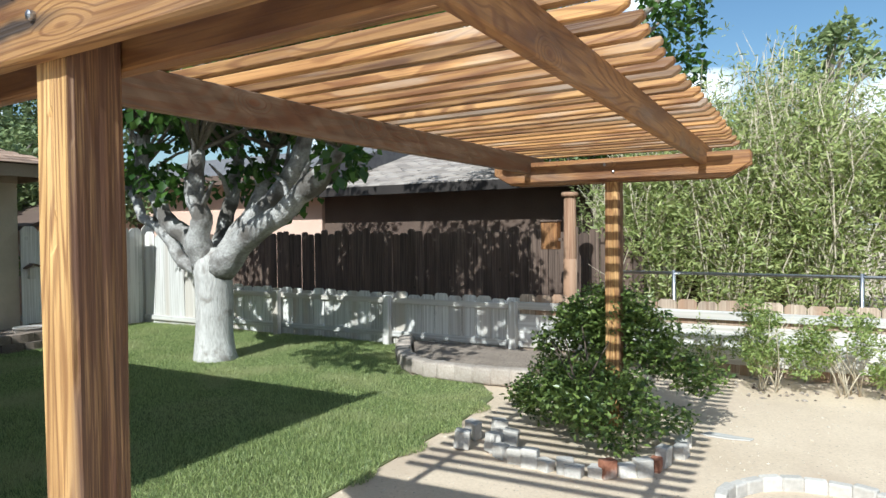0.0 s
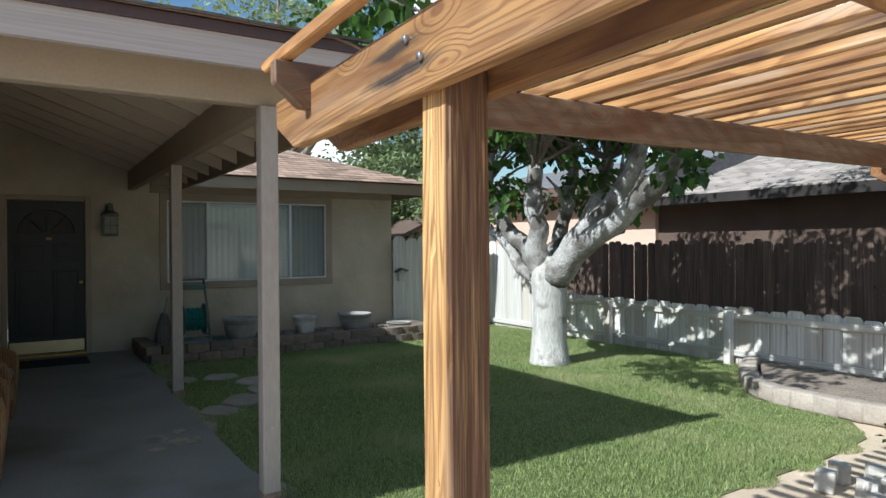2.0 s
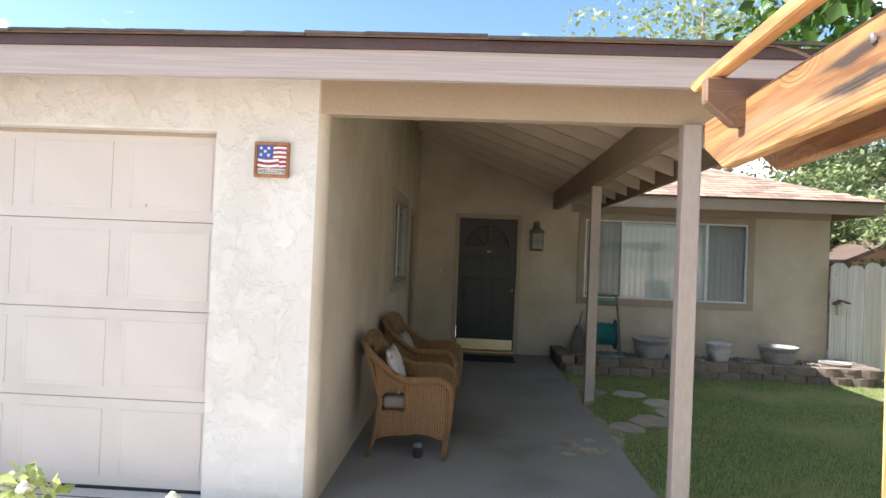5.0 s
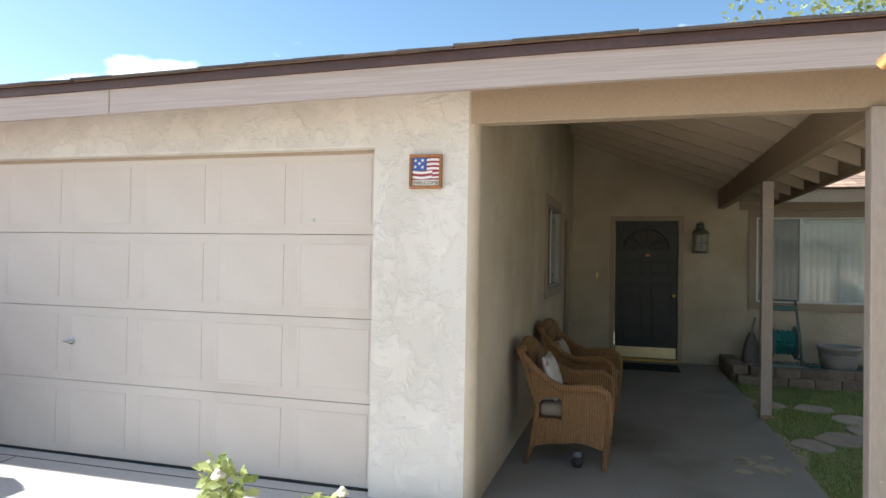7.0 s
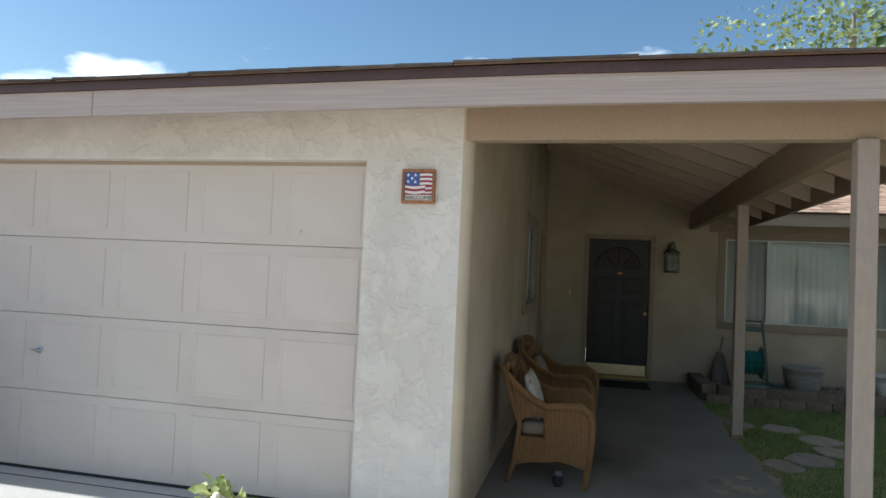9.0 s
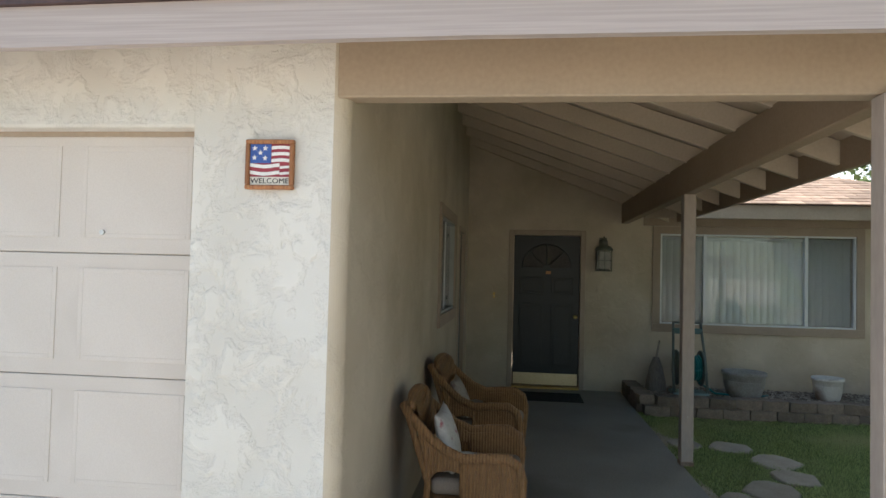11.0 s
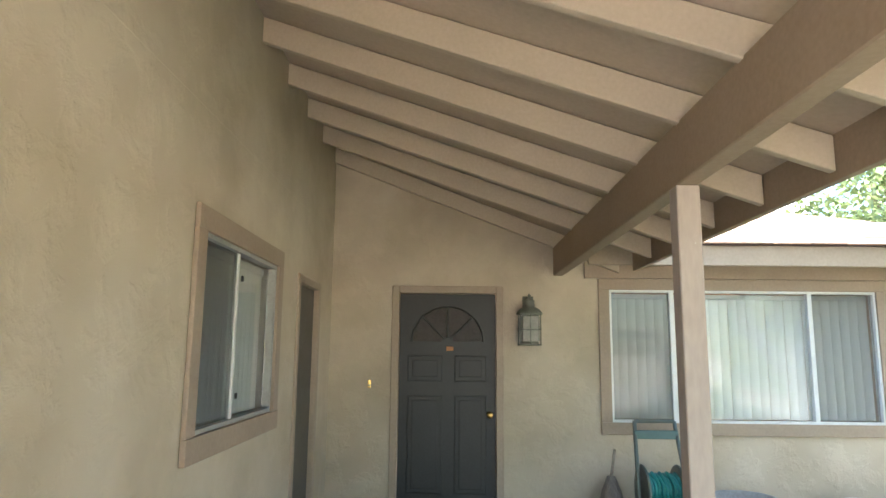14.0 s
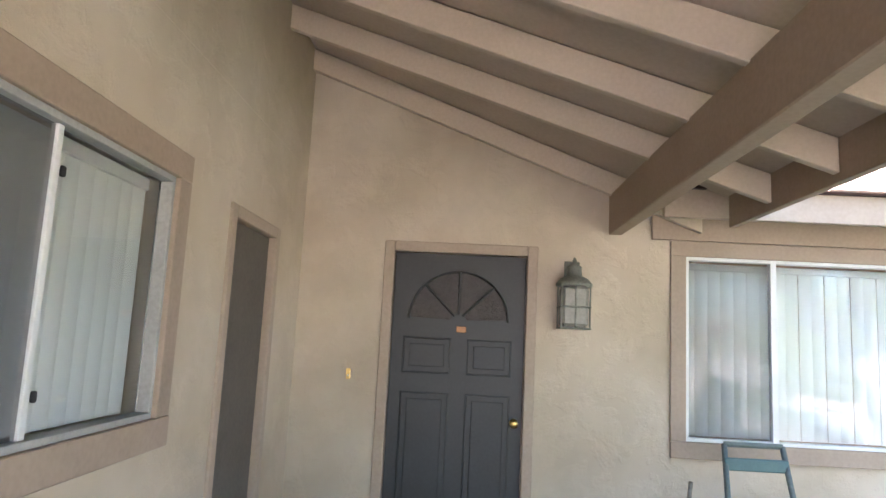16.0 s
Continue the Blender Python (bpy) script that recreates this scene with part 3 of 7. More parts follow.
turned = [(FRONT_X - CORNER_R + CORNER_R * math.cos(math.radians(a)), CORNER_Y + CORNER_R * math.sin(math.radians(a))) for a in range(0, 91, 9)]
bm = prism(turned + [(FRONT_X - 0.16, SIDE_Y), (FRONT_X - 0.16, CORNER_Y)], 0.0, 2.52, "z")
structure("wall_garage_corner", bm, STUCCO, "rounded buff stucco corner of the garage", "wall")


def wall_y(name, y0, y1, x0, x1, z0, z1, holes, material, label):
    """A wall along x with rectangular openings, as (x0, x1, z0, z1)."""
    bm = bmesh.new()
    xs = sorted({x0, x1, *[h[0] for h in holes], *[h[1] for h in holes]})
    for a, b in zip(xs, xs[1:]):
        mid = (a + b) / 2
        cuts = sorted((h[2], h[3]) for h in holes if h[0] < mid < h[1])
        z = z0
        for lo, hi in cuts + [(z1, z1)]:
            if lo > z:
                box((a, y0, z), (b, y1, lo), 0, bm)
            z = hi
    bmesh.ops.remove_doubles(bm, verts=bm.verts[:], dist=0.0005)
    return structure(name, bm, material, label, "wall")


def wall_x(name, x0, x1, y0, y1, z0, z1, holes, material, label):
    bm = bmesh.new()
    ys = sorted({y0, y1, *[h[0] for h in holes], *[h[1] for h in holes]})
    for a, b in zip(ys, ys[1:]):
        mid = (a + b) / 2
        cuts = sorted((h[2], h[3]) for h in holes if h[0] < mid < h[1])
        z = z0
        for lo, hi in cuts + [(z1, z1)]:
            if lo > z:
                box((x0, a, z), (x1, b, lo), 0, bm)
            z = hi
    bmesh.ops.remove_doubles(bm, verts=bm.verts[:], dist=0.0005)
    return structure(name, bm, material, label, "wall")


SW = (-7.77, -6.53, 1.165, 2.055)    # side window opening
SD = (-9.12, -8.43, 0.0, 2.04)       # side doorway
FD = (0.275, 1.195, 0.0, 2.085)      # front door opening
BW = (2.225, 4.675, 0.925, 2.12)     # big window opening
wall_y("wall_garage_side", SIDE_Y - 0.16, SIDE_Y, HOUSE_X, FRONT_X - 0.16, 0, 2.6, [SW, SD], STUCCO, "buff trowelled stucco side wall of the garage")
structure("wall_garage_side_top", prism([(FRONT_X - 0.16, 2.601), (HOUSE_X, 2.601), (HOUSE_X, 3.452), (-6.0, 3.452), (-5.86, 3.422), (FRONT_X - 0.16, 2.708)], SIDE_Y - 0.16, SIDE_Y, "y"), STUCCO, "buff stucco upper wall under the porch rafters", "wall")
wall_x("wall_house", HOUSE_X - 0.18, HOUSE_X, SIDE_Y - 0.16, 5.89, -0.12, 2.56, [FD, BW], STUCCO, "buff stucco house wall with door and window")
bm = prism([(SIDE_Y - 0.16, 2.561), (1.95, 2.561), (SIDE_Y - 0.16, 3.455)], HOUSE_X - 0.18, HOUSE_X, "x")
structure("wall_house_gable", bm, STUCCO, "buff stucco gable above the front door", "wall")
wall_y("wall_house_end", 5.73, 5.89, -16.0, HOUSE_X - 0.181, -0.12, 2.5, [], STUCCO, "buff stucco end wall of the house")
wall_x("wall_house_back", -16.2, -16.0, -6.6, 5.89, -0.12, 2.5, [], STUCCO, "plain stucco back wall of the house")
wall_y("wall_garage_end", -6.76, -6.6, -16.0, FRONT_X, 0, 2.5, [], STUCCO, "plain stucco end wall of the garage")

# ---- porch roof ----


def rafter_bottom(y):
    return RAFTER_Z + SLOPE * (POST_Y - y)


EAVE_Y, EAVE_TOP = 2.36, 2.568
RAFTERS = [HOUSE_X + 0.06 + 0.612 * i for i in range(11)]
for i, x in enumerate(RAFTERS):
    y1 = 2.31
    y0 = max(SIDE_Y - 0.02, POST_Y - (EAVE_TOP + 0.30 * (-2.92 - x) - 0.20 - RAFTER_Z) / SLOPE)
    if y1 - y0 > 0.2:
        bm = prism([(y0, rafter_bottom(y0)), (y1, rafter_bottom(y1)), (y1, rafter_bottom(y1) + 0.152), (y0, rafter_bottom(y0) + 0.152)], -0.023, 0.023, "x", 0.004)
        for v in bm.verts:
            v.co.x += 0.135 * (v.co.y - SIDE_Y) if i else 0.0
        rafter = tagged(part("rafter", bm, RAFTER, None, "", at=(x, 0, 0)), "tan painted sloping porch rafter", "rafter", "porch rafters", "structure")
structure("porch_beam", box((HOUSE_X + 0.003, POST_Y - 0.0, BEAM_Z), (FRONT_X - 0.1, POST_Y + 0.09, 2.515), 0.006), BEAM, "brown painted heavy beam along the porch", "beam")
structure("porch_header", box((FRONT_X - 0.1, SIDE_Y - 0.05, BEAM_Z + 0.005), (FRONT_X + 0.005, POST_Y + 0.12, 2.5), 0.006), HEADER, "tan painted header beam across the porch front", "beam")
# Hidden panel added over the header so that no light leaks in.
structure("porch_infill", box((FRONT_X - 0.07, SIDE_Y, 2.501), (FRONT_X - 0.03, 2.2, 2.68)), HEADER, "unseen tan board above the header, added against light leaks", "trim")
structure("eave_fascia_side", box((HOUSE_X + 0.5, 2.315, 2.235), (-3.03, 2.355, 2.43), 0.004), BEAM, "brown painted fascia board along the porch eave", "fascia")
for x, py in ((-6.445, POST_Y + 0.045), (FRONT_X + 0.005, POST_Y - 0.013)):
    post = thing("porch_post", (x, py, 0), "tan painted square timber porch post, chipped at its foot", "post", "porch posts")
    part("shaft", box((-0.048, -0.05, 0.012), (0.048, 0.05, BEAM_Z), 0.005), surface("post_paint", (0.33, 0.275, 0.24), (0.40, 0.335, 0.29), 0.65, 3, 45, 0.2, 0.004, (1, 1, 0.3), fleck=(0.56, 0.52, 0.46), fleck_at=0.76), post)
    part("foot", box((-0.052, -0.054, 0.0), (0.052, 0.054, 0.035), 0.004), surface("rusty_foot", (0.18, 0.10, 0.06), (0.32, 0.24, 0.18), 0.8, 10, 60), post, "rusty metal post foot")

# front eave of garage and porch
FE_X, SAG = -2.95, 0.012


def sagging(bm):
    """The long eave has settled a little towards its far end."""
    bmesh.ops.subdivide_edges(bm, edges=[e for e in bm.edges if abs(e.verts[0].co.y - e.verts[1].co.y) > 3], cuts=12)
    for v in bm.verts:
        v.co.z += SAG * min(v.co.y, 0.0)
    return bm


structure("fascia_front", sagging(box((FE_X - 0.04, -7.2, 2.36), (FE_X, 2.36, 2.512))), FASCIA, "mauve-grey painted weathered fascia board with cracks", "fascia")
structure("fascia_joint", box((FE_X - 0.02, -2.645, 2.329), (FE_X + 0.002, -2.638, 2.479)), BEAM, "dark joint between two fascia boards", "joint")
structure("drip_edge", sagging(box((FE_X - 0.06, -7.25, 2.513), (FE_X + 0.022, 2.385, 2.564))), DRIP, "dark maroon metal drip edge of the roof", "drip edge")
structure("soffit_front", sagging(box((FRONT_X - 0.02, -7.2, 2.484), (FE_X - 0.041, 2.3, 2.508))), CEIL, "tan painted front soffit", "soffit")


def front_z(x, y=0.0):
    """Underside of the front slope's shingles."""
    return EAVE_TOP + 0.30 * (FE_X + 0.03 - x) + SAG * min(y, 0.0)


def main_roof(lift, x0, x1, y0, y1, nx, ny, thick):
    """The hip roof over garage and porch: the lowest of its three slopes, as one sheet."""
    verts, faces = [], []
    for k in range(2):
        for i in range(nx + 1):
            for j in range(ny + 1):
                x, y = x0 + (x1 - x0) * i / nx, y0 + (y1 - y0) * j / ny
                z = min(front_z(x, y), rafter_bottom(y) + 0.182, EAVE_TOP + 0.36 * (y + 7.25)) + lift + k * thick
                verts.append((x, y, z))
    row, layer = ny + 1, (nx + 1) * (ny + 1)
    for i in range(nx):
        for j in range(ny):
            a = i * row + j
            faces.append((a, a + 1, a + row + 1, a + row))
            b = a + layer
            faces.append((b, b + row, b + row + 1, b + 1))
    for i in range(nx):
        for j in (0, ny):
            a = i * row + j
            faces.append((a, a + row, a + row + layer, a + layer))
    for j in range(ny):
        for i in (0, nx):
            a = i * row + j
            faces.append((a, a + 1, a + 1 + layer, a + layer))
    return verts, faces


roof_front = structure("roof_front", grid_mesh("roof_front", *main_roof(0, HOUSE_X - 2.2, FE_X + 0.03, -7.25, 2.39, 90, 90, 0.014), SHINGLE), SHINGLE, "brown asphalt shingle hip roof of garage and porch", "roof")
structure("ceiling", grid_mesh("ceiling", *main_roof(-0.022, HOUSE_X + 0.004, FRONT_X + 0.36, SIDE_Y - 0.02, 2.36, 60, 40, 0.014), CEIL), CEIL, "tan painted plywood porch ceiling between rafters", "ceiling")

# wing roof
WE_X, WE_Z = -9.3, 2.49
bm = bmesh.new()
ry = 6.42
mid = (WE_X - 16.6) / 2
run = WE_X - mid
zr = WE_Z + 0.37 * run
ins = (HOUSE_X - 0.19, WE_Z + 0.37 * (WE_X - HOUSE_X + 0.19))
v = [bm.verts.new(c) for c in ((WE_X, 2.37, WE_Z), (WE_X, ry, WE_Z), (mid, ry - run, zr), (mid, -4.0, zr), (ins[0], -4.0, ins[1]), (ins[0], 2.37, ins[1]), (-16.6, ry, WE_Z), (-16.6, -4.0, WE_Z))]
for f in ((0, 1, 2, 3, 4, 5), (1, 6, 2), (6, 7, 3, 2)):
    bm.faces.new([v[i] for i in f])
roof_wing = structure("roof_wing", bm, SHINGLE, "brown asphalt shingle hip roof of the house", "roof")
structure("fascia_wing", box((WE_X - 0.045, 1.95, 2.295), (WE_X - 0.005, ry - 0.02, 2.47), 0.004), CASING, "tan painted fascia board of the house eave", "fascia")
structure("fascia_wing_end", box((-16.5, ry - 0.06, 2.295), (WE_X - 0.046, ry - 0.02, 2.47), 0.004), BEAM, "brown painted fascia board on the house end", "fascia")
structure("drip_edge_wing", box((WE_X - 0.03, 1.95, 2.472), (WE_X + 0.02, ry, 2.494), 0.003), DRIP, "dark metal drip edge of the house roof", "drip edge")
structure("soffit_wing", box((HOUSE_X + 0.005, 2.37, 2.44), (WE_X - 0.046, ry - 0.061, 2.455)), CEIL, "tan painted soffit under the house eave", "soffit")
structure("soffit_wing_end", box((-16.0, 5.9, 2.44), (HOUSE_X, ry - 0.061, 2.455)), CEIL, "tan painted soffit on the house end", "soffit")
structure("frieze_board", box((HOUSE_X + 0.002, 2.0, 2.225), (HOUSE_X + 0.03, 5.89, 2.43), 0.003), TRIM, "taupe painted frieze board under the eave", "trim")

# ---- pergola ----
NEAR, FAR = Vector((-0.867, 1.383, 1.789)), Vector((-0.913, 5.635, 1.817))  # beam undersides at the two posts
SPAN, YAW, RISE = (FAR - NEAR).length, math.atan2(0.046, 4.252), math.degrees(math.asin(0.028 / 4.252))
HW, BEAM_D, HALF, RAFTER_X, LEAN = 0.058, 0.18, 0.962, 0.66, 1.6
pergola = thing("pergola", (NEAR.x, NEAR.y, GROUND), "orange-brown weathered redwood pergola on two posts", "pergola", turn=math.degrees(YAW))


def cut_beam(length, depth, thick, cut=0.16):
    """A beam along x with its lower corners cut off aslant."""
    return prism([(-length, depth / 2), (length, depth / 2), (length, 0), (length - cut, -depth / 2), (-length + cut, -depth / 2), (-length, 0)], -thick / 2, thick / 2, "y", 0.005)


def rough_post(height, seed):
    """A rough-sawn square post: ridged by the saw and the weather, with chipped arrises and a long split."""
    per, rows = 14, 90
    ring = []
    for side in range(4):
        for k in range(per):
            u = -1 + 2 * k / per
            a = math.radians(90 * side)
            px_, py_ = u * HW, -HW
            ring.append((px_ * math.cos(a) - py_ * math.sin(a), px_ * math.sin(a) + py_ * math.cos(a), u, side))
    bm = bmesh.new()
    levels = []
    for j in range(rows + 1):
        z = height * j / rows
        line = []
        for x, y, u, side in ring:
            p = Vector((x * 95, y * 95, z * 2.6 + seed))
            ridge = noise.noise(p) * 0.0022 + noise.noise(Vector((x * 40, y * 40, z * 1.1 + seed))) * 0.002
            worn = 0.0
            if abs(u) > 0.95:
                worn = 0.004 + 0.012 * max(0.0, noise.noise(Vector((side * 5.1 + seed, z * 7.0, 0.3))) - 0.05)
            if side == 0 and abs(u - 0.08 - 0.16 * math.sin(z * 2.1 + seed)) < 0.075 and 0.3 < z < height - 0.2:
                worn += 0.006
            k = 1 + (ridge - worn) / HW
            line.append(bm.verts.new((x * k, y * k, z)))
        levels.append(line)
    n_ = len(ring)
    for lo, hi in zip(levels, levels[1:]):
        for i in range(n_):
            bm.faces.new((lo[i], lo[(i + 1) % n_], hi[(i + 1) % n_], hi[i]))
    bm.faces.new(levels[0][::-1])
    bm.faces.new(levels[-1])
    return bm


BOLT = surface("bolt_steel", (0.35, 0.35, 0.36), (0.55, 0.55, 0.56), 0.35, 20, 80, metal=1.0)
for y, dz, lean, seed in ((0.0, 0.0, LEAN, 1.0), (SPAN, 0.028, 0.0, 7.0)):
    z = NEAR.z - GROUND + dz
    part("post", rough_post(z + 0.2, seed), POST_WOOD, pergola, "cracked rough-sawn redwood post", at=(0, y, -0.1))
    for s in (-1, 1):
        at = Matrix.Translation((0, y + s * (HW + 0.0225), z)) @ pose(0, 0, 0, 0, -lean, 0) @ Matrix.Translation((0, 0, BEAM_D / 2))
        part("beam", cut_beam(HALF, BEAM_D, 0.042), REDWOOD_BOLTED if s < 0 and lean else REDWOOD_SHADED["x"], pergola, "", at=at)
    for bx, bz in ((-0.045, 0.13), (0.02, 0.075)):
        part("bolt", lathe([(0.0105, -0.012), (0.0105, 0.002), (0.0095, 0.007), (0.004, 0.009)], 8), BOLT, pergola, "steel bolt head", at=Matrix.Translation((bx, y - HW - 0.0465, z + bz)) @ pose(0, 0, 0, 90, 0, 0))
for x in (-RAFTER_X, RAFTER_X):
    half = (SPAN + 0.43) / 2
    bm = prism([(-half, 0.07), (half, 0.07), (half, 0.0), (half - 0.08, -0.07), (-half + 0.08, -0.07), (-half, 0.0)], -0.021, 0.021, "x", 0.005)
    lift = x * math.sin(math.radians(LEAN)) / 2
    part("rafter", bm, REDWOOD_SHADED["y"] if x > 0 else REDWOOD_GREYED, pergola, "" if x > 0 else "dark greyed rafter", at=Matrix.Translation((x, SPAN / 2, NEAR.z - GROUND + 0.014 + lift + 0.165)) @ pose(0, 0, 0, RISE - math.degrees(2 * lift / SPAN), 0, 0))
slat_mesh = mesh_of("slat", cut_beam(0.87, 0.042, 0.04, 0.035), SLAT)
SLATS = 32
for i in range(SLATS):
    if i in (1, 2):
        continue
    y = -0.17 + i * (SPAN + 0.34) / (SLATS - 1)
    f = y / SPAN
    part("slat", slat_mesh, SLAT, pergola, "", at=Matrix.Translation((random.uniform(-0.012, 0.012), y, NEAR.z - GROUND + 0.258 + 0.028 * f + random.uniform(-0.002, 0.002))) @ pose(0, 0, 0, random.uniform(-3, 3), -LEAN * (1 - f) * 0.9, random.uniform(-0.25, 0.25)))


# ---- fences ----
def picket_mesh(name, w, h, material, thick=0.018, ear=0.03):
    return mesh_of(name, prism([(-w / 2, 0), (w / 2, 0), (w / 2, h - ear), (w / 2 - ear, h), (-w / 2 + ear, h), (-w / 2, h - ear)], -thick / 2, thick / 2, "y", 0.002), material)


low = thing("picket_fence", (-3.0, FENCE_Y, GROUND), "low white-painted dog-eared picket fence, peeling", "fence")
PW = 0.205
kinds = [picket_mesh("picket", PW - 0.008, h, WHITE_BOARD) for h in (0.70, 0.715, 0.69)]
n = 34
for i in range(n):
    x = -9.55 + 3.0 + i * PW
    part("picket", kinds[i % 3], WHITE_BOARD, low, "", at=pose(x, random.uniform(-0.004, 0.004), random.uniform(-0.02, 0.01), 0, random.uniform(-0.8, 0.8), 0))
for z in (0.10, 0.55):
    part("rail", box((-6.6, -0.052, z), (0.35, -0.012, z + 0.075), 0.004), WHITE_RAIL, low)
for x in (-3.6, -1.6, 0.25):
    part("fence_post", box((x - 0.045, -0.14, -0.1), (x + 0.045, -0.053, 0.66), 0.006), WHITE_BOARD, low)

right = thing("picket_fence", (2.6, FENCE_Y, GROUND), "low fence with white boards and bare brown picket tops", "fence")
brown = picket_mesh("picket", PW - 0.008, 0.75, PALE_BOARD)
for i in range(33):
    part("picket", brown, PALE_BOARD, right, "", at=pose(-5.2 + i * PW, 0, random.uniform(-0.015, 0.01)))
part("rail", box((-5.4, -0.06, 0.56), (1.7, -0.012, 0.65), 0.004), WHITE_RAIL, right, "white rail")
part("board", box((-5.4, -0.035, 0.10), (1.7, -0.012, 0.5), 0.003), WHITE_RAIL, right, "white-painted boards")

gate = thing("fence_gate", (-9.72, 6.9, GROUND), "tall weathered whitewashed dog-eared board gate", "gate", turn=90)
tall = [picket_mesh("board", 0.245, h, WHITE_BOARD, 0.02, 0.06) for h in (1.66, 1.63, 1.68)]
for i in range(9):
    part("board", tall[i % 3], WHITE_BOARD, gate, "", at=pose(-0.88 + i * 0.25, 0, 0))
for z in (0.25, 1.3):
    part("rail", box((-1.0, 0.012, z), (1.24, 0.05, z + 0.09), 0.004), WHITE_RAIL, gate)

screen = thing("tall_board_fence", (-8.4, FENCE_Y - 0.07, GROUND), "tall whitewashed dog-eared board fence behind the tree", "fence")
for i in range(7):
    part("board", tall[i % 3], WHITE_BOARD, screen, "", at=pose(-1.15 + i * 0.25, random.uniform(-0.003, 0.003), random.uniform(-0.12, -0.08) - 0.025 * i, 0, random.uniform(-0.4, 0.4), 0))
part("rail", box((-1.27, -0.05, 0.06), (0.47, -0.012, 0.14), 0.004), WHITE_RAIL, screen)

dark = thing("board_fence", (-5.0, 9.3, GROUND), "dark brown stained tall board fence in tree shade", "fence")
for i in range(56):
    if i == 0:
        tallk = [picket_mesh("board", 0.14, h, DARK_BOARD, 0.018, 0.03) for h in (1.52, 1.56, 1.5)]
    part("board", tallk[i % 3], DARK_BOARD, dark, "", at=pose(-4.6 + i * 0.146, random.uniform(-0.01, 0.01), random.uniform(-0.03, 0.03)))

# ---- neighbouring house ----
BLACK_FASCIA = surface("black_brown_fascia", (0.018, 0.013, 0.011), (0.032, 0.024, 0.02), 0.6, 3, 50, 0.1, 0.003)
nb = thing("neighbour_house", (-4.3, 13.5, GROUND), "dark brown neighbouring house with grey shingle roof", "house")
part("wall", box((-5.0, -1.8, 0), (5.0, 4, 2.35)), BROWN_WALL, nb)
bm = prism([(-2.4, 2.33), (-2.4, 2.42), (1.3, 3.55), (5, 2.42), (5, 2.33)], -5.4, 5.4, "x")
roof_nb = part("roof", bm, GREY_SHINGLE, nb, "grey asphalt shingle roof")
part("fascia", box((-5.4, -2.44, 2.25), (5.4, -2.405, 2.42)), BLACK_FASCIA, nb, "dark fascia board")

# ---- materials of the things ----
DOOR_GREY = surface("door_slate_paint", (0.016, 0.0175, 0.018), (0.024, 0.026, 0.027), 0.5, 3, 50, 0.08, 0.002)
SIDE_DOOR = surface("side_door_grey_paint", (0.085, 0.076, 0.062), (0.12, 0.108, 0.088), 0.55, 3, 50, 0.08, 0.002)
BRASS = surface("brass", (0.62, 0.42, 0.13), (0.75, 0.55, 0.22), 0.28, 6, 60, 0.1, 0.001, metal=1.0)
DULL_BRASS = surface("dull_brass", (0.55, 0.46, 0.28), (0.65, 0.56, 0.37), 0.33, 6, 60, 0.1, 0.001, metal=0.8)
ALU = surface("white_aluminium", (0.62, 0.63, 0.62), (0.72, 0.73, 0.72), 0.4, 6, 60, 0.05, 0.001)
BLIND = surface("blind_vane", (0.76, 0.78, 0.74), (0.84, 0.85, 0.81), 0.6, 3, 40, 0.05, 0.001)
GREY_ALU = surface("dull_aluminium", (0.30, 0.30, 0.28), (0.38, 0.38, 0.36), 0.5, 6, 60, 0.05, 0.001)
GLASS = glass("window_glass")
PEBBLED = surface("pebbled_glass", (0.03, 0.025, 0.024), (0.075, 0.062, 0.058), 0.25, 60, 220, 1.0, 0.01)
PATINA = surface("verdigris_metal", (0.13, 0.135, 0.115), (0.21, 0.22, 0.18), 0.6, 12, 80, 0.3, 0.002, metal=0.4)
FROST = surface("lantern_glass", (0.19, 0.185, 0.155), (0.26, 0.255, 0.215), 0.35, 10, 60, 0.1, 0.002)
RUBBER = surface("black_rubber", (0.012, 0.012, 0.013), (0.025, 0.025, 0.026), 0.8, 20, 120, 0.4, 0.004)
STEEL = surface("dull_steel", (0.45, 0.45, 0.46), (0.6, 0.6, 0.6), 0.35, 10, 80, 0.1, 0.001, metal=1.0)
TEAL = surface("teal_hose", (0.01, 0.12, 0.12), (0.02, 0.19, 0.18), 0.4, 12, 60, 0.1, 0.002)
REEL = surface("grey_green_plastic", (0.085, 0.105, 0.095), (0.14, 0.16, 0.145), 0.5, 8, 60, 0.1, 0.002)
POT = surface("weathered_pot", (0.27, 0.25, 0.23), (0.40, 0.38, 0.35), 0.85, 6, 60, 0.3, 0.004, stain=(0.20, 0.17, 0.14), stain_at=0.6)
POT_WHITE = surface("flaking_white_pot", (0.52, 0.49, 0.45), (0.66, 0.63, 0.58), 0.8, 6, 60, 0.3, 0.004, stain=(0.25, 0.17, 0.12), stain_at=0.57)
BLOCK = surface("retaining_block", (0.155, 0.118, 0.09), (0.255, 0.198, 0.155), 0.95, 8, 60, 0.6, 0.008, vary=0.22, stain=(0.20, 0.16, 0.13), stain_at=0.62)
GRAVEL = surface("bark_and_gravel", (0.09, 0.066, 0.05), (0.28, 0.225, 0.18), 0.95, 18, 60, 0.5, 0.01)
FLAG_STONE = surface("flagstone", (0.27, 0.23, 0.185), (0.37, 0.32, 0.265), 0.9, 5, 60, 0.4, 0.006, vary=0.15)
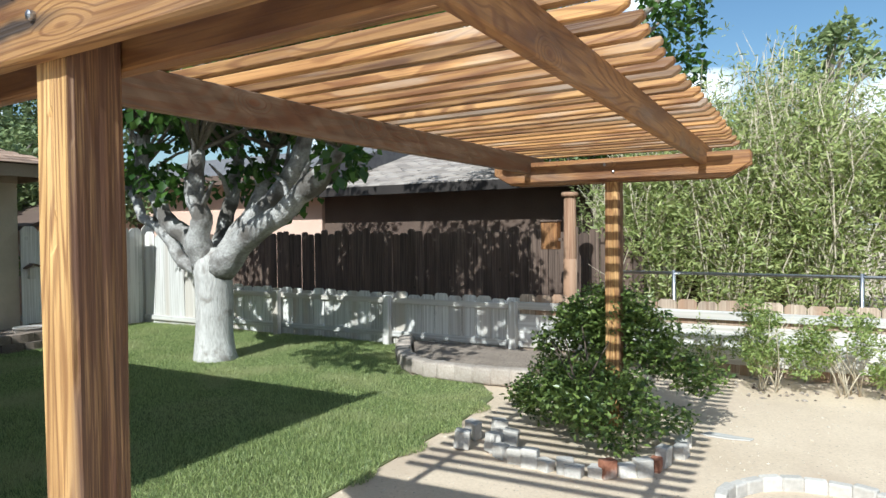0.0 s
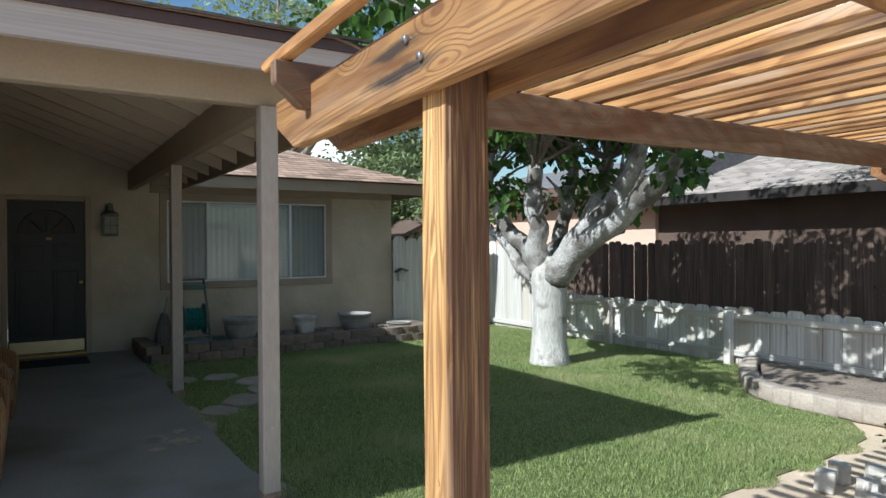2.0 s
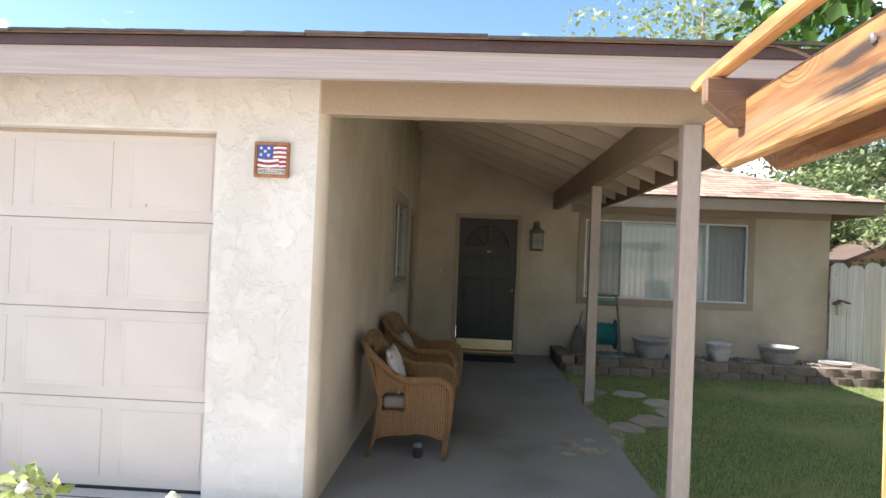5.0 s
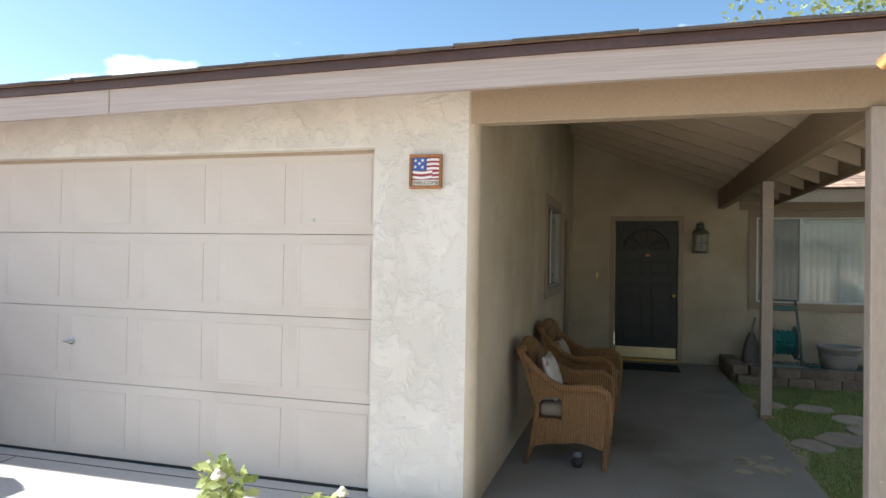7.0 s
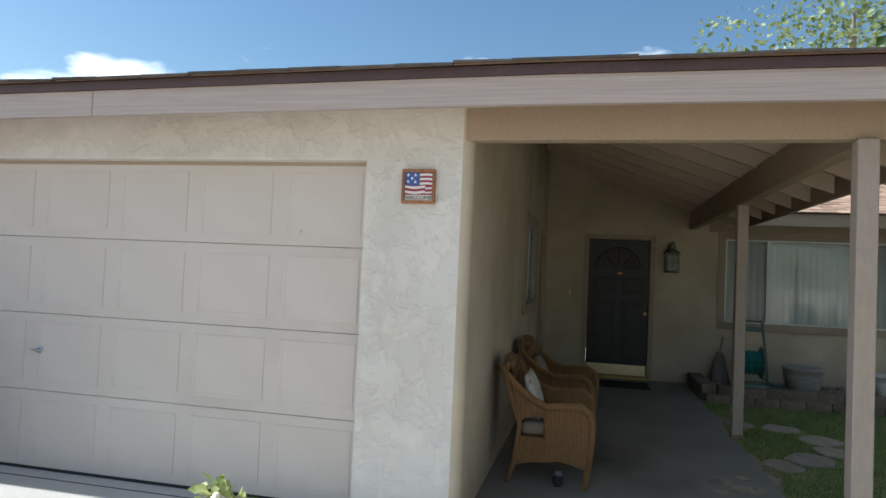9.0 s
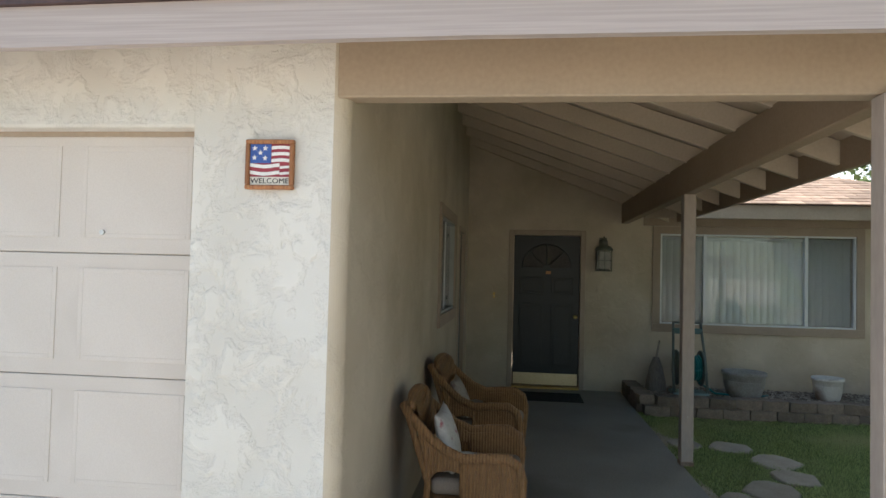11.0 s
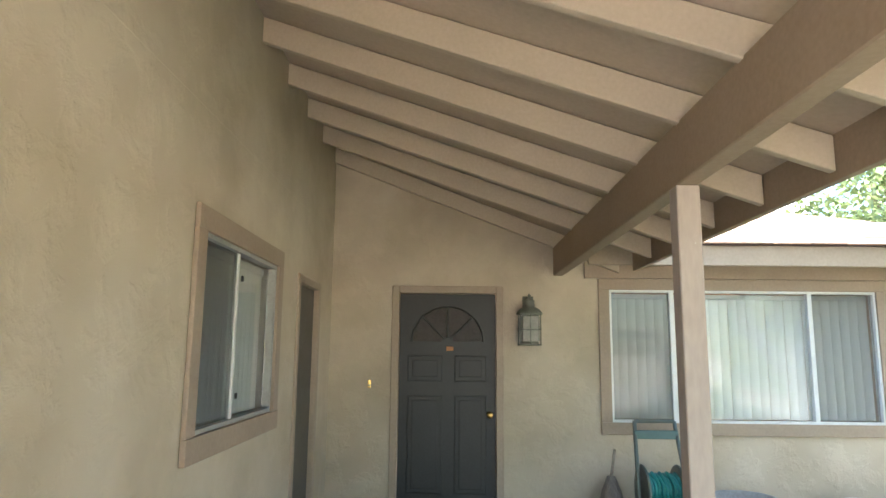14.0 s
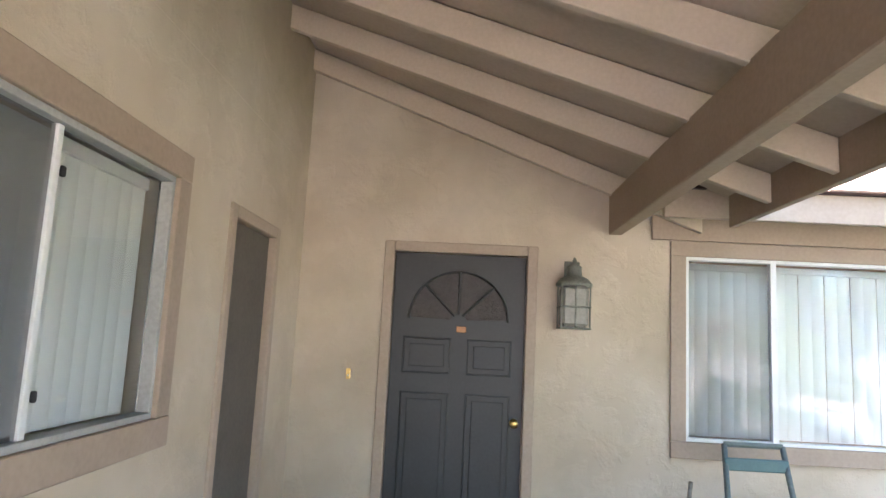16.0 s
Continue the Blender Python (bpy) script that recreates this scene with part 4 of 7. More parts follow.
CUSHION = surface("floral_cushion", (0.46, 0.43, 0.40), (0.58, 0.55, 0.51), 0.9, 34, 90, 0.2, 0.002, fleck=None, stain=(0.30, 0.09, 0.11), stain_at=0.64)
SEAT_CLOTH = surface("grey_brown_cushion", (0.20, 0.16, 0.125), (0.27, 0.22, 0.175), 0.95, 6, 120, 0.2, 0.002)
SIGN_WOOD = wood("sign_frame_wood", (0.16, 0.055, 0.02), (0.30, 0.12, 0.045), (0.40, 0.19, 0.075), "z", 0.6, 0.5, rings=20)


def plain(name, c, rough=0.6, metal=0.0):
    return surface(name, tuple(v * 0.9 for v in c), tuple(min(1, v * 1.08) for v in c), rough, 12, 90, 0.06, 0.001, metal=metal)


def screen_material(name="insect_screen", tone=0.14, cover=0.2):
    """Insect screen: fine dark mesh that lets most of the view through."""
    m, n, l, p = nodes_of(name)
    p.inputs["Base Color"].default_value, p.inputs["Roughness"].default_value = (tone, tone, tone, 1), 0.7
    p.inputs["Alpha"].default_value = cover
    return m


SCREEN = screen_material()
DARK_SCREEN = screen_material("dark_insect_screen", 0.10, 0.32)


def wicker_material():
    """Woven cane: strands over and under, with honey and brown strands."""
    m, n, l, p = nodes_of("woven_wicker")
    tc = n.new("ShaderNodeTexCoord")
    waves = []
    for d, s in (("Z", 52.0), ("Y", 17.0)):
        w = n.new("ShaderNodeTexWave")
        w.bands_direction = d
        w.inputs["Scale"].default_value, w.inputs["Distortion"].default_value, w.inputs["Detail"].default_value = s, 0.6, 1
        l.new(tc.outputs["Object"], w.inputs[0])
        waves.append(w)
    no = n.new("ShaderNodeTexNoise")
    no.inputs["Scale"].default_value = 30
    l.new(tc.outputs["Object"], no.inputs[0])
    mul = n.new("ShaderNodeMath")
    mul.operation = "MULTIPLY"
    l.new(waves[0].outputs["Fac"], mul.inputs[0])
    l.new(waves[1].outputs["Fac"], mul.inputs[1])
    add = n.new("ShaderNodeMath")
    add.operation = "MULTIPLY_ADD"
    add.inputs[1].default_value = 0.5
    l.new(no.outputs[0], add.inputs[0])
    l.new(mul.outputs[0], add.inputs[2])
    ramp = n.new("ShaderNodeValToRGB")
    ramp.color_ramp.elements[0].color, ramp.color_ramp.elements[1].color = (0.15, 0.072, 0.028, 1), (0.38, 0.21, 0.085, 1)
    ramp.color_ramp.elements[0].position, ramp.color_ramp.elements[1].position = 0.15, 0.75
    l.new(add.outputs[0], ramp.inputs[0])
    l.new(ramp.outputs[0], p.inputs["Base Color"])
    b = n.new("ShaderNodeBump")
    b.inputs["Strength"].default_value, b.inputs["Distance"].default_value = 0.9, 0.006
    l.new(add.outputs[0], b.inputs["Height"])
    l.new(b.outputs[0], p.inputs["Normal"])
    p.inputs["Roughness"].default_value = 0.5
    return m


WICKER = wicker_material()


# ---- garage door ----
def garage_door():
    d = thing("garage_door", (FRONT_X - 0.10, -3.44, 0.0), "pale taupe sectional garage door with embossed panels", "garage door")
    w, h = 4.88, 2.13
    sect = h / 4
    embossed = None
    for r in range(4):
        z0 = r * sect + 0.0015
        s = part("section", box((-0.04, -w / 2, z0), (0.0, w / 2, (r + 1) * sect - 0.0015), 0.003), GARAGE, d)
        for c in range(8):
            y = -w / 2 + (c + 0.5) * w / 8
            if embossed is None:
                a, b = 0.252, 0.20
                bm = bmesh.new()
                box((-0.002, -a, -b), (0.0015, a, b), 0, bm)
                for lo, hi in (((0.001, -a, -b), (0.0025, -a + 0.02, b)), ((0.001, a - 0.02, -b), (0.0025, a, b)), ((0.001, -a + 0.02, b - 0.02), (0.0025, a - 0.02, b)), ((0.001, -a + 0.02, -b), (0.0025, a - 0.02, -b + 0.02))):
                    box(lo, hi, 0.001, bm)
                embossed = mesh_of("panel", bm, GARAGE)
            part("panel", embossed, GARAGE, s, "", at=(0.001, y, z0 + sect / 2))
    # Unseen sheet added to stop light coming through the section gaps.
    part("backing", box((-0.06, -w / 2, 0.0), (-0.042, w / 2, h)), GARAGE, d)
    hd = part("handle", tube([(0.0, 0, 0), (0.04, 0, 0.0), (0.042, -0.04, 0.004), (0.04, 0, 0.0), (0.042, 0.04, -0.002)], 0.008, 8), STEEL, d, "steel lift handle", True, at=(0.0, 0.075, 0.815))
    part("handle_plate", lathe([(0.028, 0), (0.028, 0.008), (0.012, 0.014)], 14), STEEL, hd, "", at=pose(0, 0, 0, 0, 90, 0))
    part("lock", lathe([(0.011, 0), (0.011, 0.012)], 12), STEEL, d, "small dark keyhole", at=pose(0, 1.985, 1.69, 0, 90, 0))
    part("weather_strip", box((-0.03, -w / 2, -0.008), (0.006, w / 2, 0.012), 0.003), RUBBER, d, "black rubber weather strip")
    return d


garage_door()
structure("garage_jamb", box((FRONT_X - 0.15, -1.003, 0), (FRONT_X - 0.092, -0.965, 2.13)), CASING, "tan painted garage door jamb", "trim")
structure("garage_head_jamb", box((FRONT_X - 0.15, -5.88, 2.108), (FRONT_X - 0.092, -1.004, 2.132)), CASING, "tan painted garage door head", "trim")


# ---- welcome sign ----
def text_mesh(words, size, material, name="lettering"):
    cu = bpy.data.curves.new(name, "FONT")
    cu.body, cu.size, cu.align_x, cu.align_y, cu.extrude = words, size, "CENTER", "CENTER", 0.0012
    ob = bpy.data.objects.new(name, cu)
    scene.collection.objects.link(ob)
    bpy.context.view_layer.update()
    me = bpy.data.meshes.new_from_object(ob.evaluated_get(bpy.context.evaluated_depsgraph_get()))
    bpy.data.objects.remove(ob)
    me.materials.clear()
    me.materials.append(material)
    return me


def star(r, thick=0.003):
    return prism([(r * (1 if i % 2 == 0 else 0.42) * math.sin(math.pi * i / 5), r * (1 if i % 2 == 0 else 0.42) * math.cos(math.pi * i / 5)) for i in range(10)], 0, thick, "x")


def ribbon(y0, y1, z, h, amp, x0=0.0, x1=0.003, phase=0.0):
    """A waving stripe between y0 and y1, with its middle at height z."""
    pts = [(y0 + (y1 - y0) * i / 14) for i in range(15)]
    up = [(y, z + h / 2 + amp * math.sin(phase + 6.2 * (y - y0) / 0.16)) for y in pts]
    dn = [(y, z - h / 2 + amp * math.sin(phase + 6.2 * (y - y0) / 0.16)) for y in pts]
    return prism(up + dn[::-1], x0, x1, "x")


def welcome_sign():
    s = thing("welcome_sign", (FRONT_X + 0.004, -0.663, 1.972), "square wooden plaque with a painted flag and WELCOME", "sign")
    o = 0.101
    for nm, lo, hi in (("frame", (0, -o, o - 0.017), (0.026, o, o)), ("frame", (0, -o, -o), (0.026, o, -o + 0.017)), ("frame", (0, -o, -o + 0.0172), (0.026, -o + 0.017, o - 0.0172)), ("frame", (0, o - 0.017, -o + 0.0172), (0.026, o, o - 0.0172))):
        part(nm, box(lo, hi, 0.003), SIGN_WOOD, s)
    i = o - 0.0175
    red, white, blue, cream = plain("sign_red", (0.30, 0.035, 0.055)), plain("sign_white", (0.78, 0.76, 0.74)), plain("sign_blue", (0.045, 0.10, 0.34)), plain("sign_cream", (0.72, 0.68, 0.60))
    part("field", box((0, -i, -i + 0.035), (0.012, i, i)), red, s, "dark red flag field")
    part("canton", box((0.0125, -i, 0.006), (0.0155, 0.004, i)), blue, s, "blue canton")
    for y, z in ((-0.064, 0.066), (-0.02, 0.066), (-0.04, 0.048), (-0.065, 0.028), (-0.02, 0.026)):
        part("star", star(0.0115), white, s, "white star", at=(0.0158, y, z))
    for k, z in enumerate((0.068, 0.042, 0.016)):
        part("stripe", ribbon(0.006, i, z, 0.013, 0.003), white, s, "white stripe", at=(0.0125, 0, 0))
    for z in (-0.004, -0.034):
        part("stripe", ribbon(-i, 0.04, z, 0.014, 0.004, phase=2.4), white, s, "white stripe", at=(0.0125, 0, 0))
    for z in (-0.012, -0.037):
        part("stripe", ribbon(0.042, i, z, 0.010, 0.003), white, s, "white stripe", at=(0.0125, 0, 0))
    part("plate", box((0, -i, -i), (0.0125, i, -i + 0.034), 0.001), cream, s, "cream word plate")
    part("lettering", text_mesh("WELCOME", 0.031, plain("sign_black", (0.02, 0.02, 0.025))), None, s, "black word WELCOME", at=pose(0.0135, 0, -i + 0.0165, 90, 0, 90) @ Matrix.Diagonal((1.08, 0.95, 1, 1)))


welcome_sign()


# ---- windows ----
def frame_bars(parent, name, w, h, bar, d0, d1, material, bevel=0.002):
    """Four bars round an opening, in the parent's plane (y across, z up, x out)."""
    for lo, hi in (((d0, -w / 2, h - bar), (d1, w / 2, h)), ((d0, -w / 2, 0), (d1, w / 2, bar)), ((d0, -w / 2, bar), (d1, -w / 2 + bar, h - bar)), ((d0, w / 2 - bar, bar), (d1, w / 2, h - bar))):
        part(name, box(lo, hi, bevel), material, parent)


def window_set(name, at, turn, w, h, splits, screens, label, trim_w=0.10, sash=ALU, half=0.02, depth=0.07):
    """A sliding window: painted casing, white frame, panes between mullions; x points outwards."""
    win = thing(name, at, label, "window", turn=turn, kind="structure")
    o = trim_w
    for nm, lo, hi in (("casing", (0.002, -w / 2 - o, h), (0.024, w / 2 + o, h + o)), ("sill", (0.002, -w / 2 - o, -o - 0.005), (0.028, w / 2 + o, 0)), ("casing", (0.002, -w / 2 - o, 0.0005), (0.024, -w / 2, h - 0.0005)), ("casing", (0.002, w / 2, 0.0005), (0.024, w / 2 + o, h - 0.0005))):
        part(nm, box(lo, hi, 0.003), TRIM, win, "taupe painted " + nm)
    frame_bars(win, "window_frame", w, h, 0.022, -depth, 0.006, sash)
    edges = [-w / 2 + 0.022, *splits, w / 2 - 0.022]
    for x in splits:
        part("mullion", box((-0.7 * depth, x - half, 0.022), (0.004 if sash is ALU else -0.012, x + half, h - 0.022), 0.002), ALU, win, "white mullion")
    for k, (a, b) in enumerate(zip(edges, edges[1:])):
        p_ = part("pane", box((-0.043, a + 0.002, 0.024), (-0.039, b - 0.002, h - 0.024)), GLASS, win, "clear glass pane")
        p_.visible_shadow = False
        if screens[k]:
            s_ = part("insect_screen", box((-0.022, a + 0.002, 0.024), (-0.0215, b - 0.002, h - 0.024)), SCREEN if sash is ALU else DARK_SCREEN, win, "grey insect screen")
            s_.visible_shadow = False
    return win


def blinds(at, turn, w, h, pitch, label, lean=4):
    b = thing("vertical_blind", at, label, "blind", turn=turn)
    part("headrail", box((-0.03, -w / 2, h - 0.045), (0.02, w / 2, h), 0.004), ALU, b)
    arc = [(0.007 * (1 - (q / 4) ** 2), pitch * 0.515 * q / 4) for q in range(-4, 5)]
    me = mesh_of("vane", prism(arc + [(x - 0.0012, y) for x, y in arc[::-1]], 0.0, h - 0.05, "z"), BLIND)
    k = int(w / pitch)
    for i in range(k):
        part("vane", me, BLIND, b, "", at=pose(0.003 * (i % 2), -w / 2 + (i + 0.5) * w / k, 0.005, 0, 0, lean + random.uniform(-1.5, 1.5)))
    return b


bw_mid, bw_w = (BW[0] + BW[1]) / 2, BW[1] - BW[0]
window_set("window_1", (HOUSE_X, bw_mid, BW[2]), 0, bw_w, BW[3] - BW[2], (2.80 - bw_mid, 4.07 - bw_mid), (True, False, True), "wide three-pane sliding window with taupe casing")
blinds((HOUSE_X - 0.12, bw_mid, BW[2] + 0.02), 0, bw_w - 0.03, BW[3] - BW[2] - 0.05, 0.085, "closed white vertical blind behind the wide window")
sw_mid, sw_w = (SW[0] + SW[1]) / 2, SW[1] - SW[0]
side_window = window_set("window_2", (sw_mid, SIDE_Y, SW[2]), 90, sw_w, SW[3] - SW[2], (-0.06,), (True, False), "two-pane sliding window with taupe casing beside the porch", 0.105, GREY_ALU, 0.013, 0.05)
for z in (0.12, 0.72):
    part("latch", box((0.004, -0.075, z), (0.016, -0.058, z + 0.03), 0.003), RUBBER, side_window, "black latch")
blinds((sw_mid + 0.025, SIDE_Y - 0.075, SW[2] + 0.02), 90, sw_w - 0.11, SW[3] - SW[2] - 0.05, 0.08, "closed white vertical blind behind the porch window", -3)


# unseen box added behind the porch window, keeps light out of the blind gaps
structure("wall_room", box((sw_mid - 0.9, SIDE_Y - 1.4, 0.0), (sw_mid + 0.9, SIDE_Y - 1.3, 2.4)), CASING, "unseen wall added behind the porch window to block light", "wall")
for side in (-1, 1):
    structure("wall_room_side", box((sw_mid + side * 0.95 - 0.05, SIDE_Y - 1.4, 0.0), (sw_mid + side * 0.95 + 0.045, SIDE_Y - 0.162, 2.4)), CASING, "unseen side wall added to block light", "wall")
structure("room_ceiling", box((sw_mid - 1.0, SIDE_Y - 1.4, 2.402), (sw_mid + 1.0, SIDE_Y - 0.162, 2.45)), CASING, "unseen ceiling added to block light", "ceiling")


# ---- doors ----
def raised_panel(y0, y1, z0, z1):
    """A sunk field with a raised middle, set into a door's face; x out."""
    bm = bmesh.new()
    def ring(a, x):
        return [bm.verts.new(c) for c in ((x, y0 + a, z0 + a), (x, y1 - a, z0 + a), (x, y1 - a, z1 - a), (x, y0 + a, z1 - a))]
    rings = [ring(-0.006, 0.0015), ring(0.006, 0.004), ring(0.014, -0.007), ring(0.03, -0.005), ring(0.045, 0.003)]
    for a, b in zip(rings, rings[1:]):
        for i in range(4):
            j = (i + 1) % 4
            bm.faces.new((a[i], a[j], b[j], b[i]))
    bm.faces.new(rings[-1])
    bmesh.ops.recalc_face_normals(bm, faces=bm.faces[:])
    if sum(f.normal.x for f in bm.faces) < 0:
        bmesh.ops.reverse_faces(bm, faces=bm.faces[:])
    return bm


def front_door():
    cy = (FD[0] + FD[1]) / 2
    d = thing("door_1", (HOUSE_X, cy, 0), "slate-grey panelled front door with fan light", "door", kind="structure")
    w, h = FD[1] - FD[0], FD[3]
    for lo, hi in (((-0.1, -w / 2 - 0.055, 0), (0.016, -w / 2 + 0.012, h + 0.055)), ((-0.1, w / 2 - 0.012, 0), (0.016, w / 2 + 0.055, h + 0.055)), ((-0.1, -w / 2 + 0.0125, h - 0.012), (0.016, w / 2 - 0.0125, h + 0.055))):
        part("door_frame", box(lo, hi, 0.005), CASING, d, "tan painted door frame")
    part("threshold", box((-0.12, -w / 2 + 0.013, 0.0), (0.05, w / 2 - 0.013, 0.03), 0.006), BRASS, d, "worn brass threshold")
    X = -0.045
    s = part("door_panel", box((X - 0.04, -w / 2 + 0.016, 0.034), (X, w / 2 - 0.016, h - 0.016), 0.003), DOOR_GREY, d)
    for y0, y1, z0, z1 in ((-0.36, -0.045, 1.27, 1.50), (0.07, 0.36, 1.27, 1.50), (-0.36, -0.045, 0.28, 1.14), (0.07, 0.36, 0.28, 1.14)):
        part("panel", raised_panel(y0, y1, z0, z1), DOOR_GREY, s, "", at=(X, 0, 0))
    # fan light: four glass leaves between spokes under an arch
    R, base = 0.325, 1.625
    for k in range(4):
        a0, a1 = math.pi * k / 4 + 0.035, math.pi * (k + 1) / 4 - 0.035
        o = [(0.055 * math.cos(a0), 0.055 * math.sin(a0))] + [(R * math.cos(a0 + (a1 - a0) * i / 8), R * 0.98 * math.sin(a0 + (a1 - a0) * i / 8)) for i in range(9)] + [(0.055 * math.cos(a1), 0.055 * math.sin(a1))]
        part("fan_light_pane", prism(o, X - 0.004, X + 0.002, "x"), PEBBLED, s, "brown pebbled glass", at=(0, 0.0, base))
    for k in range(1, 4):
        a = math.pi * k / 4
        part("spoke", tube([(X + 0.004, 0.04 * math.cos(a), base + 0.04 * math.sin(a)), (X + 0.004, R * math.cos(a), base + R * math.sin(a))], 0.009, 6), DOOR_GREY, s)
    part("arch", tube([(X + 0.003, (R + 0.008) * math.cos(math.pi * i / 20), base + (R + 0.008) * 0.98 * math.sin(math.pi * i / 20)) for i in range(21)], 0.009, 6), DOOR_GREY, s)
    part("viewer_plate", box((X, -0.01, 1.545), (X + 0.006, 0.055, 1.585), 0.002), plain("worn_copper", (0.42, 0.19, 0.07), 0.5), s, "orange worn plate")
    part("kick_plate", box((X, -w / 2 + 0.03, 0.045), (X + 0.004, w / 2 - 0.03, 0.20), 0.001), DULL_BRASS, s, "dull pale brass kick plate")
    part("knob", lathe([(0.026, 0), (0.026, 0.006), (0.010, 0.012), (0.010, 0.035), (0.024, 0.042), (0.029, 0.056), (0.022, 0.068), (0.006, 0.072)], 18), BRASS, s, "brass knob", True, at=pose(X, w / 2 - 0.07, 0.975, 0, 90, 0))


def side_door():
    cx = (SD[0] + SD[1]) / 2
    d = thing("door_2", (cx, SIDE_Y, 0), "grey painted side door set deep in its frame", "door", turn=90, kind="structure")
    w, h = SD[1] - SD[0], SD[3]
    for lo, hi in (((-0.16, -w / 2 - 0.06, 0), (0.014, -w / 2 + 0.012, h + 0.05)), ((-0.16, w / 2 - 0.012, 0), (0.014, w / 2 + 0.06, h + 0.05)), ((-0.16, -w / 2 + 0.0125, h - 0.012), (0.014, w / 2 - 0.0125, h + 0.05))):
        part("door_frame", box(lo, hi, 0.005), CASING, d, "tan painted door frame")
    part("door_panel", box((-0.07, -w / 2 + 0.014, 0.012), (-0.03, w / 2 - 0.014, h - 0.014), 0.003), SIDE_DOOR, d)


front_door()
side_door()

bell = thing("doorbell", (HOUSE_X + 0.002, 0.027, 1.24), "small brass doorbell plate beside the front door", "doorbell")
part("plate", box((0, -0.014, -0.035), (0.008, 0.014, 0.035), 0.003), BRASS, bell)
part("button", lathe([(0.008, 0), (0.008, 0.005), (0.004, 0.008)], 12), plain("bell_button", (0.6, 0.58, 0.5)), bell, "pale round button", at=pose(0.008, 0, -0.01, 0, 90, 0))


def wall_lantern():
    """A carriage lantern of greenish metal on a back plate."""
    l = thing("wall_lantern", (HOUSE_X + 0.002, 1.475, 1.60), "verdigris metal carriage lantern with frosted glass", "wall lamp")
    part("back_plate", box((0, -0.05, 0.33), (0.02, 0.05, 0.45), 0.004), PATINA, l)
    part("arm", tube([(0.01, 0, 0.40), (0.07, 0, 0.43), (0.115, 0, 0.40)], 0.012, 8), PATINA, l)
    part("glass", box((0.035, -0.085, 0.015), (0.195, 0.085, 0.275), 0.02), FROST, l, "frosted glass body")
    for x in (0.03, 0.2):
        for y in (-0.09, 0, 0.09):
            part("bar", box((x - 0.006, y - 0.005, 0.0), (x + 0.006, y + 0.005, 0.29), 0.002), PATINA, l)
    for z in (0.0, 0.135):
        part("band", box((0.022, -0.098, z), (0.208, 0.098, z + 0.012), 0.003), PATINA, l)
    bm = lathe([(0.118, 0.275), (0.115, 0.295), (0.09, 0.325), (0.05, 0.345), (0.045, 0.395), (0.052, 0.40), (0.03, 0.415), (0.012, 0.425), (0.014, 0.45), (0.004, 0.465)], 18)
    part("hood", bm, PATINA, l, "", True, at=(0.115, 0, 0))


wall_lantern()

mat_ = thing("doormat", (HOUSE_X + 0.62, 0.70, 0.001), "black ribbed rubber doormat before the front door", "doormat")
part("mat", box((-0.28, -0.47, 0), (0.28, 0.47, 0.012), 0.004), RUBBER, mat_)
for i in range(12):
    part("rib", box((-0.25 + i * 0.044, -0.44, 0.012), (-0.235 + i * 0.044, 0.44, 0.016)), RUBBER, mat_)


